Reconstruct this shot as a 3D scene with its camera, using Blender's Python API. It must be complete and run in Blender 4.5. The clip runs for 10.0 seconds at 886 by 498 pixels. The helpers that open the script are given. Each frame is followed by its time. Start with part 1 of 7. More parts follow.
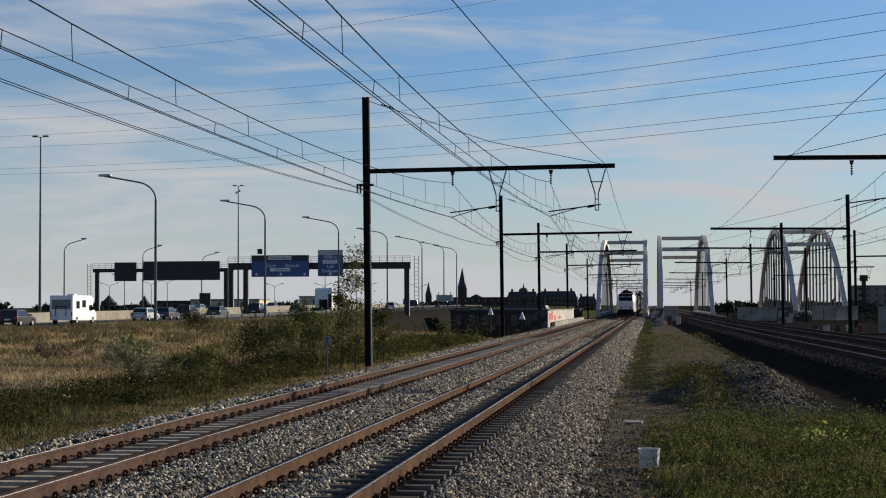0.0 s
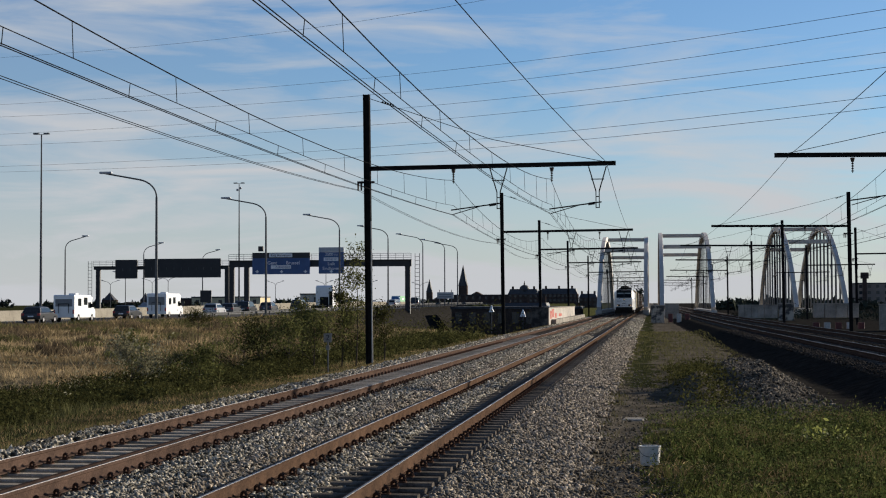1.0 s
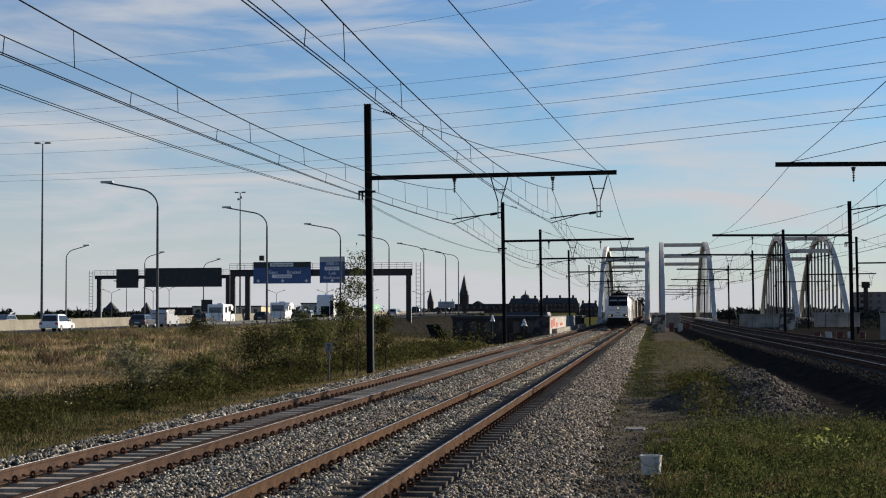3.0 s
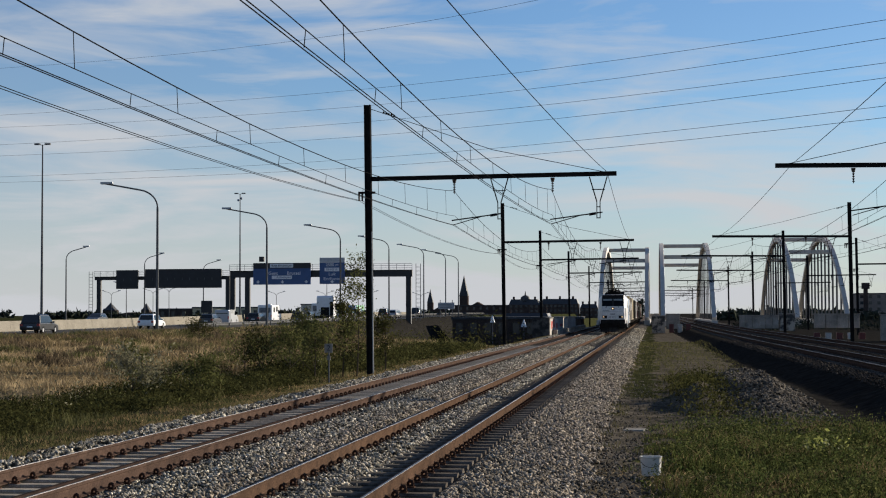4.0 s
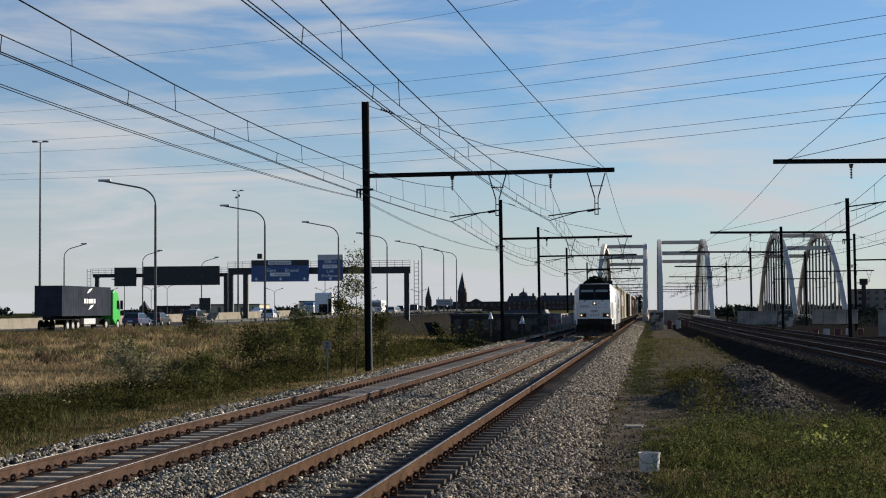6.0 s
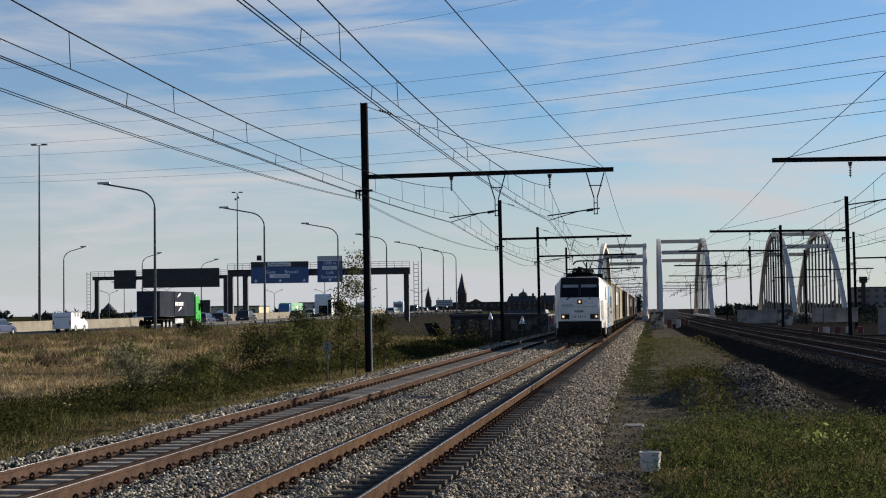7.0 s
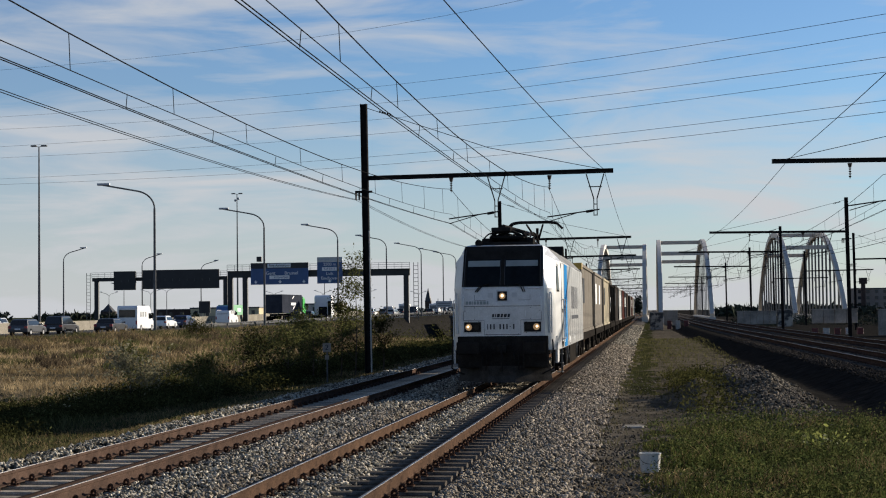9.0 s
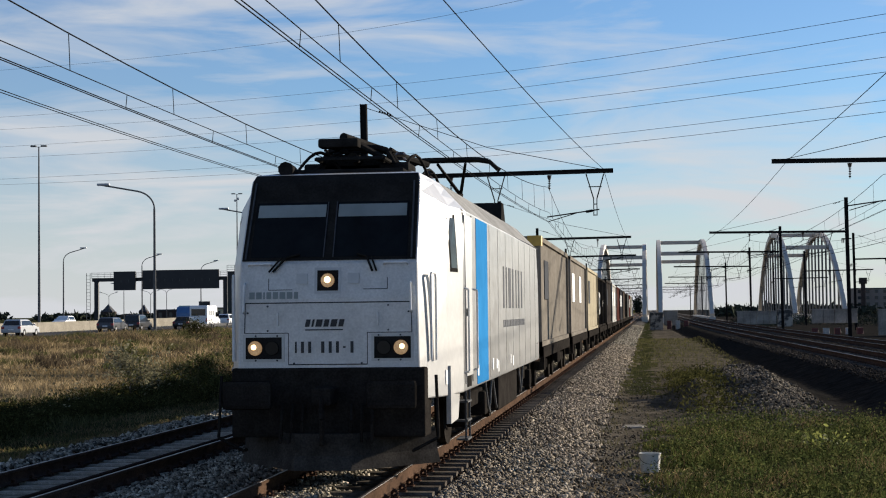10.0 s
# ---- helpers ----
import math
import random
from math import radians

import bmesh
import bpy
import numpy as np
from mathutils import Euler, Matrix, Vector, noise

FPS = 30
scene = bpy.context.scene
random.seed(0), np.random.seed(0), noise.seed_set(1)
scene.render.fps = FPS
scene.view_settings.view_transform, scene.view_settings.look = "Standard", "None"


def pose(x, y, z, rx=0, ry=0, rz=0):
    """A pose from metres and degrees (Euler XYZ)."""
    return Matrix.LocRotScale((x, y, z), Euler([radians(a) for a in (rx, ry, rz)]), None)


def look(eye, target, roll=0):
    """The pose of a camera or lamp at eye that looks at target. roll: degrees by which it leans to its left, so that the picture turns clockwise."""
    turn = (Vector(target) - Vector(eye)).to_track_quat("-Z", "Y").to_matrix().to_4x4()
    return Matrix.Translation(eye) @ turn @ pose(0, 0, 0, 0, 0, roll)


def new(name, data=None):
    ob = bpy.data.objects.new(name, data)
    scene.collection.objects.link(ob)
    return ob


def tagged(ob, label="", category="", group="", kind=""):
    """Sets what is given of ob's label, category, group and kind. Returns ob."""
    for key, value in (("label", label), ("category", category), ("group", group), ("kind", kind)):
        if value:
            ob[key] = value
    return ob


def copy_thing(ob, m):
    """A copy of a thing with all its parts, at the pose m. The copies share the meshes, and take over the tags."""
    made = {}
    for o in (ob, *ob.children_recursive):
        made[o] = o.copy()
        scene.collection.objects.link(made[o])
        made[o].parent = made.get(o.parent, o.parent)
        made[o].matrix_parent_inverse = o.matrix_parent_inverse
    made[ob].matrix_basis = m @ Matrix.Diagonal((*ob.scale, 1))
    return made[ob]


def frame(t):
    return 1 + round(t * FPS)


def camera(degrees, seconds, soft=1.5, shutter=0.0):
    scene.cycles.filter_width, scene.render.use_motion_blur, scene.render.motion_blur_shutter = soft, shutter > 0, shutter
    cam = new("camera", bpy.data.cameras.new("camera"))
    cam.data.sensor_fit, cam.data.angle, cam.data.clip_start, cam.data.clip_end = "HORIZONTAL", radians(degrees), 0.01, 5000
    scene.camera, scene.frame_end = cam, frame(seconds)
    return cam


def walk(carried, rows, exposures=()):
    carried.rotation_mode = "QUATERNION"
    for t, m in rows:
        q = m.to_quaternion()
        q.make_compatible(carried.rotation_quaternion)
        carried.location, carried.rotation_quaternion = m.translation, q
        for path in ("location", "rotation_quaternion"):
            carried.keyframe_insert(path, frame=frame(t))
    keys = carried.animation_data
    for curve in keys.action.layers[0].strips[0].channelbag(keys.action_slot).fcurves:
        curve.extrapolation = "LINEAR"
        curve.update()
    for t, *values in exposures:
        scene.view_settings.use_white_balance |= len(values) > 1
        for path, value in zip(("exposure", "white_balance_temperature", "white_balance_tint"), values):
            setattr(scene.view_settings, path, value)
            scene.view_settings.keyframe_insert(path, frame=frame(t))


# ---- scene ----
EXPO = 1.0
SKY_STRENGTH, SUN_POWER = 0.0455, 4.2
SKY_WHITE, SKY_TINT = (6.42, 6.58, 6.9, 1), (0.69, 0.91, 1.24, 1)

# ---- camera: one place on the ballast shoulder, small turns of a held camera ----
EYE = (0.0, 0.0, 2.007)
cam = camera(30.46, 10.0, soft=1.1)
# seconds, turn to the left, tilt up, lean (degrees)
TURNS = [(0.0, 7.281, 1.993, 0.20), (0.5, 7.304, 1.935, 0.21), (1.0, 7.311, 1.902, 0.20), (1.5, 7.333, 1.993, 0.19),
         (2.0, 7.342, 2.132, 0.21), (2.5, 7.346, 2.178, 0.20), (2.7, 7.346, 2.20, 0.20), (4.0, 7.341, 2.266, 0.20), (4.5, 7.313, 2.205, 0.20),
         (5.0, 7.288, 2.152, 0.18), (5.5, 7.281, 2.145, 0.20), (5.8, 7.278, 2.147, 0.24), (6.7, 7.259, 2.166, 0.65), (7.0, 7.257, 2.171, 0.674), (7.5, 7.257, 2.181, 0.686),
         (8.0, 7.257, 2.187, 0.70), (8.5, 7.254, 2.199, 0.688), (9.0, 7.249, 2.212, 0.684), (9.5, 7.248, 2.211, 0.686), (10.0, 7.245, 2.215, 0.70)]


def aim(turn, tilt, lean):
    a, b = radians(turn), radians(tilt)
    way = Vector((-math.sin(a) * math.cos(b), math.cos(a) * math.cos(b), math.sin(b)))
    return look(EYE, Vector(EYE) + way * 50.0, -lean)


walk(cam, [(t, aim(a, b, c)) for t, a, b, c in TURNS], exposures=[(0.0, EXPO - 0.13), (1.0, EXPO - 0.06), (2.5, EXPO), (9.0, EXPO), (10.0, EXPO + 0.17)])

# ---- light ----
SUN_AZ, SUN_EL = 44.0, 15.0
world = bpy.data.worlds.new("sky")
scene.world = world
world.use_nodes = True
wn, wl = world.node_tree.nodes, world.node_tree.links
wn.clear()
w_out, w_bg = wn.new("ShaderNodeOutputWorld"), wn.new("ShaderNodeBackground")
w_sky = wn.new("ShaderNodeTexSky")
w_sky.sky_type, w_sky.sun_disc = "NISHITA", False
w_sky.sun_elevation, w_sky.sun_rotation = radians(SUN_EL), radians(SUN_AZ)
w_sky.air_density, w_sky.dust_density, w_sky.ozone_density = 1.0, 0.25, 2.0
w_co = wn.new("ShaderNodeTexCoord")
w_map = wn.new("ShaderNodeMapping")
w_map.inputs["Scale"].default_value = (2.2, 2.2, 13.0)
w_map.inputs["Rotation"].default_value = (radians(4), radians(-7), 0)
w_noise = wn.new("ShaderNodeTexNoise")
w_noise.inputs["Scale"].default_value, w_noise.inputs["Detail"].default_value = 3.0, 8.0
w_noise.inputs["Roughness"].default_value, w_noise.inputs["Distortion"].default_value = 0.56, 0.6
w_ramp = wn.new("ShaderNodeValToRGB")
w_ramp.color_ramp.elements[0].position, w_ramp.color_ramp.elements[1].position = 0.45, 0.70
w_ramp.color_ramp.elements[0].color, w_ramp.color_ramp.elements[1].color = (0, 0, 0, 1), (0.66, 0.66, 0.66, 1)
w_sep = wn.new("ShaderNodeSeparateXYZ")
w_haze = wn.new("ShaderNodeMapRange")
w_haze.inputs["From Min"].default_value, w_haze.inputs["From Max"].default_value = 0.0, 0.13
w_haze.inputs["To Min"].default_value, w_haze.inputs["To Max"].default_value = 0.76, 0.0
w_max = wn.new("ShaderNodeMath")
w_max.operation, w_max.use_clamp = "ADD", True
w_mix = wn.new("ShaderNodeMix")
w_mix.data_type = "RGBA"
w_mix.inputs["B"].default_value = SKY_WHITE
w_tint = wn.new("ShaderNodeMix")
w_tint.data_type, w_tint.blend_type = "RGBA", "MULTIPLY"
w_tint.inputs["Factor"].default_value = 1.0
w_tint.inputs["B"].default_value = SKY_TINT
wl.new(w_co.outputs["Generated"], w_map.inputs["Vector"])
wl.new(w_map.outputs["Vector"], w_noise.inputs["Vector"])
wl.new(w_noise.outputs["Fac"], w_ramp.inputs["Fac"])
wl.new(w_co.outputs["Generated"], w_sep.inputs["Vector"])
wl.new(w_sep.outputs["Z"], w_haze.inputs["Value"])
w_fade = wn.new("ShaderNodeMapRange")
w_fade.inputs["From Min"].default_value, w_fade.inputs["From Max"].default_value = 0.22, 0.5
w_fade.inputs["To Min"].default_value, w_fade.inputs["To Max"].default_value = 1.0, 0.15
w_thin = wn.new("ShaderNodeMath")
w_thin.operation = "MULTIPLY"
wl.new(w_sep.outputs["Z"], w_fade.inputs["Value"])
wl.new(w_ramp.outputs["Color"], w_thin.inputs[0])
wl.new(w_fade.outputs["Result"], w_thin.inputs[1])
wl.new(w_thin.outputs["Value"], w_max.inputs[0])
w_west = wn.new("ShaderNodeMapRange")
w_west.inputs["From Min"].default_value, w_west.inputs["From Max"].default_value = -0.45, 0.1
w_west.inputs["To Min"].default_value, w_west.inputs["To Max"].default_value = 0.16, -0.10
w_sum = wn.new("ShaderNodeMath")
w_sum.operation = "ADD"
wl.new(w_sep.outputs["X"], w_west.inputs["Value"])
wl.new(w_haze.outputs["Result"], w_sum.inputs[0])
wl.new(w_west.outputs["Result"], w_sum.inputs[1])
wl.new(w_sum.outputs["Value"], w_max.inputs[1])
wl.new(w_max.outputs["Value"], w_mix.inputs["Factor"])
wl.new(w_sky.outputs["Color"], w_tint.inputs["A"])
wl.new(w_tint.outputs["Result"], w_mix.inputs["A"])
wl.new(w_mix.outputs["Result"], w_bg.inputs["Color"])
w_bg.inputs["Strength"].default_value = SKY_STRENGTH
wl.new(w_bg.outputs["Background"], w_out.inputs["Surface"])
sun = new("sun", bpy.data.lights.new("sun", "SUN"))
sun.data.energy, sun.data.angle, sun.data.color = SUN_POWER, radians(0.6), (1.0, 0.90, 0.76)
_a, _e = radians(SUN_AZ), radians(SUN_EL)
sun.matrix_basis = look((60 * math.sin(_a), 60 * math.cos(_a), 60), (60 * math.sin(_a) - math.sin(_a) * math.cos(_e), 60 * math.cos(_a) - math.cos(_a) * math.cos(_e), 60 - math.sin(_e)))


# ---- materials ----
def material(name, a, b=None, rough=0.6, metal=0.0, scale=4.0, detail=6.0, bump=0.0, bump_scale=30.0, lo=0.35, hi=0.65, coords="Object", fine=0.0, stretch=(1, 1, 1), vary=0.0, emit=None, island=False, through_light=0.0):
    """Principled surface: two colours mixed by noise, a finer grain, fine relief, a change from piece to piece."""
    m = bpy.data.materials.new(name)
    m.use_nodes = True
    n, l = m.node_tree.nodes, m.node_tree.links
    bs = n["Principled BSDF"]
    bs.inputs["Roughness"].default_value, bs.inputs["Metallic"].default_value = rough, metal
    if rough >= 0.75:
        bs.inputs["Specular IOR Level"].default_value = 0.0
    b = b or tuple(c * 0.75 for c in a)
    co, mp = n.new("ShaderNodeTexCoord"), n.new("ShaderNodeMapping")
    mp.inputs["Scale"].default_value = stretch
    l.new(co.outputs[coords], mp.inputs["Vector"])
    no = n.new("ShaderNodeTexNoise")
    no.inputs["Scale"].default_value, no.inputs["Detail"].default_value, no.inputs["Roughness"].default_value = scale, detail, 0.62
    l.new(mp.outputs["Vector"], no.inputs["Vector"])
    ra = n.new("ShaderNodeValToRGB")
    ra.color_ramp.elements[0].position, ra.color_ramp.elements[1].position = lo, hi
    ra.color_ramp.elements[0].color, ra.color_ramp.elements[1].color = (*b, 1), (*a, 1)
    l.new(no.outputs["Fac"], ra.inputs["Fac"])
    last = ra.outputs["Color"]
    if fine > 0:
        n2 = n.new("ShaderNodeTexNoise")
        n2.inputs["Scale"].default_value, n2.inputs["Detail"].default_value = scale * 14.0, 4.0
        l.new(mp.outputs["Vector"], n2.inputs["Vector"])
        mr = n.new("ShaderNodeMapRange")
        mr.inputs["From Min"].default_value, mr.inputs["From Max"].default_value = 0.3, 0.7
        mr.inputs["To Min"].default_value, mr.inputs["To Max"].default_value = 1.0 - fine, 1.0 + fine
        l.new(n2.outputs["Fac"], mr.inputs["Value"])
        mx = n.new("ShaderNodeMix")
        mx.data_type, mx.blend_type = "RGBA", "MULTIPLY"
        mx.inputs["Factor"].default_value = 1.0
        l.new(last, mx.inputs["A"])
        l.new(mr.outputs["Result"], mx.inputs["B"])
        last = mx.outputs["Result"]
    if vary > 0:
        mr = n.new("ShaderNodeMapRange")
        mr.inputs["To Min"].default_value, mr.inputs["To Max"].default_value = 1.0 - vary, 1.0 + vary
        if island:
            l.new(n.new("ShaderNodeNewGeometry").outputs["Random Per Island"], mr.inputs["Value"])
        else:
            l.new(n.new("ShaderNodeObjectInfo").outputs["Random"], mr.inputs["Value"])
        mx = n.new("ShaderNodeMix")
        mx.data_type, mx.blend_type = "RGBA", "MULTIPLY"
        mx.inputs["Factor"].default_value = 1.0
        l.new(last, mx.inputs["A"])
        l.new(mr.outputs["Result"], mx.inputs["B"])
        last = mx.outputs["Result"]
    l.new(last, bs.inputs["Base Color"])
    if bump > 0:
        nb, bu = n.new("ShaderNodeTexNoise"), n.new("ShaderNodeBump")
        nb.inputs["Scale"].default_value, nb.inputs["Detail"].default_value = bump_scale, 5.0
        bu.inputs["Strength"].default_value = bump
        bu.inputs["Distance"].default_value = 0.5 / bump_scale
        l.new(mp.outputs["Vector"], nb.inputs["Vector"])
        l.new(nb.outputs["Fac"], bu.inputs["Height"])
        l.new(bu.outputs["Normal"], bs.inputs["Normal"])
    if through_light > 0:
        tl, ms = n.new("ShaderNodeBsdfTranslucent"), n.new("ShaderNodeMixShader")
        ms.inputs["Fac"].default_value = through_light
        l.new(last, tl.inputs["Color"])
        l.new(bs.outputs["BSDF"], ms.inputs[1])
        l.new(tl.outputs["BSDF"], ms.inputs[2])
        l.new(ms.outputs["Shader"], n["Material Output"].inputs["Surface"])
    if emit:
        bs.inputs["Emission Color"].default_value, bs.inputs["Emission Strength"].default_value = (*emit[:3], 1), emit[3]
    return m


# ---- small mesh tools ----
def box(bm, x0, x1, y0, y1, z0, z1, bevel=0.0):
    r = bmesh.ops.create_cube(bm, size=1.0)
    bmesh.ops.scale(bm, vec=(x1 - x0, y1 - y0, z1 - z0), verts=r["verts"])
    bmesh.ops.translate(bm, vec=((x0 + x1) / 2, (y0 + y1) / 2, (z0 + z1) / 2), verts=r["verts"])
    if bevel > 0:
        es = list({e for v in r["verts"] for e in v.link_edges})
        bmesh.ops.bevel(bm, geom=es, offset=bevel, segments=2, affect="EDGES", profile=0.6)
    return bm


def rod(bm, p0, p1, r0, r1=None, n=8, caps=True):
    p0, p1 = Vector(p0), Vector(p1)
    d = p1 - p0
    if d.length < 1e-6:
        return bm
    m = Matrix.Translation((p0 + p1) / 2) @ d.to_track_quat("Z", "Y").to_matrix().to_4x4()
    bmesh.ops.create_cone(bm, cap_ends=caps, segments=n, radius1=r0, radius2=r0 if r1 is None else r1, depth=d.length, matrix=m)
    return bm


def tube(bm, pts, r, n=6):
    for p, q in zip(pts, pts[1:]):
        rod(bm, p, q, r, r, n)
    return bm


def ball(bm, c, r, sx=1, sy=1, sz=1, sub=2):
    bmesh.ops.create_icosphere(bm, subdivisions=sub, radius=1.0, matrix=Matrix.Translation(c) @ Matrix.Diagonal((r * sx, r * sy, r * sz, 1)))
    return bm


def prism(bm, poly, axis, lo, hi):
    """A closed outline in two axes, drawn out along the third ('x', 'y' or 'z')."""
    def at(p, h):
        return {"x": (h, p[0], p[1]), "y": (p[0], h, p[1]), "z": (p[0], p[1], h)}[axis]
    a = [bm.verts.new(at(p, lo)) for p in poly]
    b = [bm.verts.new(at(p, hi)) for p in poly]
    k = len(poly)
    bm.faces.new(a[::-1])
    bm.faces.new(b)
    for i in range(k):
        bm.faces.new((a[i], a[(i + 1) % k], b[(i + 1) % k], b[i]))
    bmesh.ops.recalc_face_normals(bm, faces=bm.faces)
    return bm


def loft(bm, rings, caps=True):
    vs = [[bm.verts.new(p) for p in r] for r in rings]
    k = len(rings[0])
    for a, b in zip(vs, vs[1:]):
        for i in range(k):
            bm.faces.new((a[i], a[(i + 1) % k], b[(i + 1) % k], b[i]))
    if caps:
        bm.faces.new(vs[0][::-1])
        bm.faces.new(vs[-1])
    bmesh.ops.recalc_face_normals(bm, faces=bm.faces)
    return bm


def B():
    return bmesh.new()


def part(name, bm, mat, parent=None, label="", smooth=False, bevel=0.0):
    me = bpy.data.meshes.new(name)
    bm.to_mesh(me)
    bm.free()
    if smooth:
        for p in me.polygons:
            p.use_smooth = True
    me.materials.append(mat)
    ob = new(name, me)
    if parent is not None:
        ob.parent = parent
    if label:
        ob["label"] = label
    if bevel > 0:
        md = ob.modifiers.new("bevel", "BEVEL")
        md.width, md.segments, md.limit_method = bevel, 2, "ANGLE"
    return ob


def thing(name, label, category, m=None, group=""):
    ob = tagged(new(name), label, category, group)
    ob.empty_display_size = 0.3
    if m is not None:
        ob.matrix_basis = m
    return ob


def arrays(name, verts, faces, mat, kind="stuff", label="", category="", parent=None):
    """One mesh from numpy arrays of corners and faces."""
    me = bpy.data.meshes.new(name)
    me.from_pydata(verts.tolist() if hasattr(verts, "tolist") else verts, [], faces.tolist() if hasattr(faces, "tolist") else faces)
    me.materials.append(mat)
    ob = new(name, me)
    if parent is not None:
        ob.parent = parent
    return tagged(ob, label, category, "", kind)


def words(txt, size, mat, parent, m, name="lettering", thick=0.01, align="CENTER"):
    cu = bpy.data.curves.new(name, "FONT")
    cu.body, cu.size, cu.extrude, cu.align_x, cu.align_y = txt, size, thick, align, "CENTER"
    cu.materials.append(mat)
    ob = new(name, cu)
    ob.parent = parent
    ob.matrix_basis = m
    return ob
M_BALLAST = material("ballast_bed", (0.15, 0.135, 0.12), (0.05, 0.045, 0.04), 0.95, scale=9, fine=0.5, bump=1.0, bump_scale=22)
M_STONE = material("ballast_stone", (0.41, 0.37, 0.295), (0.060, 0.052, 0.038), 0.9, scale=9, fine=0.2, vary=0.85, island=True)
M_SOIL = material("verge_soil", (0.13, 0.11, 0.085), (0.06, 0.052, 0.038), 0.95, scale=1.2, fine=0.5, bump=0.8, bump_scale=18)
# dark cinder ground, also used to paint rail and sleeper-gap shade
M_CINDER_SHADE = material("dark_cinder_shade", (0.030, 0.028, 0.025), (0.013, 0.0122, 0.011), 0.95, scale=2.5, fine=0.5, bump=1.0, bump_scale=25)
M_TURF = material("turf", (0.048, 0.050, 0.022), (0.020, 0.022, 0.010), 0.95, scale=0.8, fine=0.5, bump=0.8, bump_scale=12)
M_DRY = material("dry_turf", (0.22, 0.165, 0.092), (0.11, 0.085, 0.046), 0.95, scale=0.35, fine=0.5, bump=0.8, bump_scale=10)
M_ASPHALT = material("asphalt", (0.10, 0.098, 0.095), (0.06, 0.06, 0.06), 0.85, scale=0.6, fine=0.3)
M_RUST_NEAR = material("rail_rust_bright", (0.100, 0.062, 0.042), (0.056, 0.037, 0.027), 0.8, scale=3, fine=0.3, bump=0.3, bump_scale=60)
M_RUST = material("rail_rust", (0.092, 0.060, 0.046), (0.052, 0.036, 0.029), 0.8, scale=3, fine=0.3, bump=0.3, bump_scale=60)
M_RAILTOP = material("rail_polish", (0.20, 0.185, 0.175), (0.12, 0.108, 0.10), 0.42, 1.0, scale=3, stretch=(20, 0.5, 1))
M_SLEEPER_PALE = material("pale_sleeper", (0.42, 0.37, 0.30), (0.22, 0.19, 0.15), 0.9, scale=5, fine=0.35, bump=0.5, bump_scale=40, vary=0.25)
M_SLEEPER = material("sleeper", (0.15, 0.13, 0.108), (0.065, 0.056, 0.047), 0.9, scale=5, fine=0.35, bump=0.5, bump_scale=40, vary=0.2)
M_CHECK = material("check_rail_rust", (0.046, 0.031, 0.026), (0.026, 0.019, 0.016), 0.85, scale=3, fine=0.3)
M_CLIP = material("rail_clip", (0.10, 0.060, 0.044), (0.055, 0.034, 0.026), 0.8, scale=8)
M_MAST = material("mast_steel", (0.026, 0.025, 0.025), (0.014, 0.013, 0.013), 0.78, 0.0, scale=3, fine=0.3)
M_WIRE = material("wire", (0.016, 0.016, 0.017), (0.010, 0.010, 0.010), 0.8)
M_INSUL = material("insulator", (0.05, 0.035, 0.03), None, 0.35)
M_ARCH = material("arch_paint", (0.52, 0.475, 0.41), (0.43, 0.39, 0.335), 0.6, scale=0.5, fine=0.12)
M_ARCH_DARK = material("hanger_paint", (0.20, 0.185, 0.165), (0.15, 0.14, 0.125), 0.8, scale=0.5)
M_CONC = material("concrete", (0.36, 0.33, 0.285), (0.17, 0.155, 0.135), 0.9, scale=0.7, fine=0.2, bump=0.3, bump_scale=20)
M_GALV = material("galvanised", (0.15, 0.15, 0.15), (0.10, 0.10, 0.10), 0.76, 0.0, scale=4)
M_LEAF = material("foliage", (0.064, 0.062, 0.022), (0.024, 0.026, 0.010), 0.8, scale=1.5, vary=0.5, island=True, through_light=0.4)
M_GRASS = material("grass_blade", (0.090, 0.102, 0.030), (0.018, 0.022, 0.008), 0.8, scale=1.6, vary=0.85, island=True, through_light=0.55)
M_STRAW = material("straw_blade", (0.26, 0.19, 0.10), (0.12, 0.088, 0.046), 0.85, scale=0.5, vary=0.4, island=True, through_light=0.4)
M_FAR = material("far_wood", (0.050, 0.055, 0.040), (0.025, 0.03, 0.022), 0.95, scale=0.15, fine=0.4)
M_STONE_BROWN = material("brown_stone", (0.34, 0.292, 0.23), (0.10, 0.083, 0.062), 0.92, scale=9, fine=0.2, vary=0.65, island=True)
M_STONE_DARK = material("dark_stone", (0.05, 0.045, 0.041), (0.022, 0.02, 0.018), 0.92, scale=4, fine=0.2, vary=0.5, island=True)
M_WEED = material("weed_brown", (0.13, 0.098, 0.062), (0.07, 0.054, 0.036), 0.9, scale=0.5, vary=0.4, island=True, through_light=0.4)
M_GRASS_DULL = material("dull_grass", (0.12, 0.115, 0.05), (0.065, 0.065, 0.026), 0.85, scale=0.5, vary=0.4, island=True, through_light=0.4)
M_GRASS_YELLOW = material("yellow_grass", (0.10, 0.093, 0.04), (0.05, 0.05, 0.02), 0.85, scale=0.7, vary=0.4, island=True, through_light=0.4)
M_LEAF_LIGHT = material("light_foliage", (0.12, 0.122, 0.045), (0.06, 0.066, 0.024), 0.75, scale=1.5, vary=0.5, island=True, through_light=0.4)
M_STONE_HEAP = material("heap_stone", (0.165, 0.145, 0.118), (0.055, 0.048, 0.038), 0.92, scale=8, fine=0.2, vary=0.6, island=True)
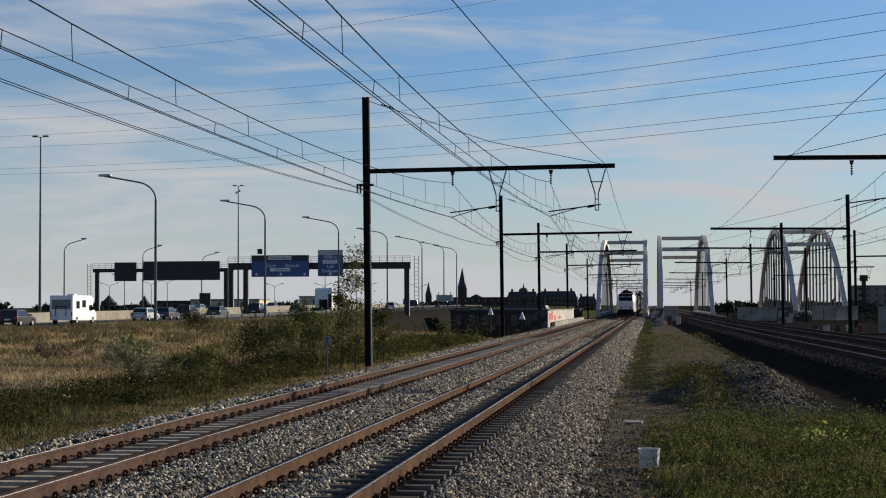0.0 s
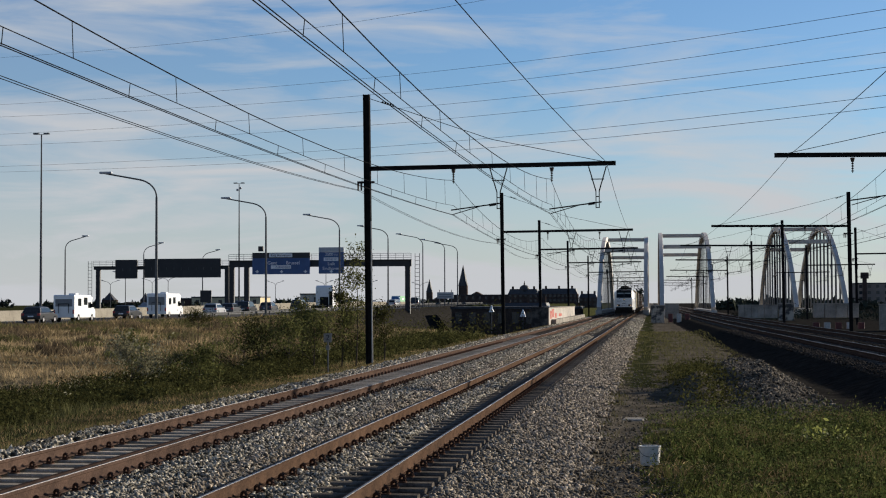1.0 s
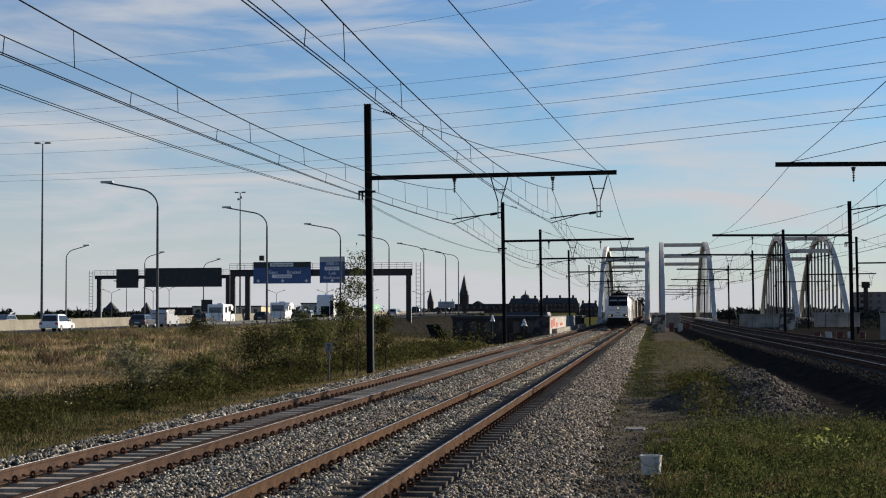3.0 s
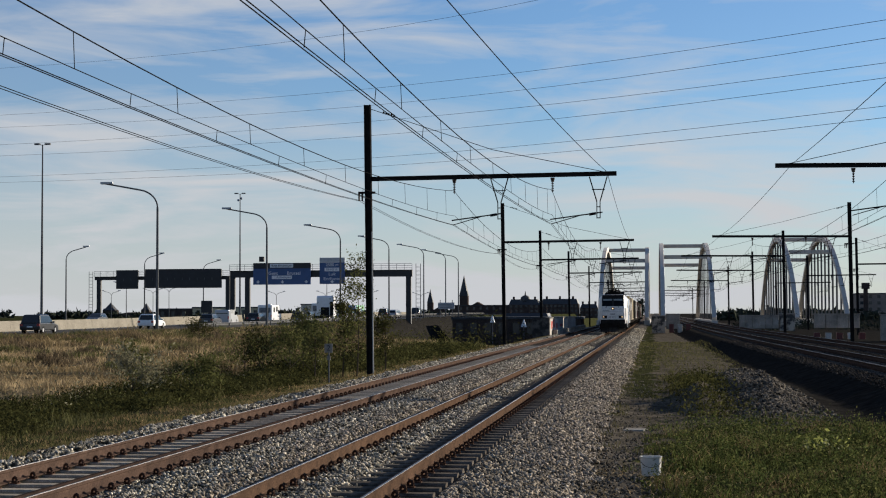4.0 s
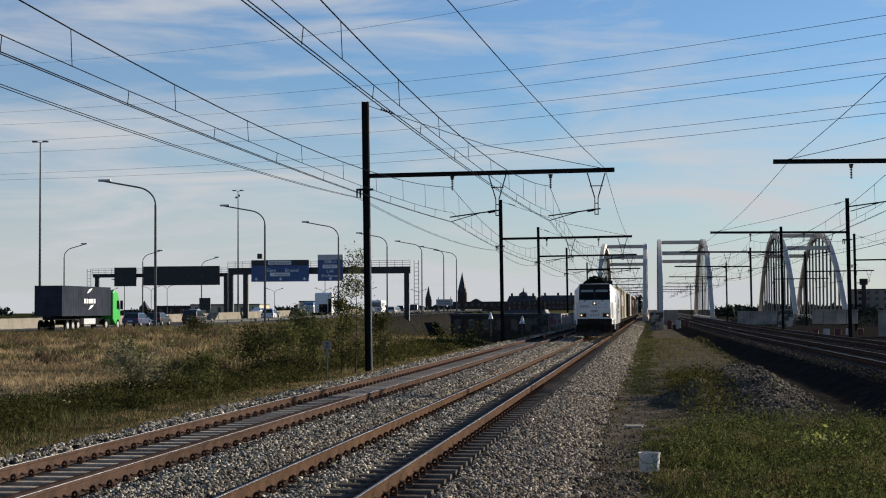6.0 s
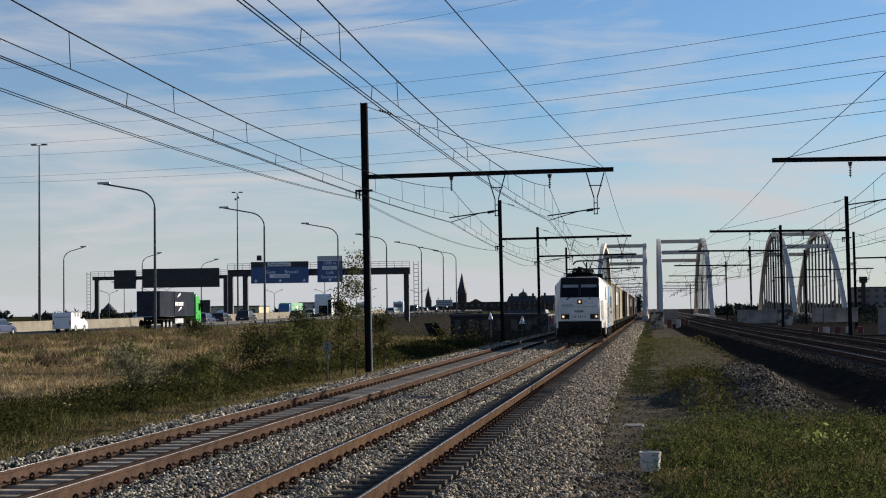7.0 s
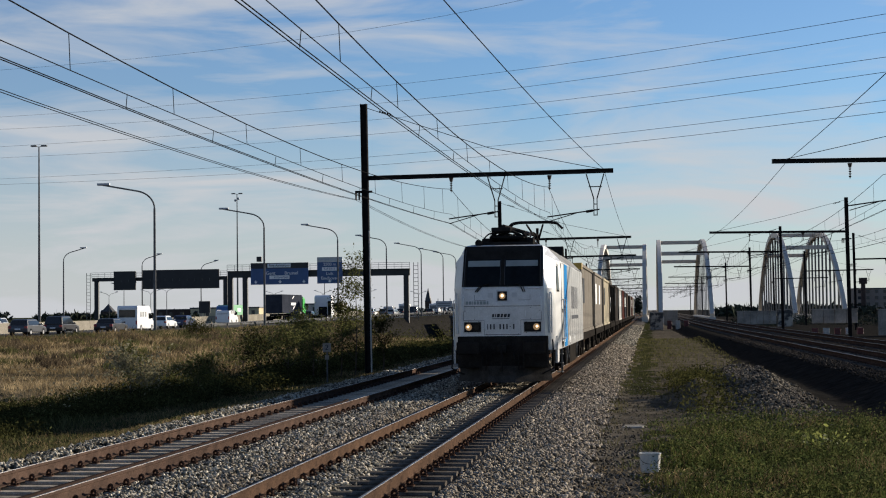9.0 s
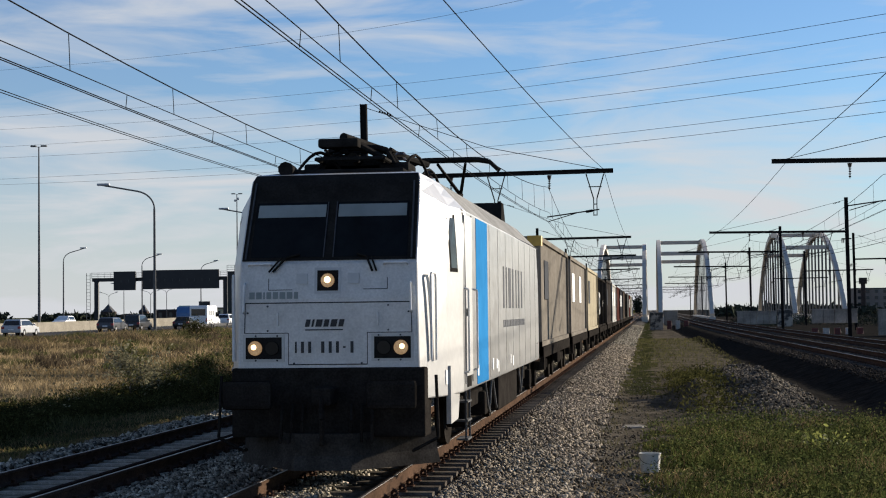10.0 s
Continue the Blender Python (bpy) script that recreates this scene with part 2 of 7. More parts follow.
M_STRAW_PALE = material("pale_straw", (0.46, 0.35, 0.20), (0.26, 0.195, 0.11), 0.85, scale=0.5, vary=0.35, island=True, through_light=0.4)
M_PALE_LEAF = material("pale_leaf", (0.20, 0.21, 0.06), (0.11, 0.125, 0.035), 0.7, scale=3, vary=0.4, island=True, through_light=0.5)
M_VERGE = material("verge_leaf", (0.056, 0.072, 0.024), (0.018, 0.025, 0.009), 0.75, scale=2.5, vary=0.7, island=True, through_light=0.45)
M_SEED = material("seed_heads", (0.25, 0.23, 0.15), (0.13, 0.125, 0.075), 0.85, scale=2, vary=0.4, island=True, through_light=0.4)
M_BARK = material("bark", (0.10, 0.08, 0.06), (0.06, 0.048, 0.038), 0.9, scale=6, bump=0.4, bump_scale=40)

# ---- lie of the land; z = 0 is the top of the rails, y runs along them ----
NEAR_X, LEFT_X = -3.92, -7.60
RZ = 0.20
MAST_Y = [4.5, 60.7, 116.6, 156.0, 209.0, 276.0, 343.0, 400.0, 455.0, 515.0]
RIGHT_Y = [-40, 4, 60, 115, 157, 206, 273, 350, 600, 4200]
RIGHT_X = [9.8, 9.3, 8.3, 7.25, 6.6, 6.15, 5.9, 5.8, 5.8, 5.8]


def right_x(y):
    return np.interp(y, RIGHT_Y, RIGHT_X)


def rise(y):
    s = np.clip((np.asarray(y, float) - 125.0) / 240.0, 0, 1)
    return 1.05 * s * s * (3 - 2 * s)


def wave(x, y, s=1.0):
    return (np.sin(x * 1.7 * s + 0.6 * y * s) + np.sin(y * 1.13 * s - x * 0.7 * s + 1.3) + np.sin(x * 3.1 * s - y * 2.3 * s + 0.5)) / 3.0


def land(x, y):
    """Height of the ground."""
    x, y = np.asarray(x, float), np.asarray(y, float)
    up = rise(y)
    left = np.interp(x, [-3000, -125, -112, -100, -43.5, -40, -36.5, -30, -22, -17, -14, -11.4, -10.7, -9.9, -9.2], [-0.6, -0.6, 0.0, 0.30, 0.30, 0.45, 0.66, 0.52, 0.12, -0.22, -0.46, -0.52, -0.42, -0.17, -0.09])
    left = left + up * np.interp(x, [-125, -100, -34, -16], [0, 1, 1, 0]) + np.where((x < -10.5) & (x > -40), 0.07 * wave(x, y, 0.5) * np.clip((-10.5 - x) / 4, 0, 1), 0)
    mid = np.interp(x, [-9.2, -8.75, -8.55, -8.3, -6.9, -6.8, -6.25, -5.75, -5.5, -5.38, -5.2, -4.72, -4.6, -4.0, -3.85, -3.22, -2.72, -2.6, -2.45, -1.75, -1.0, -0.6, 4.0], [-0.09, -0.12, -0.2, -0.40, -0.40, -0.245, -0.19, -0.22, -0.23, -0.28, -0.32, -0.32, -0.255, -0.25, -0.31, -0.33, -0.38, -0.27, -0.25, -0.33, -0.49, -0.52, -0.52])
    mid = mid + np.where(x > -1.2, 0.035 * wave(x * 2, y * 2, 0.7), 0)
    g = np.exp(-(((x - 2.85) / 1.0) ** 2 + ((y - 50) / 9.5) ** 2)) + 0.6 * np.exp(-(((x - 1.25) / 0.5) ** 2 + ((y - 46) / 5) ** 2))
    mid = mid + np.where(x > -0.5, 0.52 * np.minimum(1.55 * g, 1.0 + 0.05 * g) * (1 + 0.22 * wave(x, y, 2.2)), 0)
    d = x - right_x(y)
    right = np.interp(d, [-3.5, -2.1, 6.0, 8.0, 30, 60, 3000], [-0.52, RZ - 0.24, RZ - 0.24, -0.45, -0.5, -0.6, -0.6])
    drop = np.clip((y - 124.0) / 7.0, 0, 1) * np.interp(x, [-38, -32, -13.6, -11.6], [0, 1, 1, 0])
    left = left * (1 - drop) - 6.0 * drop
    return np.where(x < -9.2, left, np.where(d > -3.5, np.maximum(right, mid * 0 + right), mid))


def lz(x, y):
    return float(land(x, y))


def build_ground():
    xs = np.concatenate([np.array([-3000, -1500, -700, -350, -200, -140, -125, -112, -100, -80, -60, -50, -43.5, -40, -38]), np.arange(-36.5, -10.0, 0.7), np.arange(-9.9, -5.0, 0.35), np.arange(-5.0, 7.0, 0.16), np.arange(7.0, 20, 0.5), np.array([22, 26, 32, 40, 60, 90, 140, 220, 400, 900, 1800, 3000])])
    ys = np.concatenate([np.arange(-30, 10, 4.0), np.arange(10, 75, 0.35), np.arange(75, 200, 1.5), np.arange(200, 440, 6), np.array([460, 520, 600, 750, 1000, 1400, 2000, 3000, 4200])])
    X, Y = np.meshgrid(xs, ys)
    Z = land(X, Y)
    verts = np.stack([X, Y, Z], -1).reshape(-1, 3)
    nx, ny = len(xs), len(ys)
    i = (np.arange(ny - 1)[:, None] * nx + np.arange(nx - 1)[None, :]).reshape(-1)
    faces = np.stack([i, i + 1, i + nx + 1, i + nx], -1)
    ob = arrays("ground", verts, faces, M_TURF, "structure", "grassy trackside ground with ballast beds and worn verge", "ground")
    for m in (M_BALLAST, M_SOIL, M_CINDER_SHADE, M_DRY):
        ob.data.materials.append(m)
    c = verts[faces].mean(1)
    x, y = c[:, 0], c[:, 1]
    jit = 0.18 * wave(x, y, 3.0) + 0.1 * wave(y, x, 7.0)
    slot = np.zeros(len(c), int)
    slot[(x < -17.0 + 2.5 * wave(x * 0, y, 0.35)) & (x > -41) & (y < 190)] = 4
    slot[(x > -9.35 + 0.5 * jit) & (x < -1.0 + jit)] = 1
    slot[(x >= -1.0 + jit) & (x < 4.2)] = 2
    slot[(x > -11.0) & (x <= -9.35 + 0.5 * jit) & (y < 120)] = 4
    # dark colour stands for shade in sleeper hollows and along the near rails
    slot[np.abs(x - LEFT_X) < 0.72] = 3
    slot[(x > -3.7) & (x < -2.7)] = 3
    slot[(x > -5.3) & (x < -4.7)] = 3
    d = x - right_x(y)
    # raised bank: dark cinder, with its left slope's shade deepened into the colour
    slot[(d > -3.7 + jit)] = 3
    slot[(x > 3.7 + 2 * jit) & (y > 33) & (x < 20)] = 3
    slot[(x >= -0.2 + jit) & (d < -3.7 + jit) & (y < 34 + 4 * wave(x, y, 0.8))] = 0
    edge = 2.2 * jit + 0.35 * wave(x * 0, y, 0.45)
    slot[(x >= -0.95 + edge) & (x < 0.1 + 0.8 * edge) & (y > 48) & (wave(x, y, 1.7) > -0.75)] = 0
    slot[(x > 20) & (x < 120)] = 3
    slot[(x > -38) & (x < -11.5) & (y > 126)] = 3
    slot[x < -125] = 0
    slot[y > 330] = np.where((x[y > 330] > -12) & (x[y > 330] < 16), 1, np.where(x[y > 330] > 0, 3, 0))
    ob.data.polygons.foreach_set("material_index", slot.astype(np.int32))
    for p in ob.data.polygons:
        p.use_smooth = True
    return ob


build_ground()

# ---- tracks ----
RAIL = [(-0.075, -0.172), (0.075, -0.172), (0.075, -0.160), (0.018, -0.145), (0.010, -0.130), (0.010, -0.045), (0.036, -0.034), (0.036, -0.006), (0.028, 0.0), (-0.028, 0.0), (-0.036, -0.006), (-0.036, -0.034), (-0.010, -0.045), (-0.010, -0.130), (-0.018, -0.145), (-0.075, -0.160)]


def rail_mesh(bm, pts, dx, z):
    loft(bm, [[(x + dx + p[0], y, z + p[1]) for p in RAIL] for x, y in pts])
    return bm


def sleeper_mesh(mat):
    bm = B()
    prism(bm, [(-0.125, -0.2), (0.125, -0.2), (0.115, -0.025), (0.092, 0.0), (-0.092, 0.0), (-0.115, -0.025)], "x", -1.25, 1.25)
    me = bpy.data.meshes.new("sleeper")
    bm.to_mesh(me)
    bm.free()
    me.materials.append(mat)
    return me


def clips(name, xs_of, ys, z, parent):
    """Spring clips and base plates on both sides of both rails."""
    v, f = [], []
    ang = [math.pi * k / 6 for k in range(7)]
    for y in ys:
        cx = float(xs_of(y))
        for rx in (-0.754, 0.754):
            for s in (-1, 1):
                x0 = cx + rx + s * 0.115
                b = len(v)
                for xo in (-0.035, 0.035):
                    for yo in (-0.065, 0.065):
                        for zo in (-0.21, -0.158):
                            v.append((x0 + xo, y + yo, z + zo))
                f += [tuple(b + k for k in q) for q in ((0, 1, 3, 2), (4, 6, 7, 5), (0, 4, 5, 1), (2, 3, 7, 6), (1, 5, 7, 3))]
                b = len(v)
                for a in ang:
                    for r in (0.072, 0.044):
                        for xo in (-0.028, 0.028):
                            v.append((x0 + xo, y + r * math.cos(a), z - 0.168 + 0.9 * r * math.sin(a)))
                for k in range(6):
                    o = b + 4 * k
                    f += [(o, o + 1, o + 5, o + 4), (o, o + 4, o + 6, o + 2), (o + 1, o + 3, o + 7, o + 5)]
    return arrays(name, v, f, M_CLIP, "stuff", "rusty rail clips on base plates", "", parent)


def clip_mesh():
    """A coiled spring clip on its base plate."""
    bm = B()
    box(bm, -0.05, 0.05, -0.06, 0.06, -0.225, -0.172)
    ring = [(0.036 * math.cos(a), 0.0, -0.138 + 0.036 * math.sin(a)) for a in [2 * math.pi * k / 9 - 0.6 for k in range(9)]]
    for k in range(8):
        p, q = ring[k], ring[k + 1]
        rod(bm, (p[0], 0.012 * k - 0.05, p[2]), (q[0], 0.012 * (k + 1) - 0.05, q[2]), 0.019, 0.019, 6, False)
    rod(bm, (-0.06, 0.0, -0.16), (0.05, 0.02, -0.16), 0.012, 0.012, 5)
    me = bpy.data.meshes.new("rail_clip")
    bm.to_mesh(me)
    bm.free()
    me.materials.append(M_CLIP)
    return me


CLIP_ME = clip_mesh()


def track(label, xs_of, z, y_near, y_parts, y_end, phase=0.0, rust=M_RUST, timber=M_SLEEPER):
    th = tagged(new("railway_track"), label, "railway track", "railway tracks")
    ys = np.concatenate([np.arange(-30, 200, 10.0), np.arange(200, 520, 20.0), [600, 900, 1500]])
    pts = [(float(xs_of(y)), float(y)) for y in ys]
    for s in (-0.754, 0.754):
        r = part("rail", rail_mesh(B(), pts, s, z), rust, th, "rusty steel rail")
        bm = B()
        loft(bm, [[(x + s - 0.017, y, z - 0.004), (x + s + 0.017, y, z - 0.004), (x + s + 0.015, y, z + 0.003), (x + s - 0.015, y, z + 0.003)] for x, y in pts])
        part("running_surface", bm, M_RAILTOP, r, "polished rail head")
    sleeper_me = sleeper_mesh(timber)
    y = y_near + phase
    far_v, far_f = [], []
    while y < y_end:
        x = float(xs_of(y))
        if y < y_parts:
            ob = new("sleeper", sleeper_me)
            ob.parent = th
            ob.location = (x, y, z - 0.185)
        else:
            b = len(far_v)
            for xo in (-1.25, 1.25):
                for yo in (-0.13, 0.13):
                    for zo in (-0.3, -0.185):
                        far_v.append((x + xo, y + yo, z + zo))
            far_f += [tuple(b + k for k in q) for q in ((0, 1, 3, 2), (4, 6, 7, 5), (0, 4, 5, 1), (2, 3, 7, 6), (1, 5, 7, 3))]
        y += 0.62
    arrays("far_sleepers", far_v, far_f, M_SLEEPER, "stuff", "", "", th)
    cut = 46.0 if z < 0.1 else 0.0
    rows = np.arange(y_near + phase, 90, 0.62)
    for y in rows[rows < cut]:
        for rx in (-0.754, 0.754):
            for s in (-1, 1):
                ob = new("rail_clip", CLIP_ME)
                ob.parent = th
                ob.location = (float(xs_of(y)) + rx + s * 0.118, y, z)
                ob.rotation_euler = (0, 0, 0.0 if s > 0 else math.pi)
    clips("clip_rows", xs_of, rows[rows >= cut], z, th)
    return th


track("near track of rusty rails on concrete sleepers in grey ballast", lambda y: NEAR_X, 0.0, 8.0, 110, 340, 0.0, M_RUST_NEAR)
track("rusty track on sleepers beside the grass bank", lambda y: LEFT_X, 0.0, 12.0, 110, 340, 0.3, M_RUST, M_SLEEPER_PALE)
check = thing("check_rail", "dull brown check rail beside the running rail", "rail")
part("rail", rail_mesh(B(), [(LEFT_X + 0.754 - 0.20, -30.0), (LEFT_X + 0.754 - 0.20, 37.0), (LEFT_X + 0.754 - 0.27, 37.8)], 0.0, -0.012), M_CHECK, check, "unpolished brown rail")
for y in np.arange(14.16, 37, 1.24):
    bm = B()
    box(bm, LEFT_X + 0.585, LEFT_X + 0.70, y - 0.06, y + 0.06, -0.13, -0.06)
    part("spacer_block", bm, M_CLIP, check)
track("track on the raised dark bank", lambda y: right_x(y), RZ, 30.0, 100, 340, 0.1)
track("outer track on the raised dark bank", lambda y: right_x(y) + 3.75, RZ, 40.0, 100, 340, 0.2)


# ---- catenary masts ----
def catenary_mast(m, side, label, span=9.3, top=9.93, arms=(3.22, 6.92)):
    """Steel post with a long beam over two tracks, hangers and steady arms. side: +1 when the beam reaches to the right."""
    th = thing("catenary_mast", label, "catenary mast", m, "catenary masts")
    bm = B()
    for sx in (-1, 1):
        box(bm, sx * 0.105 - 0.018, sx * 0.105 + 0.018, -0.13, 0.13, -0.6, top)
    box(bm, -0.105, 0.105, -0.02, 0.02, -0.6, top)
    for v in bm.verts:
        v.co.x += -0.016 * v.co.z * 0.6
    part("post", bm, M_MAST, th, "dark steel post", bevel=0.006)
    bm = B()
    for zo in (7.045, 7.165):
        box(bm, min(0, side * span), max(0, side * span), -0.09, 0.09, zo - 0.02, zo + 0.02)
    box(bm, min(0, side * span), max(0, side * span), -0.03, 0.03, 7.03, 7.17)
    for v in bm.verts:
        v.co.z += 0.009 * v.co.x * side
    part("beam", bm, M_MAST, th, "dark steel beam")
    bm = B()
    box(bm, -0.45, 0.2, -0.05, 0.05, 6.55, 6.63)
    part("feeder_bracket", bm, M_MAST, th)
    bm = B()
    for xo in (-0.42, -0.3):
        rod(bm, (xo, 0, 6.55), (xo, 0, 6.28), 0.045, 0.03, 8)
    part("insulator", bm, M_INSUL, th, "brown insulators")
    for k, a in enumerate(arms):
        xw = side * a
        xd = xw + 1.70
        bm = B()
        for s in (-1, 1):
            rod(bm, (xd + s * 0.33, 0, 7.08), (xd + s * 0.06, 0, 6.15), 0.022, 0.022, 6)
            rod(bm, (xd + s * 0.06, 0, 6.15), (xd + s * 0.06, 0, 5.52), 0.020, 0.020, 6)
        for zo in (6.6, 5.95, 5.74, 5.54):
            w = 0.06 + max(0.0, zo - 5.95) * 0.28
            rod(bm, (xd - w, 0, zo), (xd + w, 0, zo), 0.018, 0.018, 6)
        part("drop_bracket", bm, M_MAST, th)
        bm = B()
        rod(bm, (xd + 0.15, 0, 5.75), (xw - 0.1, 0, 5.50), 0.024, 0.024, 6)
        rod(bm, (xd - 0.7, 0, 5.63), (xw - 0.05, 0, 5.33), 0.016, 0.016, 6)
        rod(bm, (xd - 0.35, 0, 5.67), (xd - 0.1, 0, 5.71), 0.05, 0.05, 8)
        part("steady_arm", bm, M_MAST, th)
        bm = B()
        rod(bm, (xw, 0, 7.06), (xw, 0, 6.9), 0.09, 0.05, 8)
        for j in range(4):
            rod(bm, (xw, 0, 6.86 - j * 0.09), (xw, 0, 6.82 - j * 0.09), 0.055, 0.035, 8)
        rod(bm, (xw, 0, 6.9), (xw, 0, 6.5), 0.018, 0.018, 6)
        part("insulator", bm, M_INSUL, th, "hanging insulator")
    bm = B()
    tipx = side * (span - 0.3)
    tube(bm, [(0.0, 0, top - 0.15), (side * span * 0.5, 0, 8.15), (tipx, 0, 7.22)], 0.013, 5)
    for k in range(5):
        rod(bm, (side * (0.5 + 0.1 * k), 0, top - 0.30 - 0.03 * k), (side * (0.56 + 0.1 * k), 0, top - 0.32 - 0.03 * k), 0.05, 0.03, 6)
    part("stay_wire", bm, M_WIRE, th)
    return th


RIGHT_MAST_X = [14.6, 14.1, 13.8, 12.3, 12.6, 12.6, 12.6, 12.4, 12.4, 12.4]
first = catenary_mast(pose(-10.6, MAST_Y[0], 0), 1, "dark steel catenary mast with a beam over both tracks")
for y in MAST_Y[1:]:
    copy_thing(first, pose(-10.6, y, 0))
first_r = catenary_mast(pose(RIGHT_MAST_X[0], MAST_Y[0], RZ), -1, "dark steel catenary mast beside the raised tracks", 9.6, 9.5, (3.1, 6.8))
for x, y in list(zip(RIGHT_MAST_X, MAST_Y))[1:]:
    copy_thing(first_r, pose(x, y, RZ))
copy_thing(first, pose(21.7, 178, 0))
copy_thing(first, pose(21.5, 232, 0))
copy_thing(first, pose(21.5, 290, 0))


def hang(p, q, sag, n=12):
    p, q = Vector(p), Vector(q)
    return [p.lerp(q, k / n) - Vector((0, 0, 4 * sag * (k / n) * (1 - k / n))) for k in range(n + 1)]


def wire(name, runs, r, label, parts=None):
    cu = bpy.data.curves.new(name, "CURVE")
    cu.dimensions, cu.bevel_depth, cu.bevel_resolution = "3D", r, 1
    for pts in runs:
        sp = cu.splines.new("POLY")
        sp.points.add(len(pts) - 1)
        for a, b in zip(sp.points, pts):
            a.co = (*b, 1)
    cu.materials.append(M_WIRE)
    return tagged(new(name, cu), label, "overhead wire", "overhead wires")


def wire_z(y):
    return 5.32


def overhead(xs, z0, label):
    """Contact wires, carrying wire and droppers over one track."""
    ys = [-50.0] + MAST_Y
    con, mes, aux, drop = [], [], [], []
    for k in range(len(ys) - 1):
        a, b = (xs(ys[k]), ys[k]), (xs(ys[k + 1]), ys[k + 1])
        for o in (-0.03, 0.03):
            con.append(hang((a[0] + o + 0.2 * (-1) ** k, a[1], z0 + wire_z(a[1])), (b[0] + o - 0.2 * (-1) ** k, b[1], z0 + wire_z(b[1])), 0.27 * ((b[1] - a[1]) / 56.0) ** 2, 12))
        sag = 1.0 * ((b[1] - a[1]) / 56.0) ** 2
        up = hang((a[0] + 0.2 * (-1) ** k, a[1], z0 + 6.62), (b[0] - 0.2 * (-1) ** k, b[1], z0 + 6.62), 0.98 * sag, 24)
        mes.append(up)
        def contact(j):
            u = j / 24
            x = a[0] + 0.2 * (-1) ** k * (1 - 2 * u) + (b[0] - a[0]) * u
            return Vector((x, a[1] + (b[1] - a[1]) * u, z0 + wire_z(a[1]) - 0.27 * sag * 4 * u * (1 - u)))
        low = []
        for j, p in enumerate(up):
            q = contact(j)
            low.append(Vector((q.x + 0.02, p.y, min(p.z - 0.06, q.z + 0.20 + 0.15 * (2 * j / 24 - 1) ** 4))))
        aux.append(low)
        if a[1] < 300:
            for j in range(1, 24, 2):
                drop.append([up[j], low[j]])
                if j < 23:
                    drop.append([low[j + 1], contact(j + 1)])
    wire("contact_wire", con, 0.0075, label)
    wire("carrying_wire", mes, 0.010, label)
    wire("auxiliary_wire", aux, 0.007, label)
    wire("dropper_wire", drop, 0.006, label)


overhead(lambda y: NEAR_X, 0.0, "thin dark overhead wires above the near track")
overhead(lambda y: LEFT_X, 0.0, "thin dark overhead wires above the far track")
overhead(lambda y: float(right_x(y)), RZ, "thin dark overhead wires above the raised tracks")
overhead(lambda y: float(right_x(y)) + 3.75, RZ, "thin dark overhead wires above the outer raised track")
_ys = [-50.0] + MAST_Y
wire("feeder_wire", [hang((-10.6 + o, a, 6.28), (-10.6 + o, b, 6.28), 0.43) for o in (-0.42, -0.3) for a, b in zip(_ys, _ys[1:])], 0.008, "pair of dark feeder wires beside the masts")
wire("earth_wire", [hang((-1.65 if a > 10 else -4.1, a, 7.24), (-1.65 if b > 10 else -4.1, b, 7.24), 0.3) for a, b in zip(_ys, _ys[1:])], 0.010, "dark earth wire along the beam ends")
_rx = [15.3] + RIGHT_MAST_X
wire("earth_wire", [hang((_rx[k] - 9.0, _ys[k], 7.44), (_rx[k + 1] - 9.0, _ys[k + 1], 7.44), 0.22) for k in range(len(_ys) - 1)], 0.010, "dark earth wire along the beam ends")


# ---- arch bridges ----
def arch_bridge(x0, x1, y0, y1, rise_m, deck, label, stout=0.075):
    th = thing("arch_bridge", label, "arch bridge", Matrix.Translation((0, 0, 0)), "arch bridges")
    n = 28
    def z_at(u):
        return deck + rise_m * (1 - abs(2 * u - 1) ** 2.25)
    for x in (x0, x1):
        bm = B()
        rings = []
        for k in range(n + 1):
            u = k / n
            y, z = y0 + (y1 - y0) * u, z_at(u)
            sl = Vector((0, y1 - y0, rise_m * 4 * (1 - 2 * u))).normalized()
            nn = Vector((0, -sl.z, sl.y))
            rings.append([tuple(Vector((x + sx * 0.42, y, z)) + nn * sz * 0.55) for sx, sz in ((-1, -1), (1, -1), (1, 1), (-1, 1))])
        loft(bm, rings)
        part("arch_rib", bm, M_ARCH, th, "light grey steel arch rib", bevel=0.05)
        for k in range(3, n - 2, 2):
            u = k / n
            y, z = y0 + (y1 - y0) * u, z_at(u)
            bm = B()
            box(bm, x - stout, x + stout, y - stout * 1.7, y + stout * 1.7, deck - 1.2, z - 0.5)
            part("hanger", bm, M_ARCH_DARK, th)
        bm = B()
        box(bm, x - 0.6, x + 0.6, y0 - 2, y1 + 2, deck - 2.2, deck - 0.1)
        part("edge_girder", bm, M_ARCH, th)
    for u in (0.25, 0.5, 0.75):
        y, z = y0 + (y1 - y0) * u, z_at(u)
        bm = B()
        box(bm, x0 + 0.42, x1 - 0.42, y - 0.4, y + 0.4, z - 0.40, z + 0.40, 0.08)
        part("cross_strut", bm, M_ARCH, th)
    bm = B()
    box(bm, x0 + 0.6, x1 - 0.6, y0 - 2, y1 + 2, deck - 2.0, deck - 1.55)
    part("deck", bm, M_CONC, th)
    return th


arch_bridge(-10.5, -1.2, 325, 440, 16.0, 0.6, "light grey steel arch bridge over the near tracks")
arch_bridge(1.9, 11.5, 312, 430, 16.4, 0.6, "light grey steel arch bridge over the raised tracks")
arch_bridge(26.4, 35.4, 305, 405, 16.9, 0.6, "light grey steel arch bridge beside the railway", 0.16)


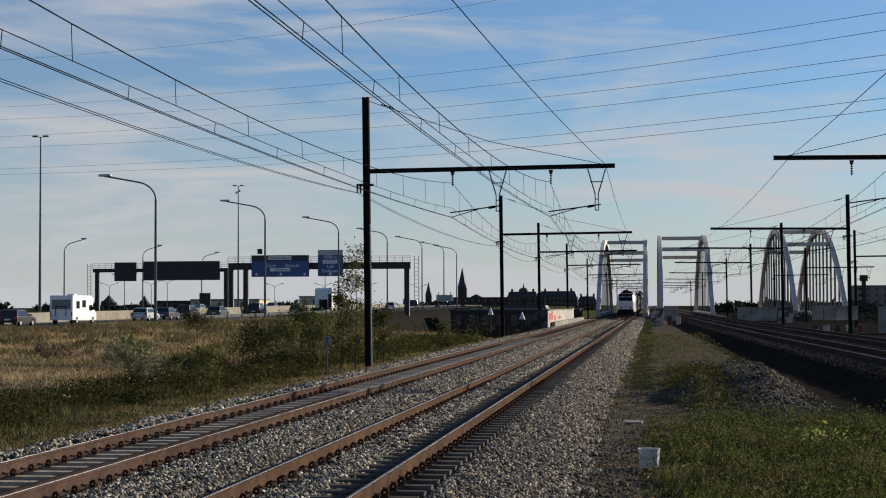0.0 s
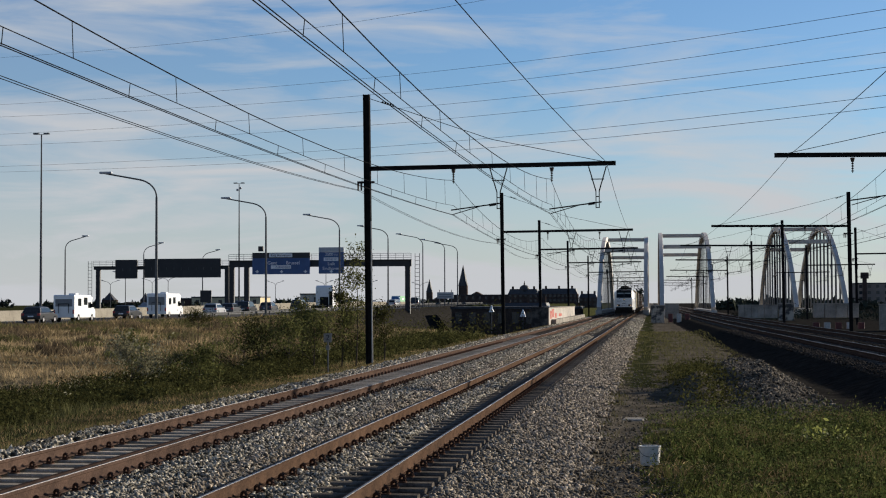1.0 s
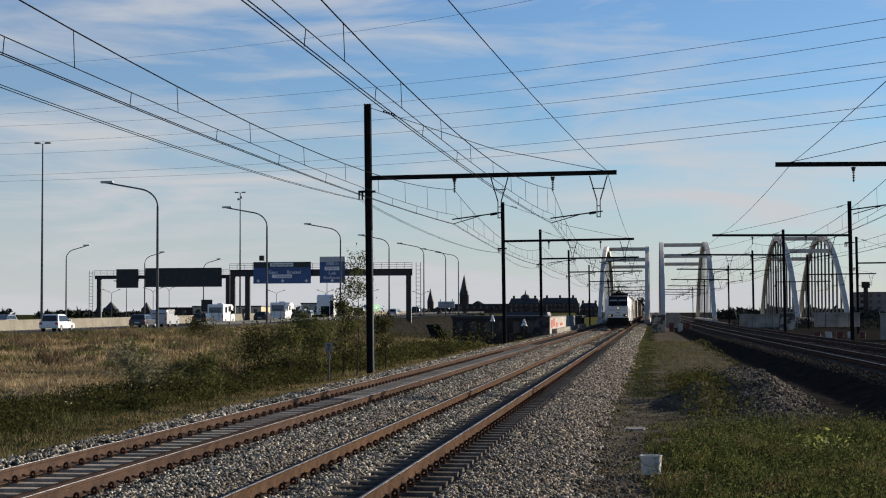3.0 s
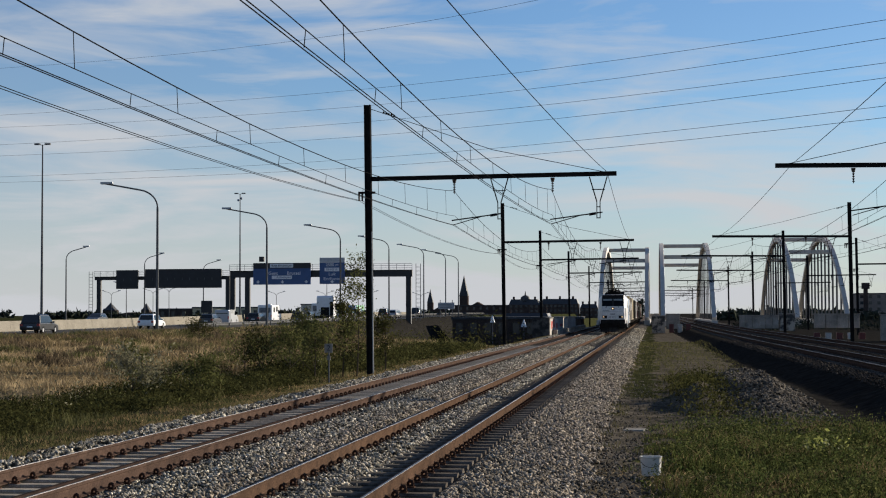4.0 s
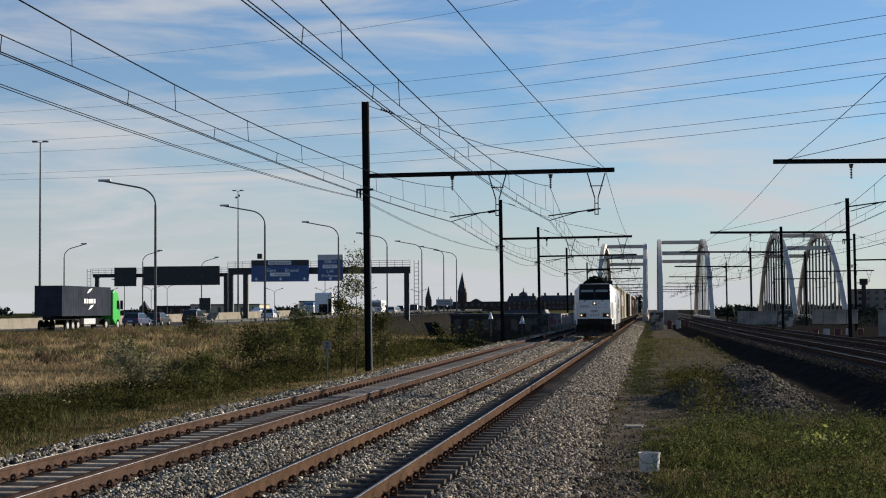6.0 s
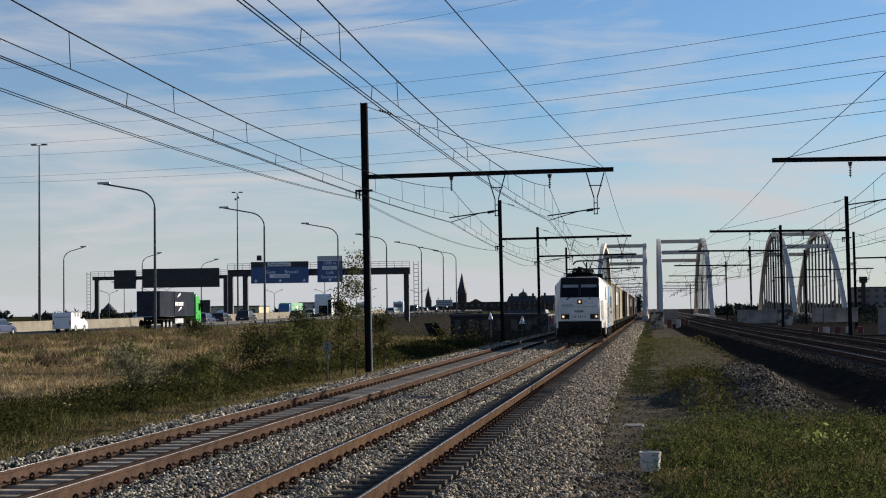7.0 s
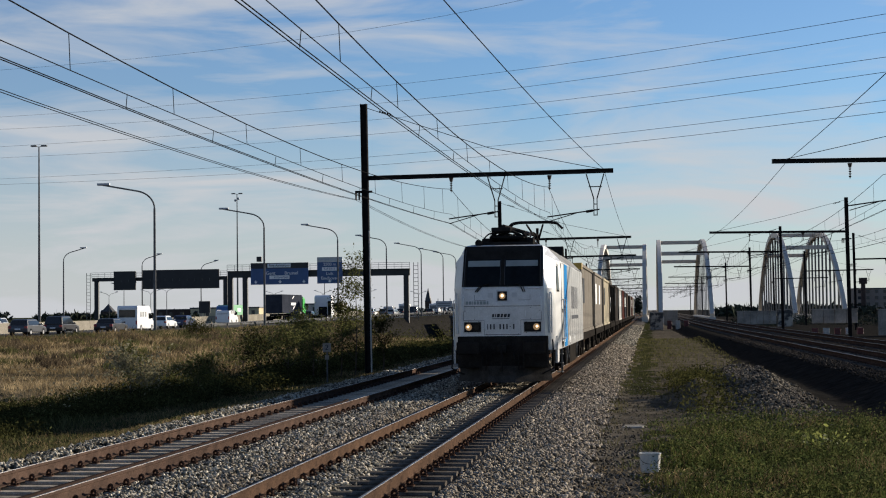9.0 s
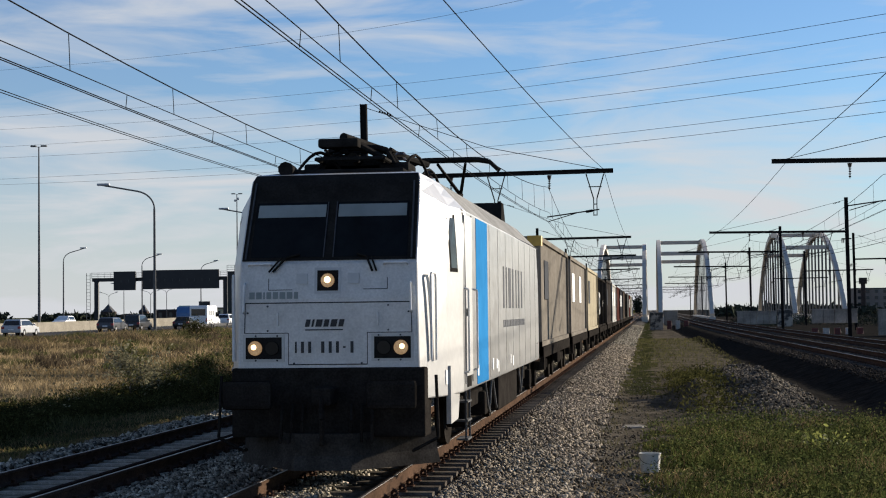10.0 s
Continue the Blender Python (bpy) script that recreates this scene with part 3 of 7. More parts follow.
# ---- motorway ----
M_KERB = material("road_line", (0.72, 0.72, 0.70), (0.55, 0.55, 0.53), 0.7, scale=1)
M_SIGNBLUE = material("sign_blue", (0.025, 0.075, 0.21), (0.02, 0.062, 0.175), 0.45, scale=0.8)
M_SIGNGREY = material("sign_grey", (0.42, 0.44, 0.46), None, 0.5)
M_SIGNDARK = material("sign_black", (0.020, 0.020, 0.022), (0.013, 0.013, 0.014), 0.6, scale=1)
M_SIGNWHITE = material("sign_white", (0.78, 0.79, 0.80), None, 0.5)
M_TYRE = material("tyre", (0.02, 0.02, 0.02), None, 0.9)
M_TAIL = material("tail_lamp", (0.35, 0.02, 0.02), None, 0.3)
M_ALU = material("hub_metal", (0.4, 0.4, 0.41), None, 0.35, 0.8)


def road_strip(name, x0, x1, dz, mat, kind, label, y0=-300.0, y1=1400.0):
    ys = np.concatenate([np.arange(y0, 420, 10.0), [500, 700, 1000, y1]])
    v, f = [], []
    for y in ys:
        z = 0.30 + float(rise(y)) + dz
        v += [(x0, y, z), (x1, y, z)]
    for k in range(len(ys) - 1):
        f.append((2 * k, 2 * k + 1, 2 * k + 3, 2 * k + 2))
    return arrays(name, v, f, mat, kind, label, "road")


road_strip("road", -62.5, -43.6, 0.02, M_ASPHALT, "structure", "grey asphalt motorway carriageway beside a grass bank")
road_strip("road", -99.0, -68.0, 0.02, M_ASPHALT, "structure", "grey asphalt opposite motorway carriageway")
for x in (-44.3, -62.0):
    road_strip("trim", x - 0.12, x + 0.12, 0.026, M_KERB, "structure", "white edge line on the carriageway")


def long_wall(name, x, w, h, mat, label, category, y0, y1, step=8.0):
    """A barrier in separate lengths along the road."""
    th = thing(name, label, category)
    y = y0
    while y < y1:
        z0, z1 = 0.30 + float(rise(y)), 0.30 + float(rise(y + step))
        bm = B()
        loft(bm, [[(x - w, yy, z - 0.1), (x + w, yy, z - 0.1), (x + w * 0.5, yy, z + h), (x - w * 0.5, yy, z + h)] for yy, z in ((y + 0.02, z0), (y + step - 0.02, z1))])
        part("barrier_length", bm, mat, th)
        y += step
    return th


M_BARRIER = material("barrier_concrete", (0.27, 0.245, 0.20), (0.20, 0.18, 0.145), 0.9, scale=0.6, fine=0.2)
long_wall("median_barrier", -64.0, 0.35, 1.05, M_BARRIER, "beige concrete median barrier along the motorway", "barrier", 100, 420)


def guard_rail():
    th = thing("guard_rail", "dull steel guard rail along the motorway edge", "guard rail")
    bm = B()
    ys = np.arange(150, 420, 6.0)
    loft(bm, [[(-42.95, y, 0.8 + float(rise(y))), (-42.88, y, 0.88 + float(rise(y))), (-42.95, y, 0.96 + float(rise(y))), (-42.88, y, 1.04 + float(rise(y))), (-42.95, y, 1.1 + float(rise(y))), (-43.0, y, 0.95 + float(rise(y)))] for y in ys])
    part("rail", bm, M_GALV, th)
    for y in ys:
        bm = B()
        z = float(rise(y))
        box(bm, -42.9, -42.8, y - 0.05, y + 0.05, 0.3 + z, 1.05 + z)
        part("post", bm, M_GALV, th)


guard_rail()


def street_lamp(m, h, reach, name, label, double=False):
    th = thing(name, label, "street lamp", m, "street lamps")
    bm = B()
    rod(bm, (0, 0, -2.0), (0, 0, h - 2.0), 0.14, 0.09, 10)
    for s in ((1, -1) if double else (1,)):
        pts = [(0, 0, h - 2.0)]
        for k in range(1, 9):
            a = k / 8 * 1.35
            pts.append((s * 1.9 * (1 - math.cos(a)) * np.sign(reach), 0, h - 2.0 + 1.55 * math.sin(a)))
        pts.append((s * reach, 0, h + 0.15))
        tube(bm, pts, 0.07, 8)
    part("pole", bm, M_GALV, th, "slim grey steel pole")
    for s in ((1, -1) if double else (1,)):
        bm = B()
        box(bm, *sorted((s * (reach + 0.15 * np.sign(reach)), s * (reach - 0.95 * np.sign(reach)))), -0.16, 0.16, h + 0.05, h + 0.25, 0.05)
        part("lantern", bm, M_SIGNGREY, th, "flat grey lantern")
    return th


lamp = street_lamp(pose(-42.0, 134.8, 0.55), 12.6, -4.9, "street_lamp", "tall grey street lamp with an arm over the motorway")
for y, dz in ((174.6, 0.92), (217.0, 1.36), (258, 1.75), (298, 2.1), (330, 2.3), (352, 2.4)):
    copy_thing(lamp, pose(-42.0, y, dz))
lamp_far = street_lamp(pose(-95.0, 255.6, 0.6), 12.4, 3.8, "street_lamp", "grey street lamp behind the opposite carriageway")
for x, y in ((-95, 297), (-95, 337.5), (-95, 395), (-95, 470)):
    copy_thing(lamp_far, pose(x, y, 1.0))
double = street_lamp(pose(-146, 440, 0), 11.0, 3.6, "street_lamp", "far double-armed street lamp", True)
for x, y in ((-158, 520), (-176, 560), (-150, 640), (-130, 640), (-112, 640), (-205, 600), (-100, 700)):
    copy_thing(double, pose(x, y, 0))


def high_pole(m, h, label, box_top):
    th = thing("floodlight_mast", label, "light mast", m)
    bm = B()
    rod(bm, (0, 0, -0.5), (0, 0, h), 0.17, 0.07, 10)
    part("pole", bm, M_GALV, th, "slim grey pole")
    for s in (-1, 1):
        bm = B()
        rod(bm, (0, 0, h - 0.05), (s * 0.5, 0, h + 0.02), 0.03, 0.03, 6)
        box(bm, *sorted((s * 0.3, s * 0.95)), -0.2, 0.2, h - 0.02, h + 0.16, 0.04)
        part("floodlight", bm, M_GALV, th, "small floodlight")
    if box_top:
        for z, x in ((h - 0.8, 0.25), (h - 1.1, -0.3)):
            bm = B()
            ball(bm, (x, 0, z), 0.22)
            part("camera_dome", bm, M_SIGNGREY, th)
    return th


high_pole(pose(-70, 180.5, 0.5), 21.2, "very tall slim floodlight mast on the median", False)
high_pole(pose(-70, 271.5, 1.0), 21.6, "tall pole with small lights and camera domes", True)


def gantry(name, x0, x1, y, z_low, z_top, label, legs, ladder_x):
    th = thing(name, label, "sign gantry", None, "sign gantries")
    base = 0.3 + float(rise(y))
    bm = B()
    box(bm, x0, x1, y - 0.3, y + 0.3, z_low, z_top)
    part("beam", bm, M_SIGNDARK, th, "dark steel box beam", bevel=0.03)
    for x in legs:
        bm = B()
        box(bm, x - 0.4, x + 0.4, y - 0.3, y + 0.3, base - 0.5, z_low)
        part("leg", bm, M_SIGNDARK, th, bevel=0.03)
    bm = B()
    n = int((x1 - x0) / 1.2)
    for k in range(n + 1):
        x = x0 + (x1 - x0) * k / n
        rod(bm, (x, y - 0.5, z_top), (x, y - 0.5, z_top + 1.0), 0.03, 0.03, 5)
    for z in (0.35, 0.7, 1.0):
        rod(bm, (x0, y - 0.5, z_top + z), (x1, y - 0.5, z_top + z), 0.03, 0.03, 5)
    box(bm, x0, x1, y - 0.6, y + 0.2, z_top, z_top + 0.06)
    part("walkway_railing", bm, M_GALV, th, "steel walkway railing")
    bm = B()
    for s in (-0.35, 0.35):
        rod(bm, (ladder_x + s, y, base), (ladder_x + s, y, z_top + 1.0), 0.05, 0.05, 6)
    z = base + 0.3
    while z < z_top + 1.0:
        rod(bm, (ladder_x - 0.35, y, z), (ladder_x + 0.35, y, z), 0.035, 0.035, 5)
        z += 0.62
    part("caged_ladder", bm, M_GALV, th)
    return th


def board(par, name, x0, x1, y, z0, z1, mat, label, t=0.25):
    bm = B()
    box(bm, x0, x1, y - t, y, z0, z1, 0.03)
    return part(name, bm, mat, par, label)


gA = gantry("sign_gantry", -102.2, -76.6, 290, 8.35, 8.95, "dark sign gantry with two message boards over the opposite carriageway", (-101.4, -77.0), -103.0)
for nm, a, b, z0, z1 in (("message_board", -97.9, -93.7, 6.7, 10.15), ("message_board", -92.4, -78.0, 6.82, 10.3)):
    bd = board(gA, nm, a, b, 289.4, z0, z1, M_SIGNDARK, "unlit black message board")
    for k in range(1, int((b - a) / 1.4)):
        bm = B()
        box(bm, a + k * 1.4, a + k * 1.4 + 0.06, 289.10, 289.17, z0 + 1.4, z0 + 1.9)
        part("board_hinge", bm, M_GALV, bd)
gB = gantry("sign_gantry", -66.0, -37.0, 250, 7.75, 8.75, "dark sign gantry with blue direction signs over the motorway", (-65.6, -63.2, -37.6), -36.1)
s1 = board(gB, "direction_sign", -62.1, -52.9, 249.3, 6.60, 9.1, M_SIGNBLUE, "blue direction sign with white place names")
s1h = board(gB, "sign_header", -62.1, -52.9, 249.3, 9.12, 9.98, M_SIGNDARK, "black header of the blue sign")
s2 = board(gB, "direction_sign", -51.5, -47.5, 249.3, 6.65, 10.0, M_SIGNBLUE, "tall blue direction sign")
s2h = board(gB, "sign_header", -51.5, -47.5, 249.3, 10.02, 10.75, M_SIGNGREY, "grey header of the tall sign")


def sign_words(par, txt, x, z, size, mat=M_SIGNWHITE, y=249.03):
    words(txt, size, mat, par, pose(x, y, z, 90, 0, 0))


def plate(par, x0, x1, z0, z1, mat=M_SIGNWHITE):
    bm = B()
    box(bm, x0, x1, 249.015, 249.06, z0, z1)
    part("sign_plate", bm, mat, par)


sign_words(s1, "Gent", -58.9, 8.35, 0.75)
sign_words(s1, "Brussel", -55.6, 8.35, 0.75)
plate(s1, -59.1, -55.9, 7.45, 8.0)
sign_words(s1, "Antwerpen", -57.2, 7.73, 0.52, M_SIGNBLUE, 249.0)
plate(s1h, -59.4, -55.7, 9.25, 9.85)
sign_words(s1h, "Ring Antwerpen", -57.5, 9.55, 0.50, M_SIGNDARK, 249.0)
sign_words(s2, "2500 m", -49.5, 9.62, 0.66)
plate(s2, -50.7, -48.4, 8.62, 9.18)
sign_words(s2, "E34-E313", -49.55, 8.9, 0.46, M_SIGNBLUE, 249.0)
sign_words(s2, "Luik", -49.5, 8.17, 0.68)
sign_words(s2, "Eindhoven", -49.5, 7.45, 0.66)
for p, x in ((s1, -61.3), (s1, -57.4), (s1, -53.6), (s2, -49.5)):
    bm = B()
    z = 6.95
    prism(bm, [(x - 0.3, z + 0.12), (x, z - 0.2), (x + 0.3, z + 0.12), (x + 0.09, z + 0.12), (x + 0.09, z + 0.3), (x - 0.09, z + 0.3), (x - 0.09, z + 0.12)], "y", 249.02, 249.06)
    part("lane_arrow", bm, M_SIGNWHITE, p)
bm = B()
box(bm, -61.2, -60.4, 249.2, 249.8, 10.2, 11.0, 0.05)
part("camera_box", bm, M_SIGNDARK, gB)


def exit_sign():
    th = thing("roadside_sign", "pale blank roadside sign on two posts", "road sign", pose(-36.8, 290, 1.2))
    for s in (-1.1, 1.1):
        bm = B()
        rod(bm, (s, 0, -0.6), (s, 0, 3.2), 0.06, 0.06, 8)
        part("post", bm, M_GALV, th)
    bm = B()
    box(bm, -1.5, 1.5, -0.1, -0.02, 1.6, 2.75, 0.03)
    part("panel", bm, M_SIGNGREY, th)
    bm = B()
    for k in range(2):
        box(bm, -1.2, 1.1, -0.125, -0.105, 1.85 + 0.4 * k, 2.0 + 0.4 * k)
    part("text_bar", bm, M_GREYTEXT, th)


M_GREYTEXT = material("sign_bar_grey", (0.18, 0.19, 0.20), None, 0.5)
exit_sign()
bm = B()
board_th = thing("roadside_board", "small black board on a post beside the motorway", "road sign", pose(-77.5, 277.5, 0.97))
box(bm, -1.0, 1.0, -0.1, 0.1, 1.3, 3.4, 0.03)
part("panel", bm, M_SIGNDARK, board_th)
bm = B()
rod(bm, (0, 0.2, -0.4), (0, 0.2, 1.5), 0.08, 0.08, 8)
part("post", bm, M_GALV, board_th)


# ---- high-voltage lines across the sky ----
def power_line(z_left, z_mid, z_right):
    """Three known points of one hanging line, carried on past both ends."""
    a, b, c = Vector((-103.8, 250, z_left)), Vector((-22.3, 175, z_mid)), Vector((14.2, 100, z_right))
    pts = []
    for k in range(-6, 23):
        t = k / 16
        la, lb, lc = (t - 0.62) * (t - 1) / 0.62, t * (t - 1) / (0.62 * -0.38), t * (t - 0.62) / 0.38
        pts.append(a * la + b * lb + c * lc)
    wire("power_line", [pts], 0.017, "thin high-voltage line high across the sky")


for z in ((41.8, 34.2, 26.2), (34.2, 27.3, 19.6), (32.2, 25.4, 18.5), (29.4, 23.6, 17.0), (27.6, 22.0, 16.1), (24.2, 19.5, 14.4), (23.3, 18.5, 13.7)):
    power_line(*z)


# ---- road vehicles; each faces along +y, its base in the middle at the road ----
M_CARGLASS = material("car_glass", (0.015, 0.018, 0.02), None, 0.1)
PAINTS = {"black": (0.018, 0.018, 0.020), "dark grey": (0.06, 0.062, 0.068), "silver": (0.42, 0.43, 0.44), "white": (0.78, 0.78, 0.77), "blue": (0.03, 0.045, 0.11), "green": (0.03, 0.42, 0.05), "grey": (0.2, 0.21, 0.22)}
PAINT = {k: material("car_paint_" + k.replace(" ", "_"), v, tuple(c * 0.9 for c in v), 0.28, scale=2) for k, v in PAINTS.items()}


def wheels(th, L, W, r, ys):
    for y in ys:
        for s in (-1, 1):
            bm = B()
            rod(bm, (s * (W / 2 - 0.20), y, r), (s * (W / 2), y, r), r, r, 18)
            w = part("wheel", bm, M_TYRE, th)
            bm = B()
            rod(bm, (s * (W / 2 - 0.01), y, r), (s * (W / 2 + 0.012), y, r), r * 0.62, r * 0.55, 12)
            part("rim", bm, M_ALU, w)


def car(colour, label, L=4.4, W=1.82, H=1.48, estate=True):
    th = thing("car", label, "car", None, "motorway traffic")
    y0, y1 = -L / 2, L / 2
    lower = [(y0, 0.32), (y0 - 0.02, 0.6), (y0 + 0.05, 0.92), (y1 - 1.2, 0.95), (y1 - 0.15, 0.74), (y1, 0.55), (y1, 0.28)]
    bm = B()
    prism(bm, lower, "x", -W / 2, W / 2)
    part("body", bm, PAINT[colour], th, bevel=0.07)
    back = y0 + (0.12 if estate else 0.55)
    bm = B()
    rings = []
    for z, a, b, w in ((0.92, back, y1 - 1.15, W / 2 - 0.04), (H - 0.06, back + 0.30, y1 - 1.95, W / 2 - 0.20), (H, back + 0.5, y1 - 2.15, W / 2 - 0.32)):
        rings.append([(-w, a, z), (w, a, z), (w, b, z), (-w, b, z)])
    loft(bm, rings)
    part("cabin", bm, PAINT[colour], th, bevel=0.05)
    for s in (-1, 1):
        bm = B()
        z0, z1 = 0.96, H - 0.13
        w0, w1 = s * (W / 2 - 0.035), s * (W / 2 - 0.165)
        loft(bm, [[(w0, back + 0.25, z0), (w0, y1 - 1.35, z0), (w0 - s * 0.05, y1 - 1.35, z0), (w0 - s * 0.05, back + 0.25, z0)], [(w1, back + 0.45, z1), (w1, y1 - 1.95, z1), (w1 - s * 0.05, y1 - 1.95, z1), (w1 - s * 0.05, back + 0.45, z1)]])
        part("side_window", bm, M_CARGLASS, th)
        bm = B()
        box(bm, s * (W / 2 - 0.16) - 0.14, s * (W / 2 - 0.16) + 0.14, y0 - 0.035, y0 + 0.1, 0.66, 0.88, 0.03)
        part("tail_lamp", bm, M_TAIL, th)
        bm = B()
        box(bm, s * (W / 2 + 0.08) - 0.09, s * (W / 2 + 0.08) + 0.09, y1 - 1.55, y1 - 1.42, 0.95, 1.1, 0.03)
        part("wing_mirror", bm, PAINT[colour], th)
    bm = B()
    loft(bm, [[(-W / 2 + 0.18, back + 0.04, 0.98), (W / 2 - 0.18, back + 0.04, 0.98), (W / 2 - 0.18, back + 0.1, 0.98), (-W / 2 + 0.18, back + 0.1, 0.98)], [(-W / 2 + 0.3, back + 0.24, H - 0.12), (W / 2 - 0.3, back + 0.24, H - 0.12), (W / 2 - 0.3, back + 0.3, H - 0.12), (-W / 2 + 0.3, back + 0.3, H - 0.12)]])
    for v in bm.verts:
        v.co.y -= 0.04
    part("rear_window", bm, M_CARGLASS, th)
    bm = B()
    box(bm, -0.26, 0.26, y0 - 0.04, y0 - 0.01, 0.55, 0.66)
    part("plate_bar", bm, M_SIGNWHITE, th)
    wheels(th, L, W, 0.32, (y0 + 0.8, y1 - 0.85))
    return th


def van(colour, label, L=5.6, W=2.0, H=2.5, camper=False):
    th = thing("camper_van" if camper else "van", label, "camper van" if camper else "van", None, "motorway traffic")
    y0, y1 = -L / 2, L / 2
    nose = 1.9 if not camper else 1.6
    bm = B()
    if camper:
        poly = [(y0, 0.5), (y0, H - 0.08), (y0 + 0.1, H), (y1 - 1.5, H), (y1 - 0.7, H - 0.25), (y1 - 1.0, 1.9), (y1 - 0.9, 1.55), (y1, 1.1), (y1, 0.35), (y0, 0.4)]
    else:
        poly = [(y0, 0.35), (y0, H - 0.15), (y0 + 0.15, H), (y1 - nose, H), (y1 - nose + 0.4, H - 0.12), (y1 - 0.85, 1.25), (y1 - 0.1, 1.0), (y1, 0.6), (y1, 0.3)]
    prism(bm, poly, "x", -W / 2, W / 2)
    part("body", bm, PAINT[colour], th, bevel=0.06)
    for s in (-1, 1):
        bm = B()
        box(bm, *sorted((s * (W / 2 - 0.03), s * (W / 2 + 0.008))), y1 - 2.1, y1 - 1.25, 1.3, 1.85)
        part("side_window", bm, M_CARGLASS, th)
        bm = B()
        box(bm, s * (W / 2 - 0.1) - 0.07, s * (W / 2 - 0.1) + 0.07, y0 - 0.03, y0 + 0.05, 0.75, 1.15, 0.02)
        part("tail_lamp", bm, M_TAIL, th)
        bm = B()
        box(bm, *sorted((s * W / 2, s * (W / 2 + 0.22))), y1 - 1.45, y1 - 1.3, 1.35, 1.7, 0.03)
        part("wing_mirror", bm, M_TYRE, th)
        bm = B()
        if camper:
            box(bm, *sorted((s * W / 2, s * (W / 2 + 0.01))), y0 + 1.0, y0 + 1.9, 1.5, 2.2)
            part("side_window", bm, M_CARGLASS, th)
            bm = B()
            box(bm, *sorted((s * W / 2, s * (W / 2 + 0.01))), y0 + 2.6, y0 + 3.6, 1.6, 2.3)
            part("side_window", bm, M_CARGLASS, th)
        else:
            for k in range(3):
                box(bm, *sorted((s * W / 2, s * (W / 2 + 0.01))), y0 + 0.9 + 0.75 * k, y0 + 1.4 + 0.75 * k, 1.5, 2.0)
            part("text_bar", bm, M_GREYTEXT, th)
    bm = B()
    box(bm, -W / 2 + 0.2, W / 2 - 0.2, y0 - 0.012, y0 + 0.03, 1.45, H - 0.4)
    part("rear_window", bm, M_GREYTEXT if camper else M_CARGLASS, th)
    if camper:
        bm = B()
        tube(bm, [(-0.5, y0 - 0.12, 0.8), (-0.5, y0 - 0.12, 1.7), (0.5, y0 - 0.12, 1.7), (0.5, y0 - 0.12, 0.8)], 0.03)
        part("ladder_rack", bm, M_TYRE, th)
        bm = B()
        box(bm, -0.4, 0.3, -0.6, 0.2, H, H + 0.16, 0.04)
        part("roof_hatch", bm, PAINT["white"], th)
    wheels(th, L, W, 0.36, (y0 + 1.2, y1 - 1.0))
    return th


def tractor_cab(th, y0, colour, H=3.8):
    bm = B()
    prism(bm, [(y0, 1.0), (y0, H - 0.25), (y0 + 0.5, H), (y0 + 1.5, H - 0.35), (y0 + 2.05, 2.3), (y0 + 2.15, 1.3), (y0 + 2.15, 0.45), (y0 + 0.9, 0.45)], "x", -1.24, 1.24)
    part("cab", bm, PAINT[colour], th, bevel=0.08)
    for s in (-1, 1):
        bm = B()
        box(bm, *sorted((s * 1.23, s * 1.255)), y0 + 1.05, y0 + 1.75, 1.95, 2.75)
        part("side_window", bm, M_CARGLASS, th)
        bm = B()
        box(bm, *sorted((s * 1.3, s * 1.55)), y0 + 1.85, y0 + 2.0, 1.9, 2.75, 0.04)
        part("wing_mirror", bm, M_TYRE, th)
    bm = B()
    box(bm, -0.45, 0.45, y0 - 4.0, y0 + 1.0, 0.65, 0.95)
    for s in (-1, 1):
        box(bm, s * 1.0 - 0.22, s * 1.0 + 0.22, y0 - 2.2, y0 - 0.7, 0.5, 1.0, 0.05)
    part("chassis", bm, M_TYRE, th)


def lorry(colour, label):
    th = thing("lorry", label, "lorry", None, "motorway traffic")
    tractor_cab(th, 5.9, colour, 3.75)
    m = material("lorry_container", (0.045, 0.05, 0.065), (0.03, 0.034, 0.045), 0.8, scale=0.6, fine=0.15)
    bm = B()
    poly = [(1.22 - (0.04 if k % 2 else 0), -7.3 + 12.6 * k / 60) for k in range(61)]
    poly += [(-a, b) for a, b in poly[::-1]]
    prism(bm, poly, "z", 1.35, 3.95)
    c = part("container", bm, m, th, "dark blue-grey corrugated container")
    for s in (-1, 1):
        bm = B()
        for k in range(5):
            box(bm, *sorted((s * 1.225, s * 1.245)), -1.9 + 0.62 * k, -1.45 + 0.62 * k, 2.45, 2.85)
        for z, o in ((3.3, 0.0), (1.85, 0.4)):
            prism(bm, [(-1.2 + o, z), (-0.2 + o, z + 0.25), (0.2 + o, z + 0.5), (-0.6 + o, z + 0.4)], "x", *sorted((s * 1.225, s * 1.245)))
        part("emblem_bars", bm, M_SIGNWHITE, c)
    bm = B()
    box(bm, -0.5, 0.5, -7.3, 5.0, 1.0, 1.3)
    for s in (-1, 1):
        box(bm, s * 1.1 - 0.06, s * 1.1 + 0.06, -2.6, 2.2, 0.55, 1.15)
    part("trailer_frame", bm, M_TYRE, th)
    for s in (-1, 1):
        bm = B()
        box(bm, *sorted((s * 1.15, s * 1.2)), -1.8, 1.2, 0.6, 1.1)
        part("side_guard", bm, M_SIGNGREY, th)
    wheels(th, 13, 2.5, 0.5, (-6.0, -4.7, -3.4, 4.0, 7.3))
    return th


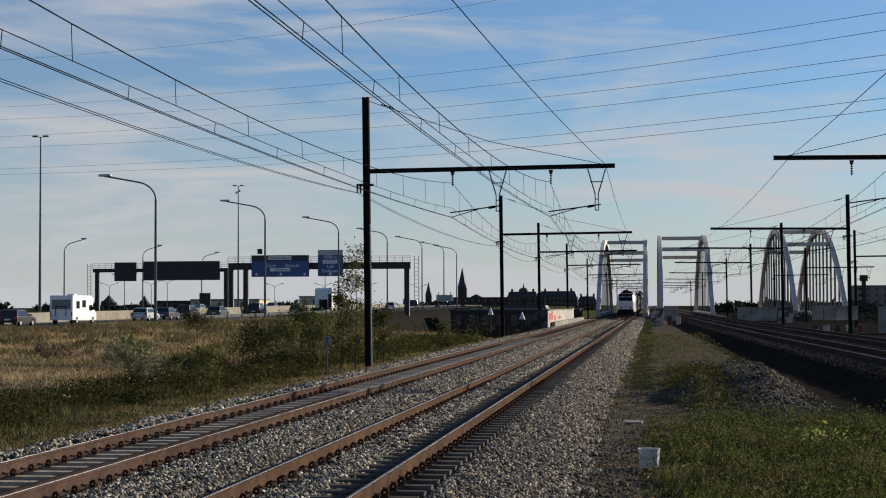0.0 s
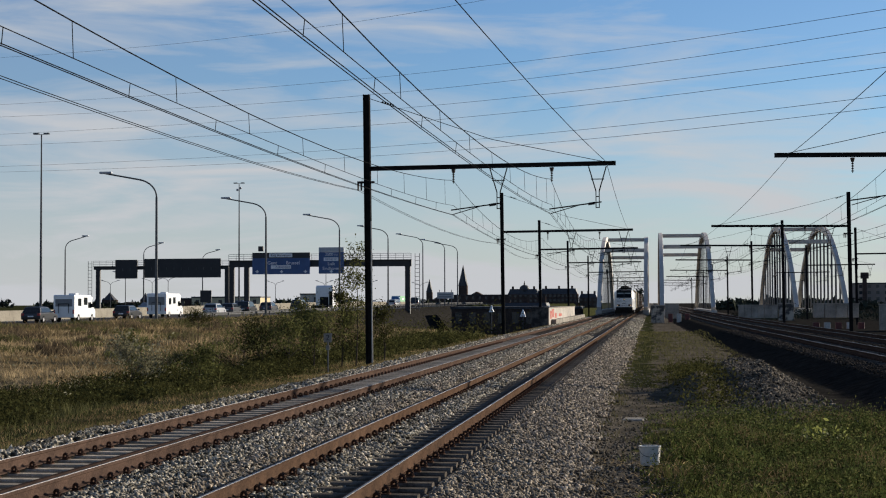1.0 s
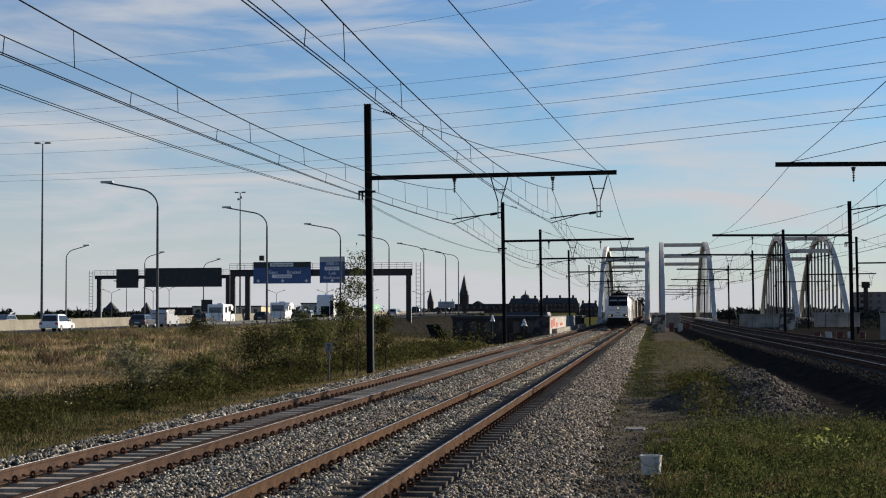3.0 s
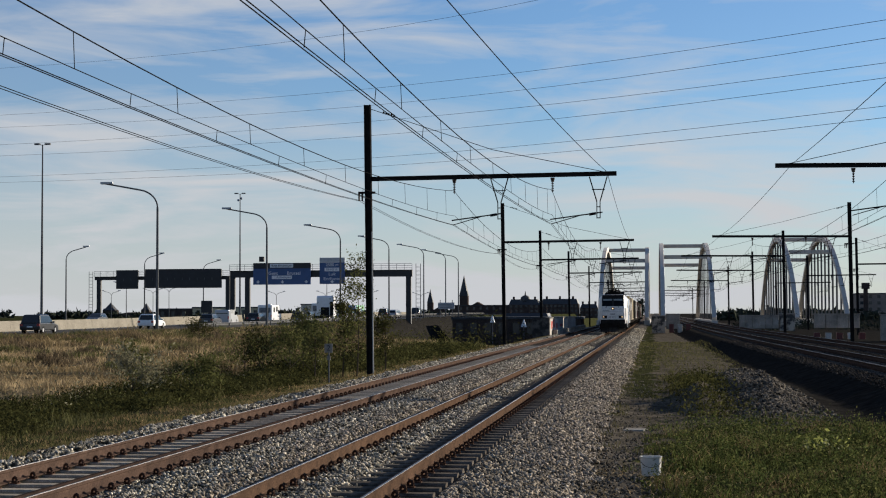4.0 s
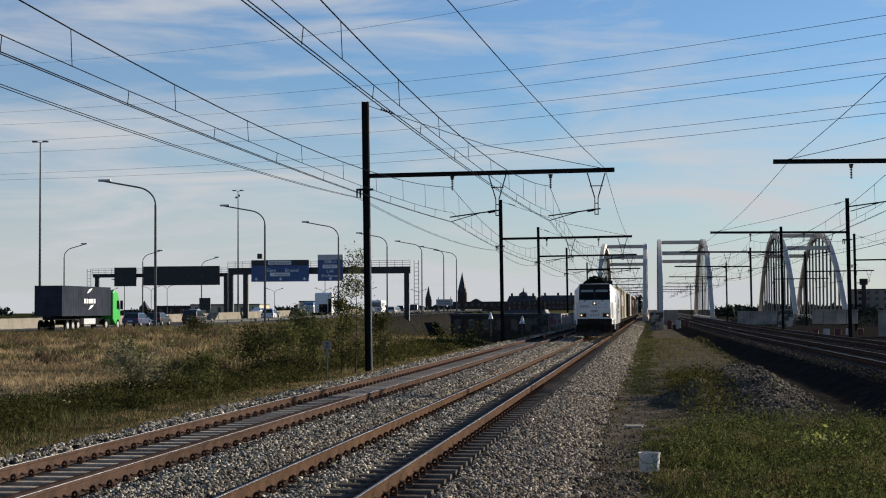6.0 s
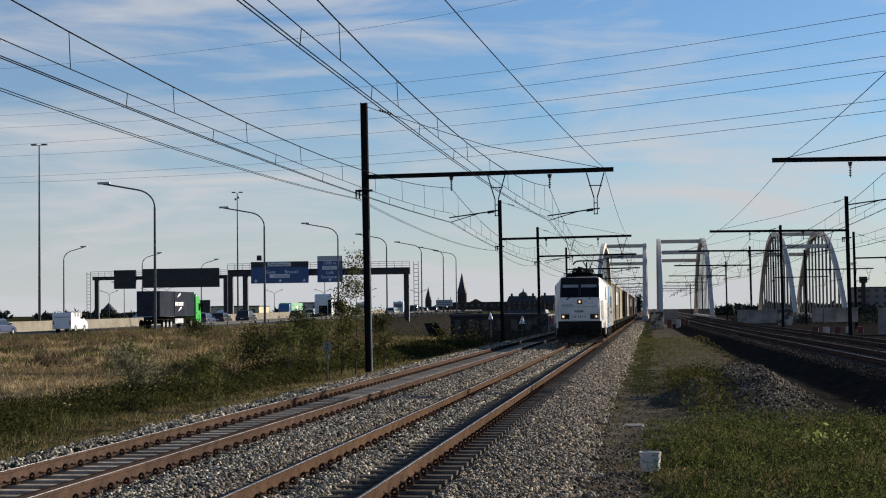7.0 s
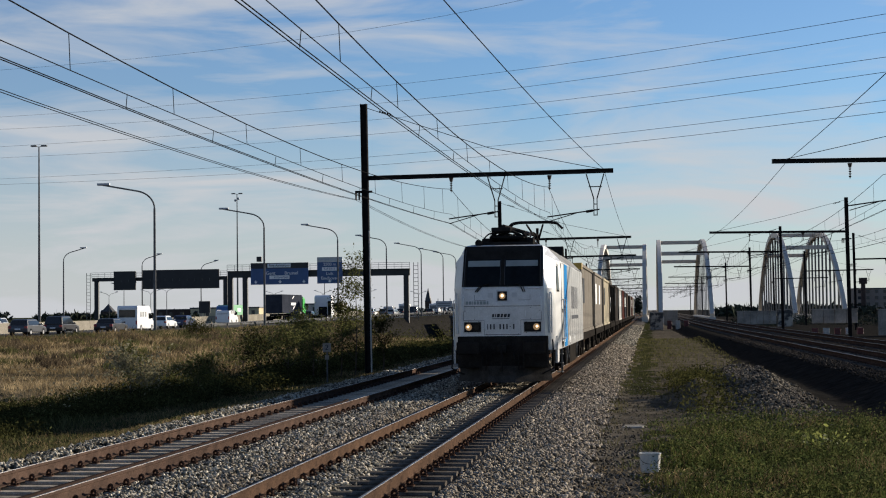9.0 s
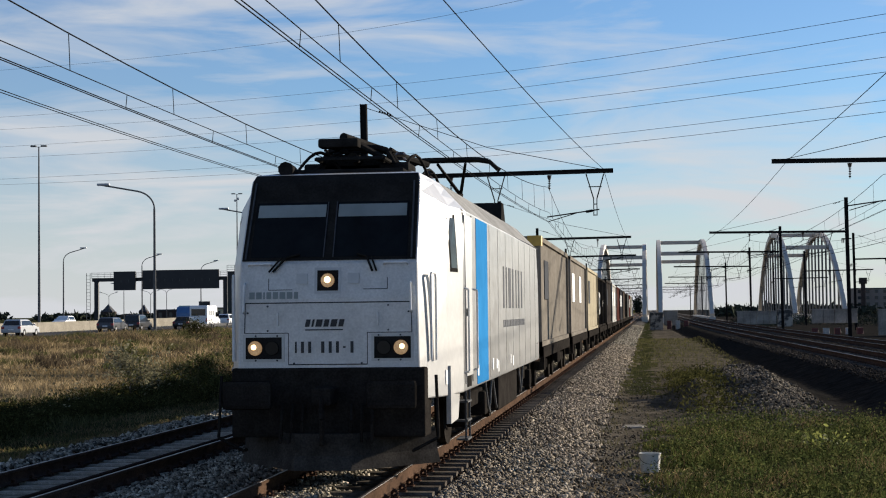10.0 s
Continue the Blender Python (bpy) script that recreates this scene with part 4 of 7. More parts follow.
def box_truck(label):
    """A small box truck: blue cab, plain green box, pale plate on the side."""
    th = thing("box_truck", label, "truck", None, "motorway traffic")
    bm = B()
    prism(bm, [(1.5, 0.4), (1.5, 2.35), (2.0, 2.5), (2.7, 2.4), (3.05, 1.5), (3.1, 0.4)], "x", -1.05, 1.05)
    cab = part("cab", bm, material("truck_blue", (0.05, 0.16, 0.36), (0.04, 0.12, 0.28), 0.35, scale=2), th, "blue cab", bevel=0.06)
    bm = B()
    prism(bm, [(2.82, 1.45), (2.63, 2.2), (2.68, 2.22), (2.87, 1.47)], "x", -0.92, 0.92)
    part("windscreen", bm, M_CARGLASS, cab)
    for s in (-1, 1):
        bm = B()
        box(bm, *sorted((s * 1.04, s * 1.06)), 1.9, 2.5, 1.45, 2.05)
        part("side_window", bm, M_CARGLASS, cab)
        bm = B()
        box(bm, *sorted((s * 1.14, s * 1.152)), -4.6, -2.4, 1.5, 2.05)
        part("text_bar", bm, M_SIGNWHITE, th)
    bm = B()
    box(bm, -1.14, 1.14, -8.6, 1.42, 0.75, 2.62, 0.03)
    part("box_body", bm, material("truck_green", (0.06, 0.30, 0.12), (0.05, 0.23, 0.09), 0.6, scale=1.5, fine=0.15), th, "plain green box body")
    bm = B()
    box(bm, -0.5, 0.5, -8.5, 2.6, 0.45, 0.75)
    part("chassis", bm, M_TYRE, th)
    wheels(th, 6.4, 2.1, 0.4, (-6.6, 2.2))
    return th


def tractor(label):
    th = thing("lorry", label, "lorry", None, "parked on the motorway edge")
    tractor_cab(th, 0.2, "white", 3.85)
    bm = B()
    box(bm, -0.6, 0.6, 0.12, 0.2, 1.0, 2.2)
    box(bm, 0.75, 1.2, 0.05, 0.22, 1.0, 3.0)
    part("rear_equipment", bm, M_TYRE, th)
    wheels(th, 6, 2.5, 0.5, (-2.6, 1.4))
    return th


LANE_A, LANE_B = -55.0, -51.0
# thing, lane, place at a moment (y, seconds), speed along +y
TRAFFIC = []


def add_traffic(th, lane, y_ref, t_ref, speed):
    TRAFFIC.append((th, lane, y_ref, t_ref, speed))


# silver and white paint, sunlit sides and roof toned darker, shaded front lighter
M_SILVER = material("loco_silver_sunlit", (0.275, 0.27, 0.262), (0.23, 0.226, 0.219), 0.32, 0.2, scale=0.9, fine=0.05, bump=0.12, bump_scale=2.2)
M_ROOF = material("loco_roof_sunlit", (0.30, 0.298, 0.29), (0.20, 0.198, 0.19), 0.8, 0.0, scale=1.4, fine=0.2)
M_FRONT = material("loco_front_shaded", (0.64, 0.625, 0.60), (0.50, 0.485, 0.46), 0.42, 0.15, scale=2.6, fine=0.10, lo=0.25, hi=0.6)
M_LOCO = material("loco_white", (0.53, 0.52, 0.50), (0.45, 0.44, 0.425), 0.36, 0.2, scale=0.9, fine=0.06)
M_LOCO_DARK = material("loco_black", (0.030, 0.028, 0.026), (0.018, 0.017, 0.016), 0.8, scale=3, fine=0.2)
M_UNDER = material("underframe", (0.030, 0.027, 0.024), (0.016, 0.014, 0.013), 0.8, scale=3, fine=0.3)
M_GLASS = material("cab_glass", (0.010, 0.012, 0.013), (0.006, 0.007, 0.008), 0.08)
M_GLASS.node_tree.nodes["Principled BSDF"].inputs["Specular IOR Level"].default_value = 0.12
M_LAMP = material("lit_lamp", (1.0, 0.8, 0.5), None, 0.3, emit=(1.0, 0.66, 0.32, 1.5))
M_BLUE = material("stripe_blue", (0.035, 0.20, 0.44), (0.030, 0.175, 0.39), 0.78, scale=2, bump=0.12, bump_scale=2.2)
M_GREYBAR = material("lettering_grey", (0.085, 0.088, 0.095), None, 0.8)
M_BLIND = material("sun_blind", (0.30, 0.33, 0.32), (0.24, 0.265, 0.255), 0.8, scale=2)
M_BLACKBAR = material("lettering_black", (0.02, 0.02, 0.025), None, 0.5)
M_WHITE_PLASTIC = material("white_plastic", (0.60, 0.58, 0.53), (0.46, 0.44, 0.40), 0.45, scale=6, fine=0.06)
M_WHITE = material("white_paint", (0.80, 0.80, 0.78), (0.68, 0.68, 0.66), 0.5, scale=1.5, fine=0.06)
M_PLOUGH = material("plough_paint", (0.06, 0.054, 0.048), (0.03, 0.027, 0.024), 0.8, scale=3, fine=0.3)
M_YELLOW = material("yellow_paint", (0.5, 0.33, 0.06), None, 0.6)
M_DISH = material("lamp_dish", (0.42, 0.32, 0.20), (0.16, 0.12, 0.08), 0.3, 0.6, scale=22, emit=(1.0, 0.6, 0.28, 0.10))
M_SIDEBAR = material("side_lettering", (0.15, 0.155, 0.165), None, 0.8)
LEN = 16.9


def front_y(z):
    return float(np.interp(z, [1.0, 1.35, 2.2, 2.62, 3.68, 3.77, 3.83], [0.0, 0.0, 0.02, 0.07, 0.62, 0.72, 1.15]))


def front_half(z):
    return float(np.interp(z, [1.0, 1.35, 2.62, 3.68, 3.77, 3.83], [1.125, 1.125, 1.10, 1.08, 1.05, 0.88]))


def side_half(z):
    return float(np.interp(z, [1.0, 3.36, 3.68, 3.77, 3.83], [1.472, 1.472, 1.16, 1.08, 0.92]))


def on_front(u, z, off=0.0):
    return (u, front_y(z) - off, z)


def front_panel(bm, u0, u1, z0, z1, off, thick=0.02, n=6, taper=None):
    """A thin panel that follows the face of the cab."""
    rings = []
    for k in range(n + 1):
        z = z0 + (z1 - z0) * k / n
        f = front_half(z) / 1.10 if taper else 1.0
        a, b = u0 * f, u1 * f
        y = front_y(z) - off
        rings.append([(a, y, z), (b, y, z), (b, y + thick, z), (a, y + thick, z)])
    loft(bm, rings)
    return bm


def build_loco():
    th = thing("locomotive", "silver electric locomotive with lit headlamps and blue stripe", "locomotive")
    bm = B()
    rings = []
    for z in (0.95, 1.35, 2.2, 2.62, 3.0, 3.36, 3.52, 3.68, 3.77, 3.83):
        a, yf, w = front_half(z), front_y(z), side_half(z)
        a = min(a, w - 0.02)
        m = a + (w - a) * 0.72
        rings.append([(-a, yf, z), (a, yf, z), (m, yf + 0.75, z), (w, yf + 1.7, z), (w, LEN - yf - 0.75, z), (a, LEN - yf, z), (-a, LEN - yf, z), (-w, LEN - yf - 0.75, z), (-w, yf + 1.7, z), (-m, yf + 0.75, z)])
    loft(bm, rings)
    # tone by how each face is lit: roof, long sides, front, cab ends
    for f in bm.faces:
        p = f.calc_center_median()
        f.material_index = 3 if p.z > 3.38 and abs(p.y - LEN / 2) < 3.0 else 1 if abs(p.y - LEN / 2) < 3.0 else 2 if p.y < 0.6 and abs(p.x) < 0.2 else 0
    body = part("body", bm, M_LOCO, th, "white cab ends and silver sides, toned darker on the sunlit faces", bevel=0.02)
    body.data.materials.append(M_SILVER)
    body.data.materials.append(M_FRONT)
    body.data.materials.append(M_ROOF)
    bm = B()
    front_panel(bm, -1.085, 1.085, 2.66, 3.83, 0.012, 0.03, n=18, taper=True)
    part("cab_mask", bm, M_LOCO_DARK, th, "black window surround")
    for s in (-1, 1):
        bm = B()
        a, b = (0.05, 0.98) if s > 0 else (-0.98, -0.05)
        front_panel(bm, a, b, 2.70, 3.40, 0.022, 0.02, taper=True)
        w = part("windscreen", bm, M_GLASS, th, "dark windscreen pane")
        bm = B()
        front_panel(bm, a + 0.03, b - 0.03, 3.21, 3.37, 0.030, 0.01, taper=True)
        part("sun_blind", bm, M_BLIND, w, "grey sun blind")
        bm = B()
        tube(bm, [on_front(s * 0.62 - 0.06, 2.52, 0.05), on_front(s * 0.50 - 0.02, 2.70, 0.05), on_front(s * 0.36, 2.74, 0.04)], 0.015)
        tube(bm, [on_front(s * 0.67 - 0.06, 2.52, 0.05), on_front(s * 0.56 - 0.02, 2.70, 0.05)], 0.012)
        part("wiper", bm, M_LOCO_DARK, th)
        bm = B()
        front_panel(bm, s * 0.80 - 0.225, s * 0.80 + 0.225, 1.455, 1.72, 0.012, 0.03)
        h = part("headlamp", bm, M_LOCO_DARK, th, "black headlamp housing")
        for k, (o, lit) in enumerate(((s * 0.905, True), (s * 0.695, False))):
            bm = B()
            rod(bm, (o, -0.012, 1.587), (o, -0.026, 1.587), 0.090, 0.084, 20)
            part("reflector", bm, M_DISH if lit else M_GLASS, h, "warm glinting reflector" if lit else "dark lens")
            if lit:
                bm = B()
                rod(bm, (o + s * 0.015, -0.026, 1.60), (o + s * 0.015, -0.036, 1.60), 0.034, 0.026, 16)
                part("lens", bm, M_LAMP, h, "glowing warm lens")
        bm = B()
        box(bm, s * 0.87 - 0.30, s * 0.87 + 0.30, -0.62, -0.54, 0.87, 1.21, 0.05)
        rod(bm, (s * 0.87, -0.55, 1.03), (s * 0.87, 0.1, 1.03), 0.12, 0.16, 14)
        part("buffer", bm, M_UNDER, th, "black rectangular buffer")
        for zz in ((2.0, 2.3),):
            bm = B()
            tube(bm, [on_front(s * 1.04, 2.02, 0.02), on_front(s * 1.04, 2.04, 0.07), on_front(s * 1.03, 2.36, 0.07), on_front(s * 1.03, 2.38, 0.02)], 0.014)
            part("grab_rail", bm, M_WHITE, th)
        bm = B()
        tube(bm, [on_front(s * 0.70, 2.60, 0.02), on_front(s * 0.71, 2.62, 0.07), on_front(s * 0.98, 2.62, 0.07), on_front(s * 0.99, 2.60, 0.02)], 0.014)
        part("grab_rail", bm, M_WHITE, th)
        bm = B()
        q = [(s * 1.19, 0.33), (s * 1.235, 0.45)]
        tube(bm, [(q[0][0] + s * 0.05, q[0][1] - 0.05, 1.42), (q[0][0] + s * 0.05, q[0][1] - 0.05, 2.45), (q[0][0] + s * 0.056, q[0][1] - 0.035, 2.49), (q[1][0] + s * 0.044, q[1][1] - 0.065, 2.49), (q[1][0] + s * 0.05, q[1][1] - 0.05, 2.45), (q[1][0] + s * 0.05, q[1][1] - 0.05, 1.42)], 0.016, 6)
        part("cheek_handrail", bm, M_WHITE, th, "tall looped handrail")
        bm = B()
        front_panel(bm, s * 0.80 - 0.26, s * 0.80 + 0.26, 1.42, 1.755, 0.006, 0.02)
        part("lamp_frame", bm, M_LOCO, th)
        bm = B()
        rod(bm, on_front(s * 1.035, 2.68, 0.035), on_front(s * 1.01, 3.66, 0.035), 0.012, 0.012, 5)
        part("window_trim", bm, M_GREYBAR, th)
        bm = B()
        rod(bm, on_front(s * 0.06, 2.70, 0.035), on_front(s * 0.055, 3.40, 0.035), 0.008, 0.008, 5)
        part("window_trim", bm, M_GREYBAR, th)
        bm = B()
        rod(bm, on_front(s * 0.62, 1.86, 0.01), on_front(s * 0.62, 2.02, 0.03), 0.012, 0.012, 5)
        part("latch", bm, M_WHITE, th)
        for z, u in ((1.437, 0.63), (1.737, 0.63), (1.437, 0.90), (1.737, 0.90), (2.10, 0.75), (1.80, 0.75), (2.02, 1.0), (1.40, 0.42)):
            bm = B()
            rod(bm, on_front(s * u, z, -0.005), on_front(s * u, z, 0.016), 0.012, 0.012, 6)
            part("bolt", bm, M_GREYBAR, th)
        bm = B()
        front_panel(bm, s * 0.32 - 0.07, s * 0.32 + 0.07, 2.37, 2.50, 0.016, 0.03)
        part("wiper_cover", bm, M_LOCO, th)
    bm = B()
    front_panel(bm, -0.165, 0.165, 2.25, 2.57, 0.006, 0.02)
    part("lamp_frame", bm, M_LOCO, th)
    bm = B()
    front_panel(bm, -0.13, 0.13, 2.285, 2.535, 0.012, 0.03)
    h = part("top_lamp", bm, M_LOCO_DARK, th, "black lamp housing")
    bm = B()
    rod(bm, on_front(0, 2.41, 0.0), on_front(0, 2.41, 0.035), 0.088, 0.082, 20)
    part("reflector", bm, M_DISH, h, "warm bright reflector")
    bm = B()
    rod(bm, on_front(0, 2.42, 0.0), on_front(0, 2.42, 0.045), 0.05, 0.04, 16)
    part("lens", bm, M_LAMP, h, "glowing warm lens")
    def seam(u0, z0, u1, z1, r=0.0065):
        bm = B()
        rod(bm, on_front(u0, z0, 0.003), on_front(u1, z1, 0.003), r, r, 4)
        part("panel_seam", bm, M_BLACKBAR, th)
    seam(-1.03, 2.14, 1.03, 2.14)
    seam(-1.03, 2.14, -1.04, 1.77)
    seam(1.03, 2.14, 1.04, 1.77)
    for s in (-1, 1):
        seam(s * 0.49, 1.77, s * 1.04, 1.77, 0.004)
        seam(s * 0.49, 1.77, s * 0.49, 1.385, 0.004)
        seam(s * 0.44, 2.30, s * 0.74, 2.30, 0.004)
        seam(s * 0.74, 2.30, s * 0.74, 2.44, 0.004)
    seam(-0.49, 1.385, 0.49, 1.385, 0.006)
    x = -0.415
    for w, g in ((0.035, 0.035), (0.06, 0.03), (0.06, 0.10), (0.065, 0.03), (0.06, 0.03), (0.06, 0.03), (0.05, 0.04), (0.06, 0)):
        bm = B()
        dash = w == 0.05
        front_panel(bm, x + 0.2 * w, x + 0.8 * w, 1.585 if dash else 1.525, 1.605 if dash else 1.665, 0.008, 0.012, 1)
        x += w + g
        part("number_bar", bm, M_BLACKBAR, th, "black number bar")
    x = -0.285
    for w in (0.055, 0.025, 0.075, 0.06, 0.075, 0.06):
        bm = B()
        y = front_y(1.88) - 0.008
        prism(bm, [(x, 1.845), (x + w, 1.845), (x + w + 0.02, 1.935), (x + 0.02, 1.935)], "y", y, y + 0.012)
        x += w + 0.025
        part("emblem_bar", bm, M_BLACKBAR, th)
    bm = B()
    front_panel(bm, -0.28, 0.19, 1.80, 1.815, 0.008, 0.012, 1)
    part("emblem_bar", bm, M_GREYBAR, th)
    x = -0.98
    for w in (0.065, 0.07, 0.02, 0.06, 0.065, 0.07, 0.07, 0.05):
        bm = B()
        front_panel(bm, x, x + w, 2.19, 2.275, 0.005, 0.012, 1)
        x += w + 0.02
        part("emblem_bar", bm, M_BLIND, th)
    # front apron, coupling and plough
    bm = B()
    box(bm, -1.20, 1.20, -0.04, 0.5, 0.50, 1.345, 0.03)
    part("buffer_beam", bm, M_UNDER, th, "black buffer beam")
    bm = B()
    rings = []
    for z, o in ((0.13, 0.12), (0.30, 0.03), (0.56, 0.0)):
        rings.append([(-1.22 - o * 0.5, 0.75, z), (-0.35, -0.28 - o, z), (0.35, -0.28 - o, z), (1.22 + o * 0.5, 0.75, z), (1.16, 0.80, z), (0.33, -0.2 - o, z), (-0.33, -0.2 - o, z), (-1.16, 0.80, z)])
    loft(bm, rings)
    part("plough", bm, M_PLOUGH, th, "dark plough blade")
    bm = B()
    box(bm, -0.12, 0.12, -0.45, 0.1, 0.9, 1.12, 0.03)
    tube(bm, [(0.0, -0.45, 1.0), (0.02, -0.5, 0.75), (0.0, -0.42, 0.45), (-0.03, -0.3, 0.5)], 0.035)
    part("coupling", bm, M_UNDER, th)
    bm = B()
    for s in (-1, 1):
        for k in range(3):
            x = s * (0.3 + 0.13 * k)
            tube(bm, [(x, -0.05, 0.9), (x + 0.02, -0.2, 0.7), (x, -0.18, 0.45), (x - 0.02, -0.08, 0.5)], 0.022)
            part("brake_hose", bm, M_UNDER, th)
            bm = B()
        tube(bm, [(s * 1.33, 0.0, 1.25), (s * 1.36, -0.05, 0.5), (s * 1.05, -0.05, 0.34), (s * 1.05, 0.1, 0.34)], 0.02)
        part("foot_rail", bm, M_UNDER, th)
        bm = B()
    # cab side: door, window, rail, stripe, lettering
    for s in (-1, 1):
        X = s * 1.472
        def side(name, y0, y1, z0, z1, mat, par, label="", o=0.004, t=0.02):
            bm = B()
            def skin(y, z):
                w, a = side_half(z), front_half(z)
                return s * float(np.interp(y - front_y(z), [0.0, 0.75, 1.7], [a, a + (w - a) * 0.72, w]))
            loft(bm, [[(skin(y, z) + s * d, y, z) for y, d in ((y0, o), (y1, o), (y1, o - t), (y0, o - t))] for z in (z0, z0 * 0.6 + z1 * 0.4, z1)])
            return part(name, bm, mat, par, label)
        side("window_frame", 1.02, 1.44, 2.52, 3.27, M_LOCO_DARK, th, "", 0.006)
        side("side_window", 1.07, 1.39, 2.57, 3.22, M_GLASS, th, "dark side window", 0.010)
        d = side("cab_door", 1.98, 2.72, 1.15, 3.30, M_LOCO, th, "", 0.016)
        side("door_handle", 2.0, 2.06, 1.95, 2.05, M_LOCO_DARK, d, "", 0.04)
        side("door_seam", 1.90, 1.96, 1.05, 3.33, M_GREYBAR, th, "", 0.006)
        side("door_seam", 2.74, 2.82, 1.05, 3.33, M_GREYBAR, th, "", 0.006)
        side("stripe", 3.35, 4.95, 0.98, 3.33, M_BLUE, th, "blue stripe", 0.006)
        for y in (1.84, 2.90):
            bm = B()
            tube(bm, [(X, y, 1.2), (X + s * 0.06, y, 1.22), (X + s * 0.06, y, 2.3), (X, y, 2.32)], 0.015)
            part("grab_rail", bm, M_WHITE, th)
        for y, w in ((7.6, 0.42), (8.2, 0.22), (8.65, 0.5), (8.95, 0.26), (9.4, 0.5), (10.15, 0.32), (10.7, 0.5), (11.4, 0.42)):
            side("emblem_bar", y, y + w * 0.55, 2.06, 2.76, M_SIDEBAR, th, "", 0.006)
        for k in range(14):
            side("emblem_bar", 7.6 + k * 0.33, 7.82 + k * 0.33, 1.74, 1.86, M_SIDEBAR, th, "", 0.006)
        for k in range(8):
            side("body_seam", 5.3 + k * 1.4, 5.312 + k * 1.4, 1.0, 3.33, M_GREYBAR, th, "", 0.003)
        side("gutter_line", 1.9, LEN - 0.8, 3.35, 3.375, M_GREYBAR, th, "", 0.008)
        side("sill_line", 0.9, LEN - 0.9, 1.30, 1.312, M_GREYBAR, th, "", 0.003)
        for y, w in ((3.4, .18), (6.2, .2), (8.8, .15)):
            side("data_plate", y, y + w, 1.1, 1.25, M_WHITE, th, "", 0.008)
        bm = B()
        a, b = sorted((X - s * 0.06, X))
        prism(bm, [(0.80, 0.60), (1.55, 0.62), (1.72, 0.90), (1.8, 1.0), (0.80, 1.33)], "x", a - s * 0.06, b - s * 0.06)
        part("cab_skirt", bm, M_LOCO, th)
        side("step_recess", 2.1, 2.55, 1.0, 1.2, M_LOCO_DARK, th, "", 0.012)
        bm = B()
        for yy in (2.15, 2.6):
            rod(bm, (X - s * 0.03, yy, 0.98), (X - s * 0.03, yy, 0.28), 0.016, 0.016, 6)
        for zz in (0.3, 0.55, 0.8):
            box(bm, *sorted((X - s * 0.16, X)), 2.13, 2.62, zz - 0.012, zz + 0.012)
        part("cab_ladder", bm, M_GALV, th, "grey steel steps")
        for yy, zz in ((0.7, 1.18), (5.6, 1.18), (6.5, 1.12), (9.3, 1.12)):
            side("data_plate", yy, yy + 0.16, zz - 0.08, zz + 0.1, M_WHITE, th, "", 0.008)
        for yy in (5.0, 6.2, 11.2):
            bm = B()
            tube(bm, [(X - s * 0.06, yy, 0.95), (X - s * 0.04, yy + 0.25, 0.55), (X - s * 0.06, yy + 0.6, 0.45), (X - s * 0.04, yy + 0.8, 0.95)], 0.02, 6)
            part("sand_pipe", bm, M_GALV, th)
        bm = B()
        box(bm, *sorted((X - s * 0.25, X - s * 0.02)), 6.8, 10.4, 0.40, 0.95, 0.03)
        part("equipment_box", bm, M_UNDER, th)
        for y0 in (2.5, 11.6):
            bm = B()
            box(bm, *sorted((X - s * 0.30, X - s * 0.15)), y0 - 0.5, y0 + 3.1, 0.62, 0.85, 0.03)
            for y in (y0, y0 + 2.6):
                box(bm, *sorted((X - s * 0.32, X - s * 0.05)), y - 0.2, y + 0.2, 0.45, 0.8, 0.03)
                rod(bm, (X - s * 0.2, y + 0.5, 0.6), (X - s * 0.2, y + 0.5, 0.98), 0.11, 0.11, 12)
            part("bogie_frame", bm, M_UNDER, th)
            for y in (y0, y0 + 2.6):
                bm = B()
                rod(bm, (s * 0.70, y, 0.61), (s * 0.83, y, 0.61), 0.61, 0.61, 28)
                part("wheel", bm, M_UNDER, th)
    # roof: dark equipment, two pantographs, horns
    bm = B()
    box(bm, -0.75, 0.75, 1.4, LEN - 1.4, 3.80, 3.90, 0.03)
    for y in (2.2, 3.4, 6.6, 8.6, 10.2, 12.0):
        box(bm, -0.5, 0.35, y, y + 0.9, 3.9, 4.12, 0.05)
    part("roof_equipment", bm, M_LOCO_DARK, th, "dark roof equipment")
    for x, y in ((0.5, 2.8), (-0.5, 4.2), (0.45, 6.0), (0.3, 9.4)):
        bm = B()
        for k in range(5):
            rod(bm, (x, y, 3.92 + 0.07 * k), (x, y, 3.96 + 0.07 * k), 0.09, 0.05, 10)
        part("insulator", bm, M_INSUL, th)
    bm = B()
    for s in (-1,):
        rod(bm, (s * 0.1 - 0.6, 0.85, 3.86), (s * 0.1 - 0.6, 1.3, 3.88), 0.10, 0.06, 10)
    part("horn", bm, M_LOCO_DARK, th)
    def panto(y, up, name, label, half=0.95):
        bm = B()
        for s in (-1, 1):
            rod(bm, (s * 0.45, y - 0.6, 4.05), (s * 0.45, y + 0.9, 4.05), 0.03, 0.03, 6)
        for yy in (y - 0.6, y + 0.9):
            rod(bm, (-0.45, yy, 4.05), (0.45, yy, 4.05), 0.03, 0.03, 6)
        knee = (0.0, y + 1.7, 4.05 + 0.42 * up)
        head = (0.0, y + 0.2, 4.1 + up)
        rod(bm, (0.0, y - 0.4, 4.08), knee, 0.075, 0.06, 8)
        for s in (-1, 1):
            rod(bm, (knee[0], knee[1], knee[2]), (s * 0.28, head[1], head[2] - 0.08), 0.04, 0.03, 6)
